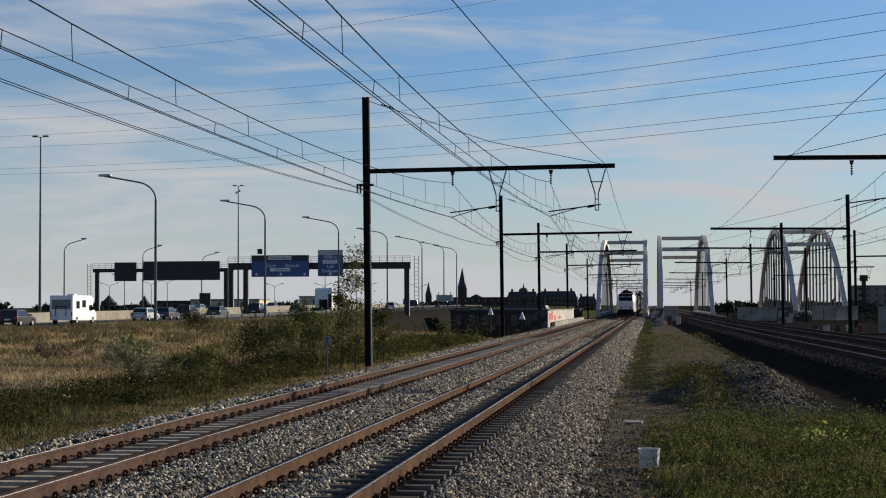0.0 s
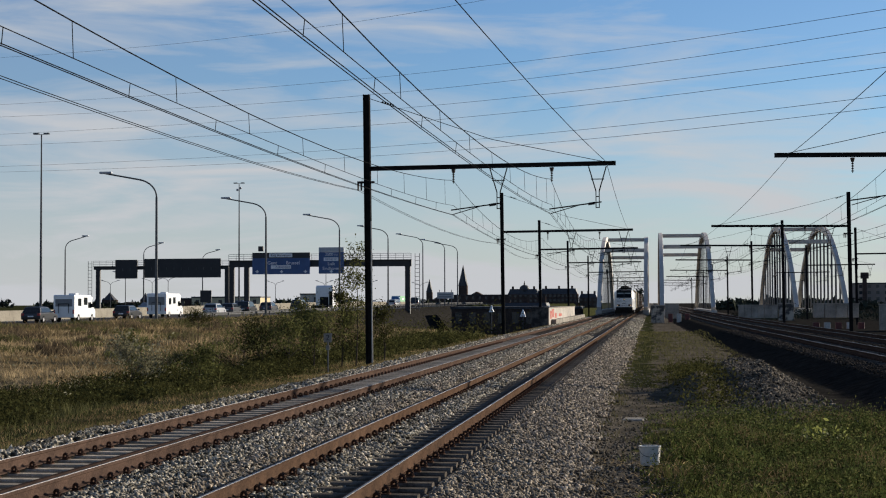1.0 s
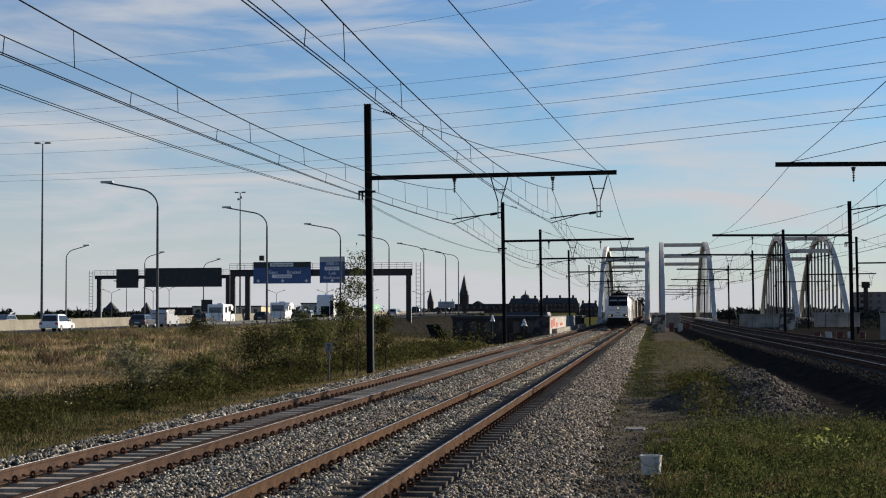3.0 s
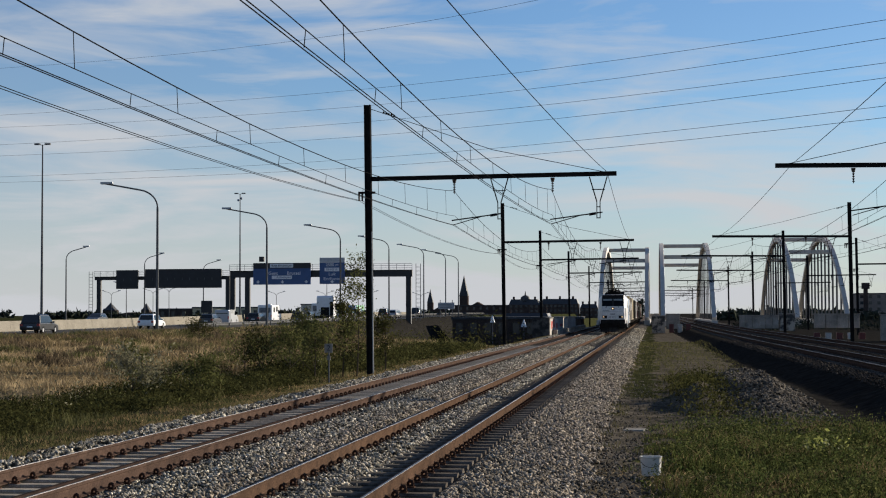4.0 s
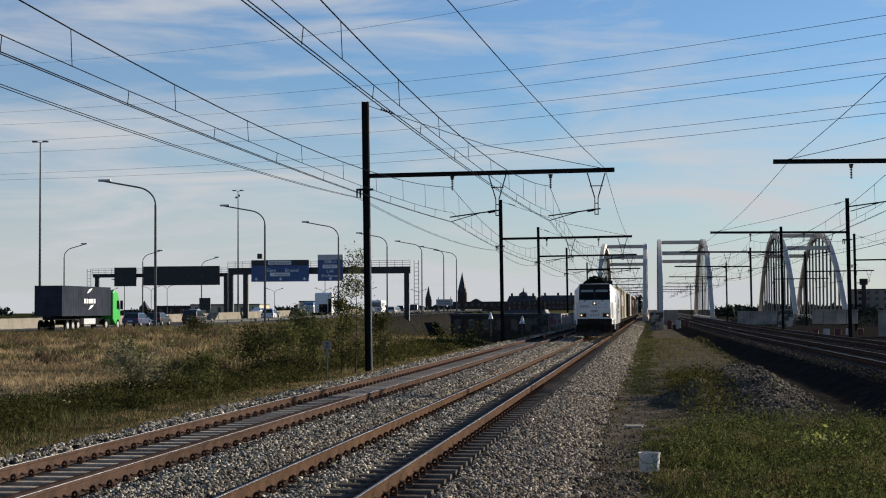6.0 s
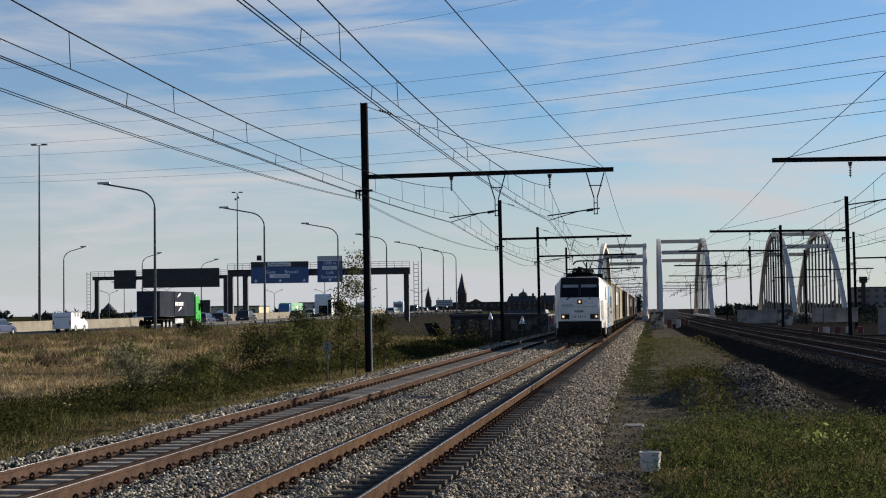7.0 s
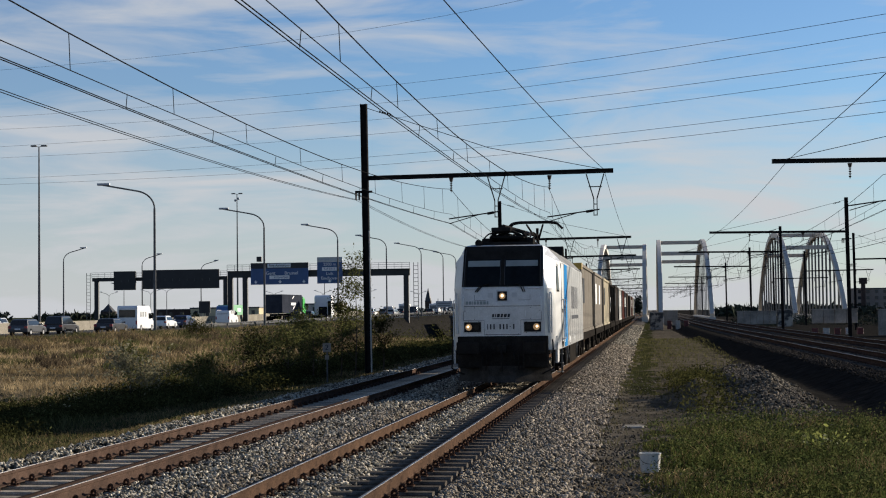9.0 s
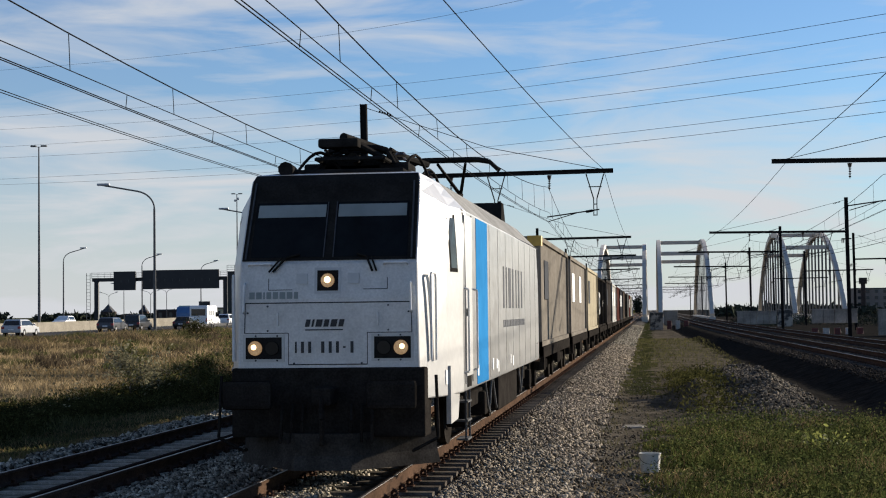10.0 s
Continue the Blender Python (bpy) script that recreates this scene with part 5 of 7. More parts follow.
        for yy in (-0.18, 0.18):
            tube(bm, [(-half, head[1] + yy, head[2] - 0.22), (-half * 0.8, head[1] + yy, head[2] - 0.04), (-half * 0.55, head[1] + yy, head[2]), (half * 0.55, head[1] + yy, head[2]), (half * 0.8, head[1] + yy, head[2] - 0.04), (half, head[1] + yy, head[2] - 0.22)], 0.042)
        for s in (-1, 1):
            rod(bm, (s * 0.45, head[1] - 0.18, head[2] - 0.02), (s * 0.45, head[1] + 0.18, head[2] - 0.02), 0.025, 0.025, 6)
        part(name, bm, M_LOCO_DARK, th, label)
    panto(2.2, 0.15, "pantograph", "folded pantograph", 0.5)
    bm = B()
    box(bm, -0.42, 0.12, 1.55, 1.8, 4.20, 4.32, 0.03)
    rod(bm, (-0.1, 1.7, 4.35), (0.62, 4.6, 4.22), 0.06, 0.05, 8)
    rod(bm, (-0.3, 1.7, 4.25), (0.35, 4.4, 4.05), 0.045, 0.045, 8)
    rod(bm, (0.0, 1.8, 4.3), (0.55, 2.4, 4.0), 0.05, 0.04, 8)
    box(bm, -0.75, 0.7, 2.2, 2.9, 3.9, 4.05, 0.04)
    part("pantograph_arm", bm, M_LOCO_DARK, th)
    for a, b, z in (((-0.7, 1.6), (-0.2, 2.2), 4.17), ((-0.6, 2.0), (0.3, 2.6), 4.16), ((0.5, 2.8), (0.75, 4.0), 4.25), ((0.4, 5.0), (0.6, 6.6), 4.25), ((-0.4, 4.5), (0.4, 6.0), 4.3)):
        bm = B()
        tube(bm, [(a[0] + (b[0] - a[0]) * k / 8, a[1] + (b[1] - a[1]) * k / 8, 3.9 + (z - 3.9) * math.sin(math.pi * k / 8)) for k in range(9)], 0.022, 6)
        part("roof_cable", bm, M_LOCO_DARK, th, "looped black cable")
    bm = B()
    prism(bm, [(LEN - 3.2, 3.85), (LEN - 2.2, 3.85), (LEN - 2.6, 4.25), (LEN - 3.0, 4.25)], "x", 0.3, 0.9)
    part("roof_duct", bm, M_LOCO_DARK, th)
    panto(12.6, 0.95, "pantograph", "raised pantograph")
    return th


WAGON_COLOURS = [((0.215, 0.192, 0.162), "box"), ((0.235, 0.210, 0.178), "box"), ((0.413, 0.360, 0.261), "box"), ((0.450, 0.450, 0.432), "tank"), ((0.050, 0.044, 0.040), "box"), ((0.450, 0.441, 0.413), "box"), ((0.080, 0.034, 0.029), "box"),
                 ((0.045, 0.045, 0.049), "box"), ((0.075, 0.062, 0.052), "box"), ((0.405, 0.405, 0.387), "tank"), ((0.135, 0.131, 0.117), "box"), ((0.084, 0.027, 0.023), "box"), ((0.360, 0.342, 0.287), "box"), ((0.090, 0.099, 0.117), "box")]


def build_wagon(k, col, kind):
    tone = {0: "grey", 1: "grey", 2: "beige", 3: "white", 4: "dark grey", 5: "white", 7: "dark grey", 8: "brown", 9: "white", 10: "grey", 12: "beige", 13: "blue grey"}.get(k, "red")
    th = thing("freight_wagon", "flat freight wagon carrying a %s %s" % (tone, "tank container" if kind == "tank" else "box container"), "freight wagon", None, "wagons of the train")
    L = 13.6
    bm = B()
    for s in (-1, 1):
        box(bm, s * 1.2 - 0.1, s * 1.2 + 0.1, 0.3, L - 0.3, 0.85, 1.12)
    box(bm, -0.2, 0.2, 0.0, L, 0.85, 1.1)
    for y in (0.3, 3.0, 5.5, 8.0, 10.5, L - 0.5):
        box(bm, -1.3, 1.3, y, y + 0.2, 0.88, 1.1)
    part("underframe", bm, M_UNDER, th, "dark rusty underframe")
    for s in (-1, 1):
        for y0 in (2.0, 9.8):
            bm = B()
            box(bm, s * 1.05 - 0.08, s * 1.05 + 0.08, y0 - 0.4, y0 + 2.2, 0.5, 0.72)
            part("bogie_frame", bm, M_UNDER, th)
            for y in (y0, y0 + 1.8):
                bm = B()
                rod(bm, (s * 0.70, y, 0.46), (s * 0.83, y, 0.46), 0.46, 0.46, 20)
                part("wheel", bm, M_UNDER, th)
        for y in (0.4, 6.2, 7.0):
            bm = B()
            box(bm, s * 1.25 - 0.05, s * 1.25 + 0.05, y, y + 0.5, 0.55, 0.95)
            part("brake_gear", bm, M_UNDER, th)
    m = material("container_paint", col, tuple(c * 0.75 for c in col), 0.8, scale=0.6, fine=0.12)
    if kind == "box":
        bm = B()
        n = 44
        poly = []
        for i in range(n + 1):
            y = 0.2 + (L - 0.4) * i / n
            d = 0.03 if i % 2 else 0.0
            poly.append((1.22 - d, y))
        poly += [(-p[0], p[1]) for p in poly[::-1]]
        prism(bm, poly, "z", 1.25, 3.75)
        c = part("container", bm, m, th)
        bm = B()
        for s in (-1, 1):
            for y in (0.15, L - 0.3):
                box(bm, s * 1.22 - 0.05, s * 1.22 + 0.05, y, y + 0.15, 1.13, 3.82)
            for z in (1.13, 3.72):
                box(bm, s * 1.22 - 0.05, s * 1.22 + 0.05, 0.15, L - 0.15, z, z + 0.12)
        for y in (0.15, L - 0.27):
            for z in (1.13, 3.72):
                box(bm, -1.22, 1.22, y, y + 0.12, z, z + 0.12)
        part("container_frame", bm, m, th)
        if k == 0:
            bm = B()
            box(bm, 0.95, 1.285, 0.10, 0.6, 3.60, 3.85)
            part("corner_marking", bm, M_YELLOW, th, "yellow corner marking")
        for s in (-1, 1):
            for j in range(2 if k % 2 else 1):
                bm = B()
                box(bm, *sorted((s * 1.225, s * 1.24)), 2.0 + j * 5.5, 3.6 + j * 5.5, 2.3, 3.3)
                part("emblem_bar", bm, M_WHITE if k % 2 else M_GREYBAR, th)
    else:
        for y0 in (0.3, 7.0):
            bm = B()
            rod(bm, (0, y0 + 0.5, 2.4), (0, y0 + 5.6, 2.4), 1.12, 1.12, 28)
            for yy, s in ((y0 + 0.5, -1), (y0 + 5.6, 1)):
                rod(bm, (0, yy, 2.4), (0, yy + s * 0.3, 2.4), 1.12, 0.6, 28)
            part("tank", bm, m, th, "white tank")
            bm = B()
            for s in (-1, 1):
                for yy in (y0, y0 + 6.1):
                    box(bm, s * 1.2 - 0.06, s * 1.2 + 0.06, yy - 0.06, yy + 0.06, 1.13, 3.7)
                for z in (1.13, 3.62):
                    box(bm, s * 1.2 - 0.05, s * 1.2 + 0.05, y0, y0 + 6.1, z, z + 0.1)
            part("tank_frame", bm, M_UNDER, th)
    return th


locomotive = build_loco()
wagons = [build_wagon(k, c, kind) for k, (c, kind) in enumerate(WAGON_COLOURS)]
FRONT_END, TRAIN_SPEED = 19.56, 23.6


def train_rows(offset):
    x = NEAR_X
    y0 = FRONT_END + offset
    return [(0.0, pose(x, y0 + TRAIN_SPEED * 10.0, 0)), (5.0, pose(x, y0 + TRAIN_SPEED * 5.0, 0)), (10.0, pose(x, y0, 0))]


# ---- traffic: (thing, lane, y at a moment, the moment, metres a second) ----
add_traffic(car("black", "black hatchback on the motorway"), LANE_A, 136.5, 0.0, 30.0)
add_traffic(van("white", "white motorhome with a rear ladder rack on the motorway", 6.6, 2.25, 2.75, True), LANE_A, 150.5, 0.0, 29.4)
add_traffic(car("silver", "silver estate car on the motorway", 4.6), LANE_A, 173.0, 0.0, 28.0)
add_traffic(car("dark grey", "dark grey car on the motorway"), LANE_A, 181.0, 0.0, 28.0)
add_traffic(car("black", "black people carrier on the motorway", 4.7, 1.85, 1.7), LANE_A, 189.5, 0.0, 28.0)
add_traffic(car("dark grey", "dark grey car on the motorway"), LANE_A, 203.0, 0.0, 27.5)
add_traffic(car("black", "black off-roader on the motorway", 4.6, 1.9, 1.75), LANE_A, 223.9, 0.0, 27.0)
add_traffic(car("black", "black car beside the camper on the motorway", 4.4), LANE_A, 136.2, 0.8, 27.0)
add_traffic(van("white", "white camper van with dark windows on the motorway", 5.9, 2.05, 2.55, True), LANE_A, 145.3, 0.8, 26.6)
add_traffic(car("dark grey", "dark grey car on the motorway"), LANE_A, 144.3, 2.0, 27.2)
add_traffic(van("silver", "silver people carrier van on the motorway", 4.9, 1.9, 1.95), LANE_A, 152.5, 2.0, 27.0)
add_traffic(car("white", "white off-road car on the motorway", 4.4, 1.85, 1.62), LANE_A, 137.1, 2.7, 28.8)
add_traffic(car("black", "black off-road car on the motorway", 4.6, 1.9, 1.7), LANE_A, 136.2, 3.8, 25.5)
add_traffic(car("blue", "dark blue car in front of the lorry", 4.6, 1.85, 1.5), LANE_A, 143.4, 5.0, 26.6)
add_traffic(car("black", "black hatchback with a bicycle rack on the motorway", 4.3), LANE_A, 150.4, 5.0, 27.2)
add_traffic(lorry("green", "articulated lorry with green cab and dark container"), LANE_B, 126.8, 5.5, 27.9)
add_traffic(van("white", "white delivery van on the motorway", 4.6, 1.85, 1.9), LANE_A, 143.9, 6.8, 29.0)
add_traffic(car("blue", "dark blue saloon car on the motorway", 4.6, 1.85, 1.46, False), LANE_A, 148.7, 7.6, 28.0)
add_traffic(car("white", "white hatchback on the motorway", 4.2), LANE_A, 141.5, 7.6, 27.5)
add_traffic(van("white", "tall white van with dark lettering bars", 5.7, 2.05, 2.6), LANE_B, 132.1, 8.0, 25.4)
add_traffic(car("black", "black low car beside the white van", 4.7, 1.85, 1.42, False), LANE_B, 124.5, 8.0, 25.4)
add_traffic(car("dark grey", "dark grey estate car on the motorway", 4.6), LANE_A, 143.6, 9.2, 23.0)
add_traffic(car("black", "black people carrier on the motorway", 4.6, 1.85, 1.7), LANE_A, 152.0, 9.2, 23.0)
add_traffic(car("silver", "silver grey car on the motorway", 4.4), LANE_A, 137.4, 10.0, 25.0)
# standing on the edge lane
truck = tractor("white lorry tractor unit standing on the motorway edge")
truck.matrix_basis = pose(-46.6, 229.0, 1.1 * 0.3 + float(rise(229)))
for col, lab, y, x, H in (("black", "black estate car standing near the white lorry", 222.0, -48.6, 1.6), ("dark grey", "dark grey car standing near the white lorry", 231.0, -50.5, 1.5), ("silver", "pale car standing beyond the white lorry", 300.0, -48.0, 1.5), ("grey", "grey car standing beyond the gantry", 318.0, -50.5, 1.5), ("black", "black van standing beyond the gantry", 330.0, -48.0, 1.9)):
    c = car(col, lab, 4.5, 1.82, H)
    c.matrix_basis = pose(x, y, 0.32 + float(rise(y)))
# oncoming on the opposite carriageway
add_traffic(box_truck("green box truck with a blue cab on the opposite carriageway"), -69.5, 262.5, 9.0, -22.4)
for col, lab, y, t, x in (("grey", "grey oncoming car on the opposite carriageway", 260, 0.0, -74), ("dark grey", "dark oncoming car on the opposite carriageway", 330, 0.0, -78), ("silver", "silver oncoming car on the opposite carriageway", 420, 0.0, -74), ("white", "white oncoming car on the opposite carriageway", 480, 0.0, -78)):
    add_traffic(car(col, lab), x, y, t, -27.0)


# ---- skyline ----
M_BRICK = material("dark_brick", (0.085, 0.062, 0.052), (0.05, 0.038, 0.034), 0.9, scale=0.25, fine=0.3)
M_SLATE = material("slate", (0.045, 0.047, 0.052), (0.028, 0.03, 0.034), 0.7, scale=0.4)
M_WIN = material("far_window", (0.03, 0.035, 0.04), None, 0.2)
M_CREAM = material("cream_wall", (0.62, 0.52, 0.34), (0.5, 0.42, 0.28), 0.8, scale=0.3)
M_RED = material("barrier_red", (0.12, 0.025, 0.022), (0.07, 0.02, 0.018), 0.7, scale=2)
M_WALL = material("parapet_white", (0.52, 0.50, 0.46), (0.34, 0.33, 0.30), 0.85, scale=0.5, fine=0.2)


def church(x, y, h, w, label):
    th = thing("church", label, "church", pose(x, y, -0.6))
    bm = B()
    box(bm, -w, w, -w, w, 0, h * 0.48)
    part("tower", bm, M_BRICK, th)
    bm = B()
    rod(bm, (0, 0, h * 0.48), (0, 0, h), w * 1.2, 0.05, 8)
    part("spire", bm, M_SLATE, th, "slender slate spire")
    for sx in (-1, 1):
        bm = B()
        rod(bm, (sx * w * 0.8, -w * 0.8, h * 0.48), (sx * w * 0.8, -w * 0.8, h * 0.62), w * 0.25, 0.02, 6)
        part("pinnacle", bm, M_SLATE, th)
    bm = B()
    prism(bm, [(w, 0), (w * 5.5, 0), (w * 5.5, h * 0.2), (w * 3.2, h * 0.33), (w, h * 0.2)], "y", -w, w * 3)
    part("nave", bm, M_BRICK, th)


church(-231.5, 2000, 50.0, 5.2, "distant dark church with a slender spire")
church(-275, 2010, 33.0, 3.6, "distant small church spire")
church(-513, 1500, 14.0, 6.0, "distant pointed tower roof")
church(-478, 1500, 13.4, 4.0, "distant pointed tower roof")


def house_block(x0, x1, y, h, label, storeys, cols, mansard=True, depth=14.0, mat=None, name="town_house"):
    th = thing(name, label, "building", pose((x0 + x1) / 2, y, -0.6))
    w = (x1 - x0) / 2
    mat = mat or M_BRICK
    wall_h = h * (0.72 if mansard else 1.0)
    bm = B()
    box(bm, -w, w, 0, depth, 0, wall_h)
    part("wall", bm, mat, th)
    if mansard:
        bm = B()
        loft(bm, [[(-w, 0, wall_h), (w, 0, wall_h), (w, depth, wall_h), (-w, depth, wall_h)], [(-w + 1, 1.6, h), (w - 1, 1.6, h), (w - 1, depth - 1.6, h), (-w + 1, depth - 1.6, h)]])
        r = part("roof", bm, M_SLATE, th)
        for k in range(3):
            bm = B()
            xc = -w * 0.7 + k * w * 0.7
            box(bm, xc - 0.5, xc + 0.5, 3, 4, h - 0.3, h + 1.3)
            part("chimney", bm, mat, r)
    else:
        bm = B()
        box(bm, -w - 0.2, w + 0.2, -0.2, depth + 0.2, wall_h, wall_h + 0.4)
        part("roof", bm, M_SLATE, th)
    for s in range(storeys):
        for c in range(cols):
            xc = -w + (c + 0.5) * 2 * w / cols
            z = wall_h * (s + 0.35) / storeys
            bm = B()
            box(bm, xc - 0.55, xc + 0.55, -0.08, 0.1, z, z + wall_h / storeys * 0.5)
            part("window", bm, M_WIN, th)
    return th


domed = house_block(-70.5, -55.5, 800, 9.4, "dark brick house with a domed corner roof", 3, 6)
bm = B()
ball(bm, (0.5, 3, 9.2), 2.6, 1, 1, 0.9)
rod(bm, (0.5, 3, 11.2), (0.5, 3, 13.6), 0.5, 0.05, 8)
part("dome", bm, M_SLATE, domed, "dark slate dome")
house_block(-55.0, -36.5, 805, 9.6, "long dark brick row with mansard roof", 3, 9)
house_block(-36.0, -27.0, 810, 7.0, "lower dark brick house", 2, 4)
house_block(-101, -71, 815, 6.4, "low dark brick building", 2, 9, False)
house_block(73.0, 112.0, 600, 9.0, "brick apartment block with rows of windows", 4, 13, False, mat=material("apartment_brick", (0.30, 0.25, 0.215), (0.22, 0.185, 0.16), 0.9, scale=0.3, fine=0.2), name="apartment_block")
bm = B()
wt = thing("water_tower", "slim dark tower on the roofline", "tower", pose(75.4, 596, -0.6))
box(bm, -0.7, 0.7, -0.7, 0.7, 0, 10.8)
part("shaft", bm, M_BRICK, wt)
bm = B()
box(bm, -1.3, 1.3, -1.3, 1.3, 10.8, 13.0, 0.1)
part("head", bm, M_BRICK, wt)
house_block(-150, -127, 520, 4.6, "long cream warehouse behind the motorway", 1, 6, False, mat=M_CREAM, name="warehouse")
house_block(-118, -104, 540, 5.6, "white warehouse behind the motorway", 1, 4, False, mat=M_WALL, name="warehouse")
house_block(-165, -150.5, 530, 4.2, "dark low shed behind the motorway", 1, 4, False, name="shed")


def far_woods():
    rng = np.random.default_rng(5)
    v, f = [], []
    def clump(x, y, h, w, n):
        p = rng.normal(0, 1, (n, 3)) * (w * 0.42, w * 0.42, h * 0.23) + (x, y, h * 0.55 - 0.6)
        p[:, 2] = np.clip(p[:, 2], -0.5, None)
        s = w * 0.16
        for c in p:
            b = len(v)
            d = rng.normal(0, s, (3, 3))
            v.extend((c + d).tolist())
            f.append((b, b + 1, b + 2))
    for k in range(80):
        y = rng.uniform(900, 1500)
        x = rng.uniform(-0.62, -0.02) * y
        clump(x, y, rng.uniform(2.2, 4.2), rng.uniform(5, 14), 90)
    for k in range(60):
        y = rng.uniform(480, 900)
        clump(rng.uniform(0.03, 0.16) * y + 3, y, rng.uniform(1.5, 3.0), rng.uniform(4, 8), 90)
    clump(-4.9, 620, 7.5, 2.4, 700)
    for x, y, h, w in ((-86, 300, 0.9, 2.2), (-138, 250, 6, 5)):
        clump(x, y, h + 1.5, w, 200)
    arrays("far_trees", v, f, M_FAR, "stuff", "dark distant trees and hedges along the horizon", "trees")


far_woods()


# ---- trackside walls, blocks and fences near the bridges ----
def striped_blocks(m, n, label):
    th = thing("crash_barrier", label, "barrier", m, "striped barriers")
    for k in range(n):
        bm = B()
        box(bm, k * 1.0, k * 1.0 + 0.55, 0, 0.5, -0.5, 0.55, 0.04)
        part("block", bm, M_RED if k % 2 == 0 else M_WALL, th)
    return th


striped_blocks(pose(1.9, 196, 0.1), 3, "red and white crash barrier blocks by the bridge")
striped_blocks(pose(14.5, 151, -0.42), 5, "row of red and white barrier blocks below a wall")


def parapet(x0, x1, y, z0, z1, label, mat, panels=3, t=0.5):
    th = thing("parapet_wall", label, "wall", pose(x0, y, 0))
    w = (x1 - x0) / panels
    for k in range(panels):
        bm = B()
        box(bm, k * w + 0.02, (k + 1) * w - 0.02, 0, t, z0, z1, 0.03)
        part("wall_panel", bm, mat, th)
    bm = B()
    box(bm, -0.05, x1 - x0 + 0.05, -0.06, t + 0.06, z1 + 0.003, z1 + 0.12, 0.02)
    part("coping", bm, M_CONC, th)
    return th


M_GRAFF = material("painted_concrete", (0.40, 0.36, 0.30), (0.07, 0.068, 0.066), 0.8, scale=1.1, lo=0.45, hi=0.55)
parapet(-0.15, 1.5, 200, -0.5, 1.55, "grey concrete block with dark painted scrawl", M_GRAFF, 1, 1.5)
parapet(1.6, 3.3, 203, 0.0, 1.75, "pale concrete block by the bridge", M_CONC, 1, 1.2)
parapet(10.6, 15.4, 205, 0.0, 1.55, "long grey concrete wall beside the raised tracks", M_CONC, 6)
parapet(15.5, 17.4, 205, -0.3, 1.75, "concrete wall with dark painted scrawl", M_GRAFF, 2)
parapet(14.6, 18.7, 152, 0.55, 1.75, "pale concrete wall with red painted patch", M_CONC, 4)
parapet(18.9, 27.0, 140, -0.4, 1.7, "weathered grey concrete wall", M_CONC, 3)
# parapet of the street bridge beside the far track, with its kerb wall
M_PARAPET = material("whitewashed_concrete", (0.48, 0.445, 0.40), (0.34, 0.31, 0.275), 0.85, scale=0.9, fine=0.15, bump=0.2, bump_scale=12)
M_SPRAY = material("red_spray", (0.36, 0.05, 0.045), (0.44, 0.22, 0.19), 0.8, scale=2.2, lo=0.42, hi=0.6)
M_SCRAWL = material("dark_scrawl_concrete", (0.115, 0.105, 0.095), (0.035, 0.033, 0.032), 0.9, scale=1.4, lo=0.42, hi=0.58, fine=0.2)
bridge_wall = thing("parapet_wall", "whitewashed concrete bridge parapet with red spray paint", "wall")
for k in range(8):
    bm = B()
    box(bm, -9.9, -9.48, 151.0 + 6.3 * k, 157.25 + 6.3 * k, -1.0, 1.5, 0.03)
    part("wall_panel", bm, M_PARAPET, bridge_wall)
bm = B()
box(bm, -9.95, -9.43, 150.95, 201.5, 1.503, 1.59, 0.02)
part("coping", bm, M_CONC, bridge_wall)
for y0, y1, z0, z1 in ((152.5, 155.0, 0.5, 1.25), (155.6, 158.4, 0.6, 1.4), (160.0, 163.0, 0.5, 1.0), (167.0, 172.0, 0.62, 0.9)):
    bm = B()
    box(bm, -9.484, -9.474, y0, y1, z0, z1)
    part("spray_patch", bm, M_SPRAY, bridge_wall, "faded red spray paint")
bm = B()
box(bm, -11.05, -9.5, 150.2, 150.9, -6.0, 1.57, 0.04)
part("end_pier", bm, M_SCRAWL, bridge_wall, "dark pier covered in scrawl")
kerb_wall = thing("kerb_wall", "low beige concrete kerb wall beside the track", "wall")
for k in range(11):
    bm = B()
    box(bm, -9.42, -9.0, 154.0 + 6.0 * k, 159.96 + 6.0 * k, -0.9, 0.42, 0.03)
    part("wall_length", bm, M_CONC, kerb_wall)
house_block(-33.0, -11.8, 268, 7.6, "low dark brick yard building below the railway", 2, 9, False).location.z = -6.6
house_block(-31.0, -20.5, 330, 8.6, "dark brick house with mansard roof below the railway", 3, 5).location.z = -6.6
for px, py, h, w in ((-13.0, 165, 1.72, 0.30), (-16.9, 172, 2.15, 0.26), (-11.6, 185, 2.1, 0.2)):
    canvas = thing("canvas_cover", "white pointed canvas cover beside the street", "canvas cover", pose(px, py, -1.0), "canvas covers")
    bm = B()
    loft(bm, [[(-w, -w, h - 0.12), (w, -w, h - 0.12), (w, w, h - 0.12), (-w, w, h - 0.12)], [(-w * 0.85, -w * 0.8, h), (w * 0.8, -w * 0.8, h), (w * 0.8, w * 0.8, h), (-w * 0.85, w * 0.8, h)], [(-0.04, -0.04, h + 0.62), (0.03, -0.04, h + 0.62), (0.03, 0.03, h + 0.62), (-0.04, 0.03, h + 0.62)]])
    part("canvas", bm, M_WHITE, canvas, "white canvas")
    bm = B()
    rod(bm, (0, 0, -6.0), (0, 0, h), 0.05, 0.05, 8)
    part("pole", bm, M_GALV, canvas)
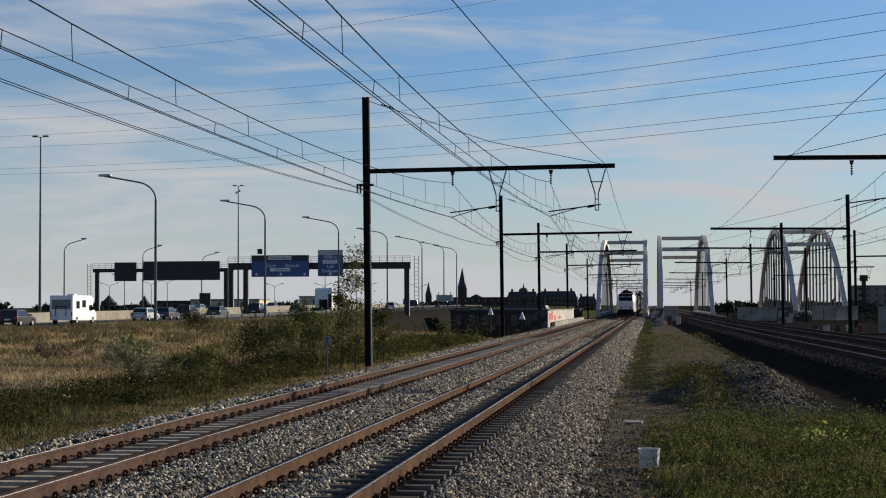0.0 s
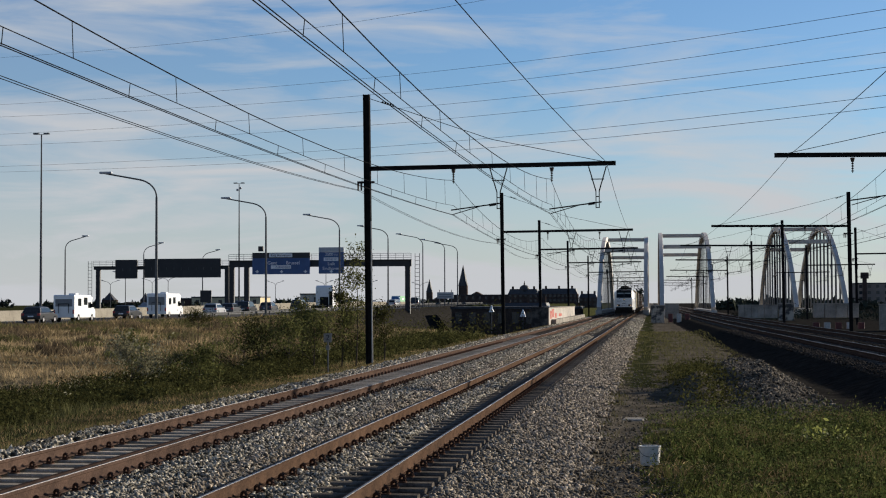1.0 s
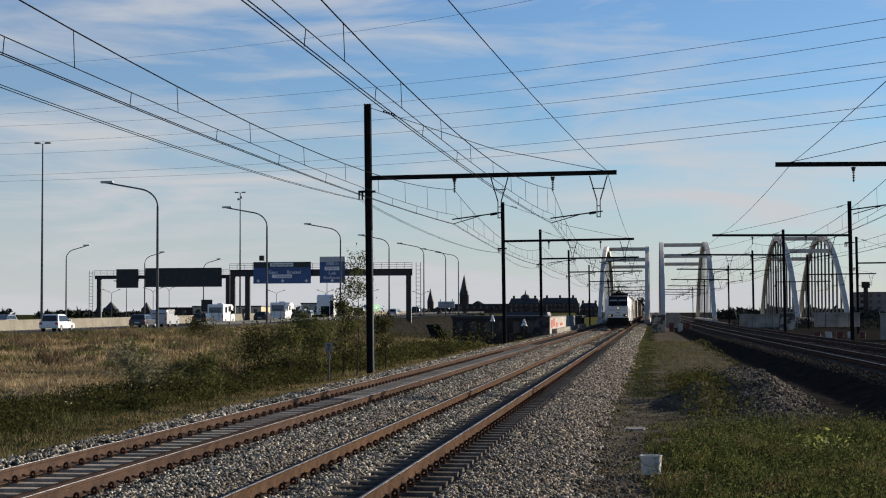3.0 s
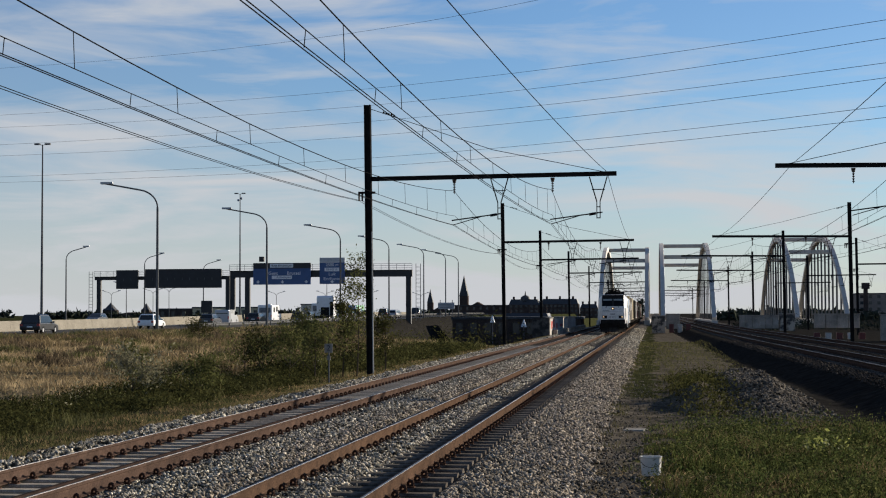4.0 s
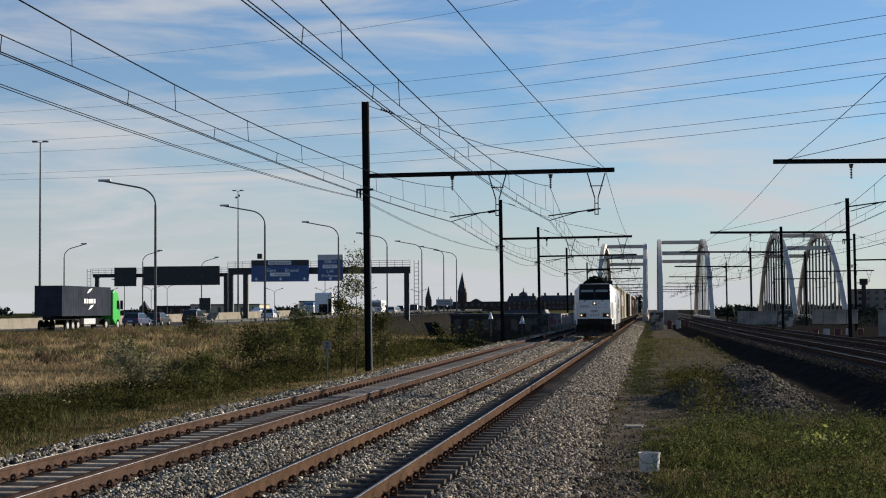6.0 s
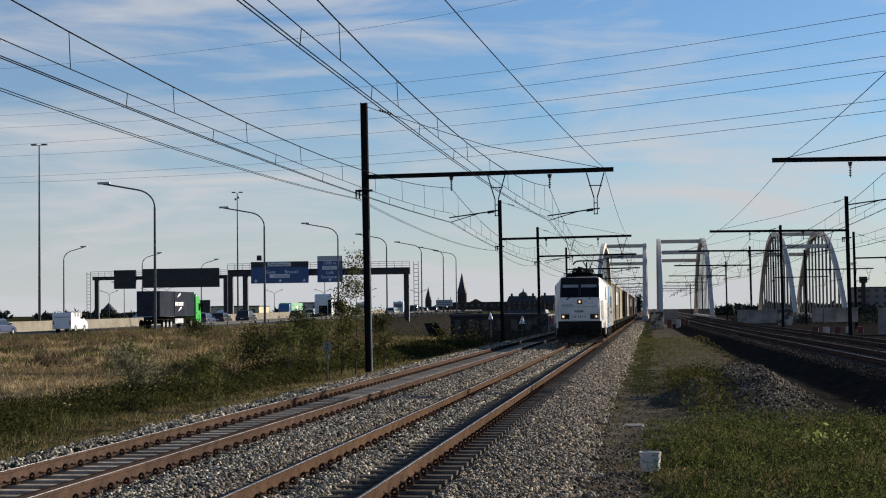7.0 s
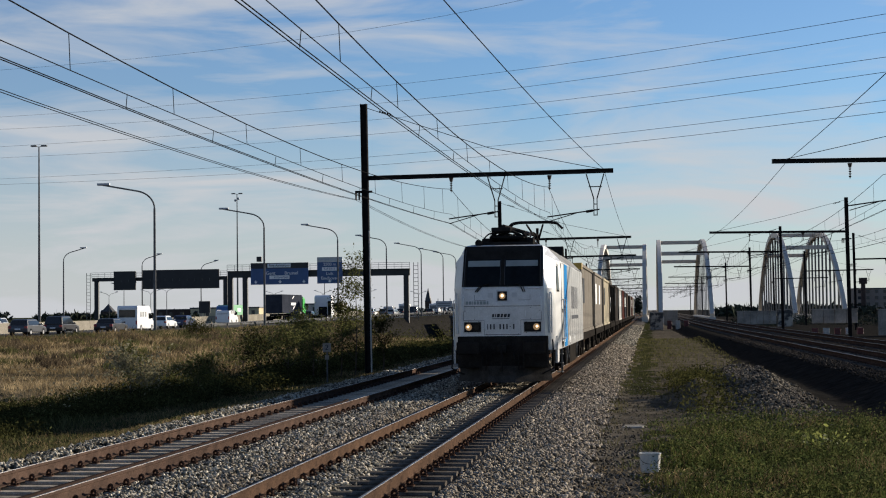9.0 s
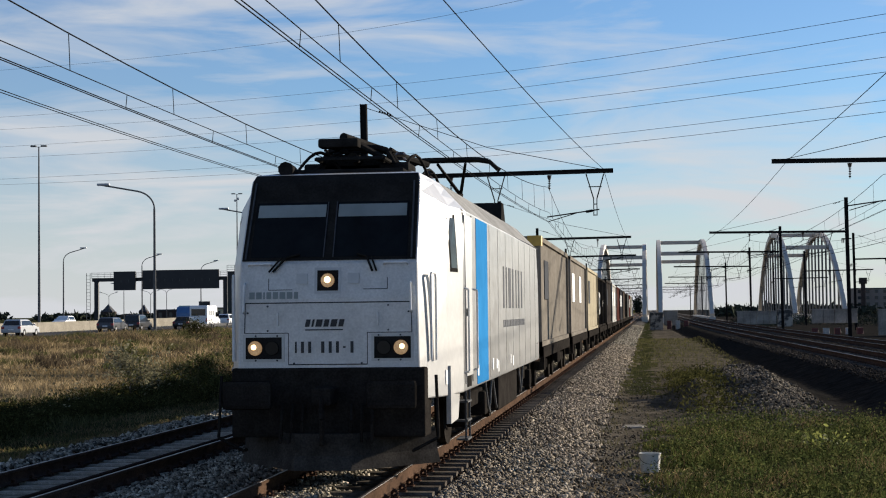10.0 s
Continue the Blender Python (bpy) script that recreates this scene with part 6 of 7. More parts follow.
# ---- near things on the verge ----
bucket = thing("bucket", "white plastic bucket standing on the gravel", "bucket", pose(-0.05, 25.4, lz(-0.05, 25.4) + 0.015))
bm = B()
rings = []
for z, r in ((0.0, 0.140), (0.02, 0.146), (0.275, 0.162), (0.285, 0.172), (0.297, 0.172), (0.297, 0.158), (0.26, 0.156), (0.05, 0.138)):
    rings.append([(r * math.cos(a), r * math.sin(a), z) for a in [2 * math.pi * k / 28 for k in range(28)]])
loft(bm, rings)
part("pail", bm, M_WHITE_PLASTIC, bucket, "white plastic pail", smooth=False)
bm = B()
tube(bm, [(0.155 * math.cos(a), -0.02 - 0.155 * math.sin(a) * 0.9, 0.24 - 0.10 * math.sin(a)) for a in [math.pi * k / 12 for k in range(13)]], 0.004, 5)
part("wire_handle", bm, M_WIRE, bucket)

plate_post = thing("marker_post", "grey post with a white number two plate", "marker post", pose(-11.55, 57.5, lz(-11.55, 57.5)))
bm = B()
rod(bm, (0, 0, -0.2), (0, 0, 1.15), 0.028, 0.028, 8)
part("post", bm, M_GALV, plate_post)
bm = B()
box(bm, -0.15, 0.15, -0.06, -0.045, 1.13, 1.45, 0.004)
part("plate", bm, M_CONC, plate_post, "pale square plate")
bm = B()
box(bm, -0.07, 0.07, -0.06, -0.03, 0.86, 1.02, 0.004)
part("lower_plate", bm, M_CONC, plate_post)
words("2", 0.28, M_BLACKBAR, plate_post, pose(0, -0.064, 1.29, 90, 0, 0), thick=0.002)

# pale cable conduit running up the front of the mast
conduit = thing("thin_pole", "thin pale cable conduit on the catenary mast", "pole", pose(-10.44, 60.45, -0.5))
bm = B()
rod(bm, (0, 0, -0.2), (-0.05, 0, 5.6), 0.03, 0.02, 8)
part("pole", bm, M_WALL, conduit)

slab = thing("concrete_slab", "broken pale concrete slab lying on the path", "slab", pose(-0.42, 35.5, lz(-0.42, 35.5)))
bm = B()
prism(bm, [(-0.25, -0.35), (0.2, -0.3), (0.3, 0.1), (0.15, 0.4), (-0.2, 0.3)], "z", -0.06, 0.025)
part("slab_body", bm, M_CONC, slab, bevel=0.02)


# ---- stones, grass and bushes ----
def tri_mesh(name, v, tris, mat, label, category, kind="stuff"):
    me = bpy.data.meshes.new(name)
    nv, nt = len(v), len(tris)
    me.vertices.add(nv)
    me.vertices.foreach_set("co", np.ascontiguousarray(v, dtype=np.float32).ravel())
    me.loops.add(nt * 3)
    me.loops.foreach_set("vertex_index", np.ascontiguousarray(tris, dtype=np.int32).ravel())
    me.polygons.add(nt)
    me.polygons.foreach_set("loop_start", np.arange(0, nt * 3, 3, dtype=np.int32))
    me.update(calc_edges=True)
    me.materials.append(mat)
    return tagged(new(name, me), label, category, "", kind)


OCTA_V = np.array([(1, 0, 0), (-1, 0, 0), (0, 1, 0), (0, -1, 0), (0, 0, 1), (0, 0, -1)], float)
OCTA_F = np.array([(0, 2, 4), (2, 1, 4), (1, 3, 4), (3, 0, 4), (2, 0, 5), (1, 2, 5), (3, 1, 5), (0, 3, 5)])


def turn_about(rng, n):
    q = rng.normal(0, 1, (n, 4))
    q /= np.linalg.norm(q, axis=1, keepdims=True)
    w, x, y, z = q.T
    return np.stack([np.stack([1 - 2 * (y * y + z * z), 2 * (x * y - w * z), 2 * (x * z + w * y)], -1),
                     np.stack([2 * (x * y + w * z), 1 - 2 * (x * x + z * z), 2 * (y * z - w * x)], -1),
                     np.stack([2 * (x * z - w * y), 2 * (y * z + w * x), 1 - 2 * (x * x + y * y)], -1)], 1)


def stones(name, rng, x, y, z, size, mat, label):
    n = len(x)
    s = size[:, None, None] * rng.uniform(0.62, 1.25, (n, 1, 3))
    base = OCTA_V[None] * s * rng.uniform(0.75, 1.2, (n, 6, 1))
    v = np.einsum("nij,nkj->nki", turn_about(rng, n), base) + np.stack([x, y, z], -1)[:, None, :]
    t = OCTA_F[None] + (np.arange(n) * 6)[:, None, None]
    return tri_mesh(name, v.reshape(-1, 3), t.reshape(-1, 3), mat, label, "ballast")


def spread(rng, n, x0, x1, y0, y1, power=1.0):
    """More points towards y0."""
    return rng.uniform(x0, x1, n), y0 + (y1 - y0) * rng.uniform(0, 1, n) ** power


def off_track(x, y, z):
    """Keep rails and most of the sleeper tops clear."""
    keep = np.ones(len(x), bool)
    for cx, ph in ((NEAR_X, 8.0), (LEFT_X, 12.3)):
        for s in (-0.754, 0.754):
            keep &= np.abs(x - cx - s) > 0.085
        on = (np.abs(x - cx) < 1.28) & (np.abs((y - ph + 0.31) % 0.62 - 0.31) < 0.14)
        near_rail = np.minimum(np.abs(x - cx - 0.754), np.abs(x - cx + 0.754)) < 0.34
        keep &= ~(on & (near_rail | (np.abs(x - cx) > 0.72)))
    # no stones on the strips coloured as rail and sleeper-gap shade
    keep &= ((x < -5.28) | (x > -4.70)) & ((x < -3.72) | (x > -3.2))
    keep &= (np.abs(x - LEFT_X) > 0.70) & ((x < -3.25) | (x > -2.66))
    return keep


def ballast():
    rng = np.random.default_rng(3)
    for name, mat, x0, x1, n, label in (("ballast_stones", M_STONE, -9.5, -3.2, 180000, "pale grey crushed ballast between the rails"), ("ballast_stones", M_STONE_BROWN, -3.2, -0.75, 62000, "brownish crushed ballast on the shoulder")):
        x, y = spread(rng, n, x0, x1, 12, 105, 1.75)
        if x1 < -1:
            edge = x > -9.22 + 0.16 * wave(x, y, 2.0) + rng.exponential(0.08, n)
            rusty = (np.abs(x + 5.35) < 0.45 + 0.25 * wave(x, y, 1.3)) & (rng.uniform(0, 1, n) < 0.75) | (np.abs(x - LEFT_X) < 0.7)
            xr, yr = x[edge & rusty], y[edge & rusty]
            x, y = x[edge & ~rusty], y[edge & ~rusty]
            kr = off_track(xr, yr, None)
            xr, yr = xr[kr], yr[kr]
            sr = rng.uniform(0.022, 0.046, len(xr)) * np.interp(yr, [12, 40, 105], [1.0, 1.2, 2.2])
            stones("ballast_stones", rng, xr, yr, land(xr, yr) + sr * 0.35 + 0.01 + rng.uniform(0, 0.02, len(xr)), sr, M_STONE_BROWN, "rust-stained ballast beside the near rail")
        if x1 > -1:
            edge = x < np.interp(y, [18, 32], [-0.75, -1.02]) + 0.2 * wave(x, y, 2.0) - rng.exponential(0.08, n)
            x, y = x[edge], y[edge]
        k = off_track(x, y, None)
        x, y = x[k], y[k]
        size = rng.uniform(0.022, 0.046, len(x)) * np.interp(y, [12, 40, 105], [1.0, 1.2, 2.2])
        inside = np.minimum(np.abs(x - NEAR_X), np.abs(x - LEFT_X)) < 0.66
        z = land(x, y) + size * 0.35 + np.where(inside, 0.045, 0.01) + rng.uniform(0, 0.02, len(x))
        stones(name, rng, x, y, z, size, mat, label)
    x, y = rng.uniform(-9.2, -1.1, 42000), 100 + 130 * rng.uniform(0, 1, 42000) ** 1.3
    k = off_track(x, y, None)
    x, y = x[k], y[k]
    size = rng.uniform(0.05, 0.085, len(x)) * np.interp(y, [100, 230], [1.0, 2.0])
    stones("ballast_stones", rng, x, y, land(x, y) + 0.01, size, M_STONE, "grey ballast of the tracks further off")
    # loose heap and stray stones on the verge
    x, y = spread(rng, 32000, 1.4, 4.4, 34, 72, 1.0)
    g = np.exp(-(((x - 2.9) / 0.95) ** 2 + ((y - 50) / 10.0) ** 2))
    k = rng.uniform(0, 1, len(x)) < g * 1.4
    x, y = x[k], y[k]
    size = rng.uniform(0.03, 0.06, len(x))
    stones("heap_stones", rng, x, y, land(x, y) + size * 0.3, size, M_STONE_HEAP, "loose heap of grey ballast stones")
    x, y = spread(rng, 16000, -1.0, 0.9, 16, 60, 1.6)
    k = rng.uniform(0, 1, len(x)) < np.clip(1.0 - (x + 1.0) / 1.5, 0.06, 1) * np.interp(y, [24, 34], [1.0, 0.22])
    x, y = x[k], y[k]
    k = np.hypot(x + 0.05, y - 25.4) > 0.22
    x, y = x[k], y[k]
    size = rng.uniform(0.015, 0.035, len(x))
    stones("stray_stones", rng, x, y, land(x, y) + size * 0.3, size, M_STONE_HEAP, "stray stones on the worn path")
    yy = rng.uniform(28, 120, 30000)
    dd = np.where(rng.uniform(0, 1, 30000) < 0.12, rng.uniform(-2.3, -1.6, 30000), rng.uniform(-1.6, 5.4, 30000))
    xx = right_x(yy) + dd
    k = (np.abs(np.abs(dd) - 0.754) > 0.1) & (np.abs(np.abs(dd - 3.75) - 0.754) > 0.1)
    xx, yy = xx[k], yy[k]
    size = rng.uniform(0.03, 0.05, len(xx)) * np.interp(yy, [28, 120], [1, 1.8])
    stones("bank_stones", rng, xx, yy, land(xx, yy) + 0.02, size, M_STONE_DARK, "dark ballast of the raised tracks")


def blades(name, rng, x, y, height, width, mat, label, lean=0.45, z_off=0.0):
    n = len(x)
    z = land(x, y) + z_off
    a = rng.uniform(0, 2 * np.pi, n)
    b = rng.uniform(0, 2 * np.pi, n)
    l = height * lean * rng.uniform(0.2, 1.0, n)
    px, py = np.cos(a) * width / 2, np.sin(a) * width / 2
    mid = 0.55
    base = np.stack([x, y, z - 0.02], -1)
    side = np.stack([px, py, 0 * px], -1)
    bend = np.stack([np.cos(b) * l, np.sin(b) * l, 0 * l], -1)
    up = np.stack([0 * height, 0 * height, height], -1)
    v = np.stack([base - side, base + side, base + bend * 0.3 + up * mid - side * 0.8, base + bend * 0.3 + up * mid + side * 0.8, base + bend + up * 0.96], 1)
    t = np.array([(0, 1, 3), (0, 3, 2), (2, 3, 4)])[None] + (np.arange(n) * 5)[:, None, None]
    return tri_mesh(name, v.reshape(-1, 3), t.reshape(-1, 3), mat, label, "grass")


def leaves(name, rng, c, size, mat, label, category="bushes", flat=0.0, kind="stuff"):
    """One small pointed leaf at every place in c."""
    n = len(c)
    r = turn_about(rng, n)
    q = np.array([(-1, 0, 0), (0, -0.45, 0.06), (1, 0, 0), (0, 0.45, 0.06)], float)[None] * size[:, None, None]
    v = np.einsum("nij,nkj->nki", r, q) + c[:, None, :]
    t = np.array([(0, 1, 2), (0, 2, 3)])[None] + (np.arange(n) * 4)[:, None, None]
    return tri_mesh(name, v.reshape(-1, 3), t.reshape(-1, 3), mat, label, category, kind)


def patchy(x, y, s):
    return wave(x, y, s) + 0.6 * wave(y + 3.1, x * 1.3, s * 2.3)


def meadow():
    rng = np.random.default_rng(11)
    # dry bank towards the motorway
    n = 210000
    y = 26 + 190 * rng.uniform(0, 1, n) ** 1.5
    x = -11 - 29.5 * rng.uniform(0, 1, n) ** 0.9
    vis = x > -0.36 * y - 6
    edge = -15.7 + 0.9 * wave(0 * y, y, 0.35)
    dry = vis & (x < edge + rng.normal(0, 0.7, n)) & (rng.uniform(0, 1, n) < np.interp(y, [0, 85, 130, 220], [1, 0.95, 0.5, 0.25]))
    h = rng.uniform(0.08, 0.32, n) * (1 + 0.55 * patchy(x, y, 0.3)) * np.where(rng.uniform(0, 1, n) < 0.04, 2.0, 1.0)
    h = np.clip(h, 0.05, 1.0)
    w = np.interp(y, [25, 60, 200], [0.016, 0.03, 0.09])
    tone = 1.3 * patchy(x, y * 0.5, 0.22) + np.interp(y, [35, 60, 95, 140], [1.05, 1.0, 0.45, 0.0]) + rng.normal(0, 0.35, n)
    k = dry & (tone > 0.85)
    blades("dry_grass", rng, x[k], y[k], h[k] * 0.8, w[k], M_STRAW_PALE, "pale bleached straw patches on the bank", 1.2)
    k = dry & (tone > -0.25) & (tone <= 0.85)
    blades("dry_grass", rng, x[k], y[k], h[k], w[k], M_STRAW, "tall dry straw-coloured grass on the bank", 1.1)
    k = dry & (tone <= -0.25) & (tone > -0.75)
    blades("dry_grass", rng, x[k], y[k], h[k] * 1.15, w[k], M_WEED, "brownish seed heads among the dry grass", 0.9)
    k = (vis & ~dry & (x < -12.6)) | (dry & (tone <= -0.75))
    blades("bank_grass", rng, x[k], y[k], h[k] * 0.9, w[k], M_GRASS_DULL, "dull green grass on the bank", 0.9)
    # brown and olive weed tufts standing out of the straw
    for mat, m, label, seed_y in ((M_WEED, 170, "brown weed tufts on the bank", 1.2), (M_GRASS_DULL, 110, "olive weed tufts on the bank", 1.0), (M_LEAF_LIGHT, 45, "leafy green tufts on the bank", 0.8)):
        ty = 58 + 90 * rng.uniform(0, 1, m) ** seed_y
        tx = -16.5 - rng.uniform(0, 1, m) * np.clip(0.36 * ty - 8, 3, 24)
        per = 110
        r = np.repeat(rng.uniform(0.25, 0.9, m), per)
        x = np.repeat(tx, per) + rng.normal(0, 0.55, m * per) * r
        y = np.repeat(ty, per) + rng.normal(0, 0.8, m * per) * r
        hh = np.repeat(rng.uniform(0.25, 0.62, m), per) * rng.uniform(0.4, 1.0, m * per)
        blades("weed_tufts", rng, x, y, hh, np.interp(y, [25, 60, 200], [0.018, 0.034, 0.085]), mat, label, 0.7)
    # strip beside the ballast
    n = 80000
    y = 16 + 150 * rng.uniform(0, 1, n) ** 1.7
    x = rng.uniform(-13.0, -9.15, n)
    dry = rng.uniform(0, 1, n) < 0.5 + 0.4 * patchy(x, y, 0.8)
    sw, sh = np.interp(y, [16, 60, 166], [0.012, 0.026, 0.06]), rng.uniform(0.03, 0.12, n)
    blades("strip_grass", rng, x[dry], y[dry], sh[dry], sw[dry], M_STRAW, "short dry grass beside the ballast", 0.9)
    blades("strip_grass", rng, x[~dry], y[~dry], sh[~dry], sw[~dry], M_GRASS_DULL, "short worn grass beside the ballast", 0.8)
    # verge near the camera
    n = 210000
    y = 15.5 + 22 * rng.uniform(0, 1, n) ** 1.25
    x = rng.uniform(-1.3, 5.2, n)
    dens = np.clip((x + 0.15 + 0.5 * patchy(x, y, 0.9)) / 1.1, 0.0, 1.0) * np.interp(y, [15, 31, 37], [1, 1, 0.15]) * np.clip(0.30 + 1.1 * patchy(x, y, 1.5), 0.03, 1)
    k = (rng.uniform(0, 1, n) < dens) & (x - right_x(y) < -3.1) & (np.hypot(x + 0.05, y - 25.4) > 0.4)
    x, y = x[k], y[k]
    tone = patchy(x, y, 1.1) + rng.normal(0, 0.5, len(x))
    h = np.clip(rng.uniform(0.04, 0.22, len(x)) * (0.9 + 1.0 * patchy(x, y, 1.9)), 0.03, 0.45)
    g = tone > -0.55
    blades("verge_grass", rng, x[g], y[g], h[g], rng.uniform(0.006, 0.013, g.sum()), M_GRASS, "green grass on the trackside verge", 0.8)
    blades("verge_straw", rng, x[~g], y[~g], h[~g] * 1.1, rng.uniform(0.005, 0.010, (~g).sum()), M_STRAW, "dry stalks in the verge grass", 0.9)
    c = []
    for k in range(620):
        x, y = rng.uniform(0.0, 4.9), 17 + 19 * rng.uniform() ** 1.2
        if x - float(right_x(y)) > -3.3:
            continue
        m = int(rng.integers(25, 80))
        r = rng.uniform(0.08, 0.26)
        p = rng.normal(0, 1, (m, 3)) * (r, r, r * 0.55) + (x, y, float(land(x, y)) + r * 0.5)
        c.append(p)
    for k in range(150):
        x, y = rng.uniform(0.5, 5.0), 19 + 17 * rng.uniform() ** 0.8
        if x - float(right_x(y)) > -3.2:
            continue
        r, h = rng.uniform(0.12, 0.3), rng.uniform(0.2, 0.42)
        p = rng.normal(0, 1, (110, 3)) * (r, r, h * 0.33) + (x, y, float(land(x, y)) + h * 0.5)
        c.append(p)
    c = np.concatenate(c)
    c = c[c[:, 2] > land(c[:, 0], c[:, 1]) + 0.01]
    c = c[np.hypot(c[:, 0] + 0.05, c[:, 1] - 25.4) > 0.55]
    lite = rng.uniform(0, 1, len(c)) < 0.25 + 0.3 * patchy(c[:, 0], c[:, 1], 1.4)
    leaves("verge_weeds", rng, c[~lite], rng.uniform(0.012, 0.032, (~lite).sum()), M_VERGE, "dark broad-leaved weeds in the verge", "weeds")
    leaves("verge_weeds", rng, c[lite], rng.uniform(0.014, 0.036, lite.sum()), M_LEAF_LIGHT, "pale green weeds in the verge", "weeds")
    c = rng.normal(0, 1, (150, 3)) * (0.22, 0.3, 0.11) + (2.85, 28.6, float(land(2.85, 28.6)) + 0.22)
    leaves("pale_plant", rng, c, rng.uniform(0.03, 0.06, 150), M_PALE_LEAF, "yellow-green broad-leaved plant in the verge", "weeds")
    c = []
    for k in range(70):
        x, y = rng.normal(1.35, 0.45), rng.uniform(38, 62)
        r = rng.uniform(0.12, 0.34)
        c.append(rng.normal(0, 1, (90, 3)) * (r, r * 1.5, r * 0.6) + (x, y, float(land(x, y)) + r * 0.4))
    c = np.concatenate(c)
    c = c[c[:, 2] > land(c[:, 0], c[:, 1])]
    leaves("heap_weeds", rng, c, rng.uniform(0.03, 0.06, len(c)), M_LEAF, "dark weeds on the shaded flank of the heap", "weeds")
    # edges of the worn path and the grass towards the bridge
    n = 36000
    y = 30 + 110 * rng.uniform(0, 1, n) ** 1.4
    s = rng.uniform(0, 1, n)
    x = np.where(s < 0.3, rng.normal(-0.95, 0.16, n), np.where(s < 0.6, rng.normal(0.75, 0.5, n), rng.uniform(-0.95, 4.2, n)))
    dens = np.where(s < 0.3, np.clip(0.1 + 0.35 * patchy(x * 0, y, 0.8), 0, 0.4), np.where(s < 0.6, np.clip(0.15 + 0.5 * patchy(x, y, 0.7), 0, 0.7), np.interp(y, [30, 60, 90], [0.0, 0.06, 0.8])))
    k = (rng.uniform(0, 1, n) < dens) & (x - right_x(y) < -2.9)
    blades("path_grass", rng, x[k], y[k], rng.uniform(0.04, 0.16, k.sum()), np.interp(y[k], [30, 140], [0.012, 0.045]), M_GRASS_YELLOW, "yellowish grass along the worn path", 0.6)
    # scattered dead stalks
    n = 1100
    x, y = rng.uniform(-1.0, 1.8, n), rng.uniform(16, 26, n)
    blades("dead_stalks", rng, x, y, rng.uniform(0.03, 0.07, n), rng.uniform(0.012, 0.02, n), M_STRAW_PALE, "pale dead stalks lying on the verge", 5.0, 0.03)


def bramble():
    """Low dark bramble band, with taller shoots, along the foot of the bank."""
    rng = np.random.default_rng(21)
    pts = []
    for k in range(520):
        y = 22 + 95 * rng.uniform() ** 1.35
        mid = float(np.interp(y, [22, 40, 60], [-14.9, -14.3, -13.8])) - 0.6 * float(wave(0.0, y, 0.35))
        x = mid + rng.normal(0, 1.0)
        if x > float(np.interp(y, [22, 40, 60], [-13.5, -13.0, -12.2])) or x < float(np.interp(y, [40, 52, 60], [-16.0, -16.4, -17.8])):
            continue
        h = rng.uniform(0.3, 0.75) * float(np.interp(y, [20, 44, 60, 117], [0.45, 0.6, 1.0, 0.6]))
        w = rng.uniform(0.5, 1.1)
        n = int(560 * np.interp(y, [20, 60, 117], [1.0, 0.6, 0.25]))
        d = rng.normal(0, 1, (n, 3))
        d /= np.linalg.norm(d, axis=1, keepdims=True)
        d *= rng.uniform(0.6, 1.05, (n, 1))
        p = d * (w, w, h * 0.8) + (x, y, float(land(x, y)) + 0.28 * h)
        pts.append(p)
    c = np.concatenate(pts)
    c = c[c[:, 2] > land(c[:, 0], c[:, 1])]
    size = rng.uniform(0.024, 0.046, len(c)) * np.interp(c[:, 1], [20, 50, 117], [0.9, 1.2, 2.4])
    # a random tenth of the leaves gets sunlight as a lighter colour
    pale = rng.uniform(0, 1, len(c)) < 0.10
    leaves("bramble", rng, c[~pale], size[~pale], M_LEAF, "low dark green bramble along the bank foot")
    leaves("bramble", rng, c[pale], size[pale], M_LEAF_LIGHT, "bramble leaves coloured lighter as if in the sun")
    st, tops = [], []
    for k in range(46):
        x, y = -15.4 + rng.normal(0, 0.9), 46 + rng.normal(0, 3.2)
        if k > 24:
            x, y = rng.uniform(-17, -12.5), rng.uniform(30, 75)
        z, h = float(land(x, y)), rng.uniform(0.7, 1.25)
        for j in range(10):
            t = rng.uniform(0.35, 1.0)
            tops.append((x + rng.normal(0, 0.09), y + rng.normal(0, 0.09), z + h * t))
    tops = np.array(tops)
    leaves("weed_heads", rng, tops, rng.uniform(0.03, 0.055, len(tops)), M_SEED, "pale seed heads on tall weeds", "weeds")


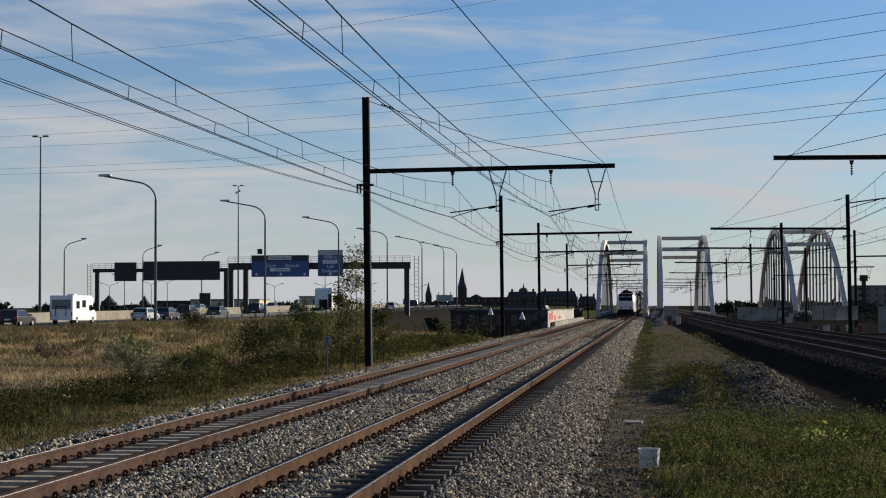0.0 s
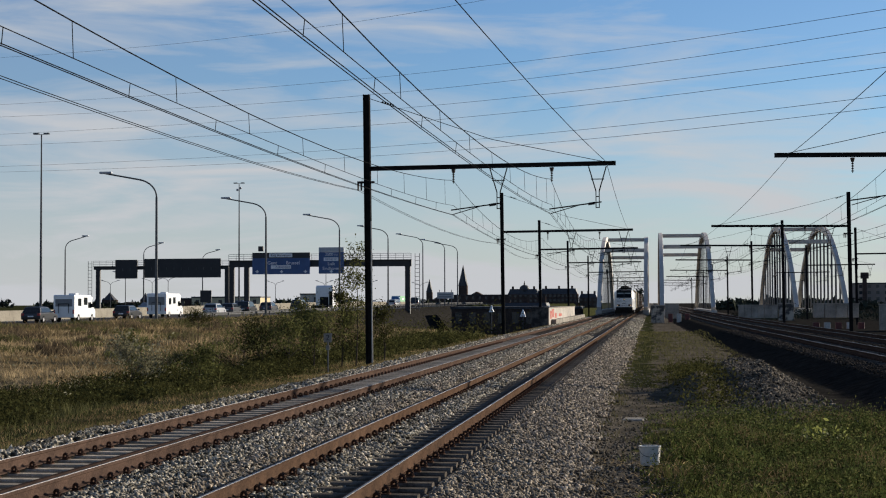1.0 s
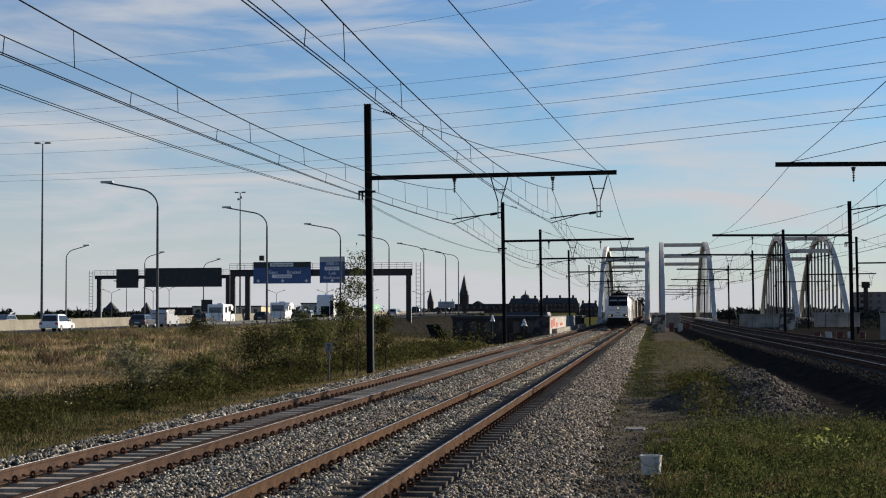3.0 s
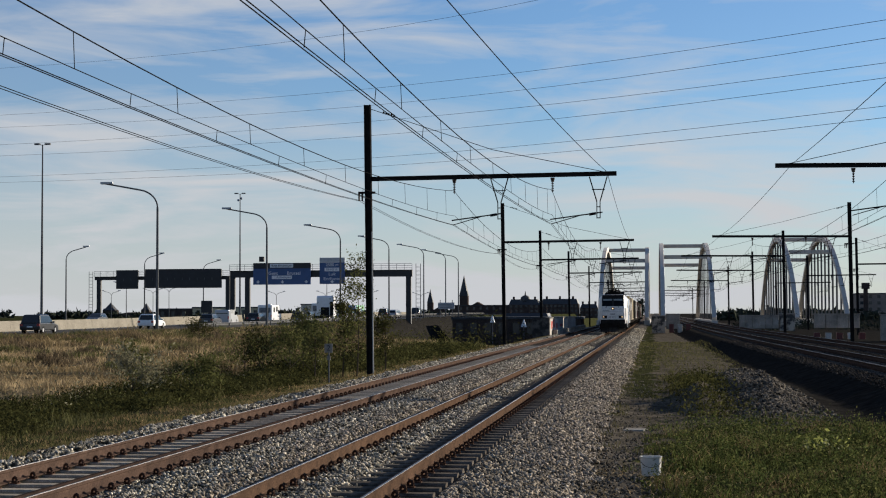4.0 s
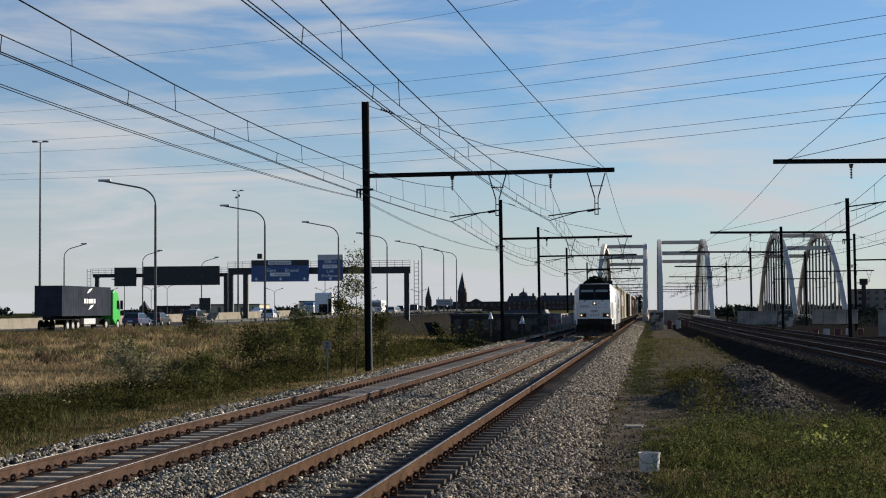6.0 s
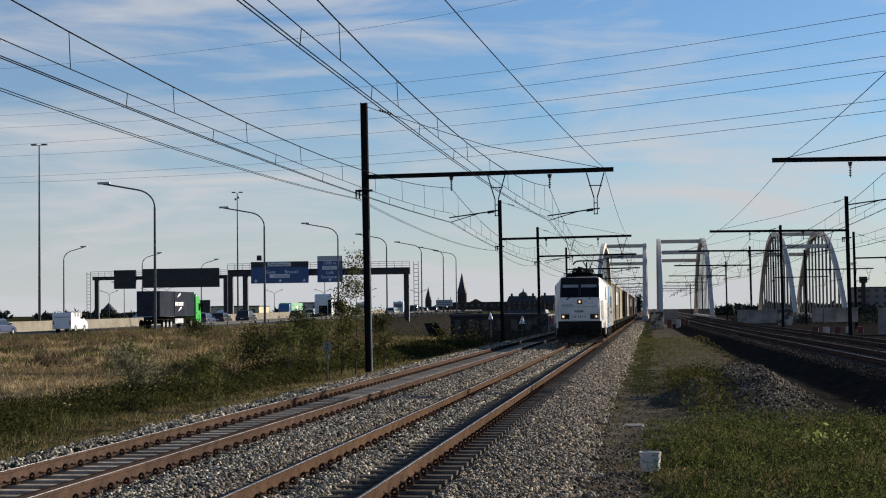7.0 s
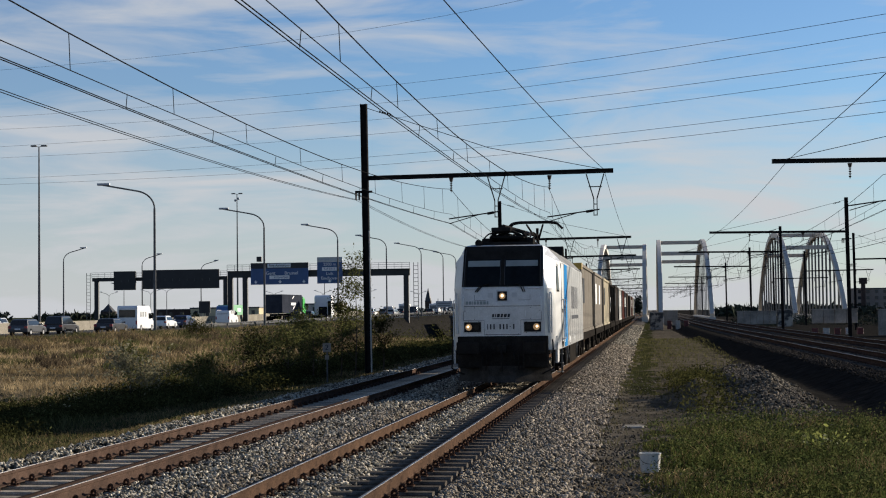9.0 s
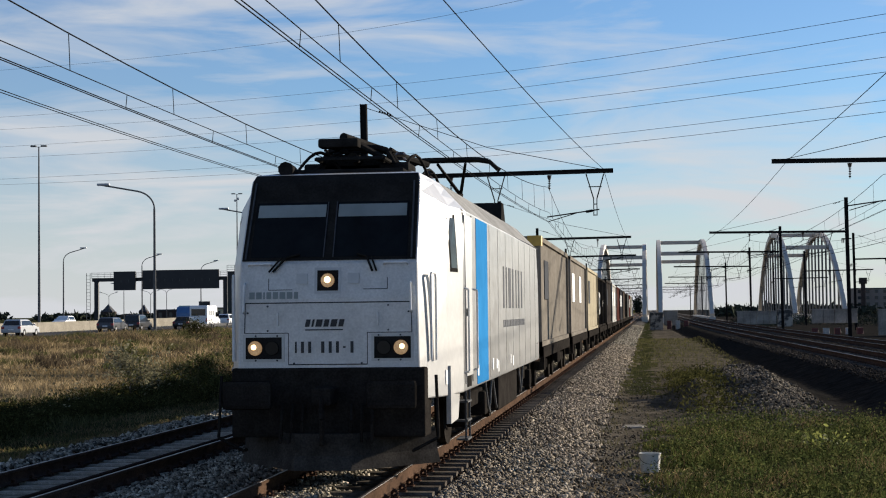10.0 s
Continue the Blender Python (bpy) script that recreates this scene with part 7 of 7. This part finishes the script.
def shrub(name, x, y, h, w, n, label, seed, mat=None, trunk_r=0.035, sparse=0.5):
    """A young tree or shrub: tapered stem, limbs, and leaves in clumps round the limbs' ends."""
    rng = np.random.default_rng(seed)
    z = float(land(x, y))
    th = thing(name, label, "tree" if h > 3 else "shrub", pose(x, y, z))
    bm = B()
    p, prev = Vector((0, 0, -0.15)), None
    stem = [Vector((0.06 * h * 0.3 * math.sin(3 * t), 0.03 * h * math.cos(2.2 * t) - 0.03 * h, h * 0.95 * t)) for t in np.linspace(0, 1, 8)]
    for k in range(7):
        rod(bm, stem[k], stem[k + 1], trunk_r * (1 - k / 7.5), trunk_r * (1 - (k + 1) / 7.5), 7)
    ends = []
    for k in range(int(9 + h * 3.5)):
        t = rng.uniform(0.12, 0.97)
        a = rng.uniform(0, 2 * math.pi)
        o = stem[0].lerp(stem[-1], t)
        reach = w * (1.05 - 0.75 * t) * rng.uniform(0.45, 1.0)
        e = o + Vector((math.cos(a) * reach, math.sin(a) * reach, reach * rng.uniform(0.5, 1.3)))
        rod(bm, o, e, trunk_r * 0.4 * (1 - 0.6 * t), 0.004, 5)
        ends += [o.lerp(e, 0.55), o.lerp(e, 0.8), e]
    part("trunk", bm, M_BARK, th, "thin grey-brown stem with limbs")
    ends = np.array([tuple(e) for e in ends])
    c = ends[rng.integers(0, len(ends), n)] + rng.normal(0, 1, (n, 3)) * (0.12 * w + 0.05, 0.12 * w + 0.05, 0.10 * w + 0.06)
    ob = leaves("crown", rng, c, rng.uniform(0.035, 0.065, n), mat or M_LEAF, "loose crown of small leaves", "", kind="")
    ob.parent = th
    return th


def street_scrub():
    """Dark scrub on the slope down to the street."""
    rng = np.random.default_rng(44)
    pts = []
    for k in range(150):
        x, y = rng.uniform(-26, -10.6), rng.uniform(127, 160)
        if x > -11.6 and y > 147:
            continue
        r = rng.uniform(0.5, 1.1)
        top = rng.uniform(-2.2, -0.6) if k % 4 else rng.uniform(-0.6, 0.1)
        pts.append(rng.normal(0, 1, (170, 3)) * (r * 0.5, r * 0.5, 1.0) + (x, y, top - 1.4))
    c = np.concatenate(pts)
    pts = []
    for k in range(130):
        x, y = rng.uniform(14, 62), rng.uniform(215, 300)
        r = rng.uniform(0.6, 1.6)
        pts.append(rng.normal(0, 1, (130, 3)) * (r, r * 0.6, 0.55) + (x, y, rng.uniform(-0.5, 0.35)))
    c2 = np.concatenate(pts)
    leaves("trackside_scrub", rng, c2, rng.uniform(0.10, 0.2, len(c2)), M_FAR, "dark scrub behind the raised tracks")
    leaves("street_scrub", rng, c, rng.uniform(0.08, 0.16, len(c)), M_LEAF, "dark scrub on the slope below the railway")


ballast()
meadow()
street_scrub()
bramble()
shrub("young_tree", -11.45, 62.5, 4.9, 0.95, 2600, "slender young tree with sparse leaves beside the mast", 31, M_LEAF_LIGHT)
shrub("young_tree", -12.2, 63.5, 3.3, 0.9, 1900, "young leafy tree at the foot of the mast", 32)
shrub("shrub", -10.75, 65.0, 2.6, 0.8, 1500, "leafy shrub behind the mast", 33)
shrub("shrub", -12.7, 60.5, 2.1, 1.15, 1700, "broad leafy shrub on the bank foot", 34, M_LEAF_LIGHT)
shrub("shrub", -13.6, 62.5, 2.4, 1.2, 2400, "leafy shrub on the bank", 35, M_LEAF_LIGHT)
shrub("shrub", -13.0, 57.5, 1.7, 1.25, 1500, "olive leafy shrub in the bramble band", 41, M_LEAF_LIGHT)
shrub("shrub", -14.6, 60.0, 1.5, 1.3, 1400, "broad olive shrub on the bank foot", 42)
shrub("shrub", -15.8, 62.0, 1.3, 1.2, 1200, "low olive shrub on the bank", 43, M_LEAF_LIGHT)
shrub("shrub", -14.6, 44.5, 1.25, 1.0, 1300, "pale-leaved shrub in the bramble band", 45, M_SEED, 0.02)
shrub("shrub", -13.2, 46.5, 1.0, 0.9, 1100, "leafy shrub in the bramble band", 46, M_LEAF_LIGHT, 0.02)
shrub("shrub", -25.6, 90.0, 1.15, 1.3, 1300, "dark shrub at the top of the bank", 36)
shrub("shrub", -34.0, 146.0, 1.7, 1.4, 900, "dark shrub at the motorway edge", 38)
shrub("shrub", -15.2, 46.5, 1.35, 0.8, 700, "pale-leaved shrub in the bramble band", 39, M_LEAF_LIGHT, 0.02)


def motions():
    walk(locomotive, train_rows(0.0))
    for k, w in enumerate(wagons):
        walk(w, train_rows(LEN + 3.2 + 14.9 * k))
    for th, lane, y_ref, t_ref, speed in TRAFFIC:
        rows = []
        for k in range(11):
            y = y_ref + speed * (k - t_ref)
            rows.append((float(k), pose(lane, y, 0.32 + float(rise(y)), 0, 0, 0 if speed > 0 else 179.9)))
        walk(th, rows)


motions()
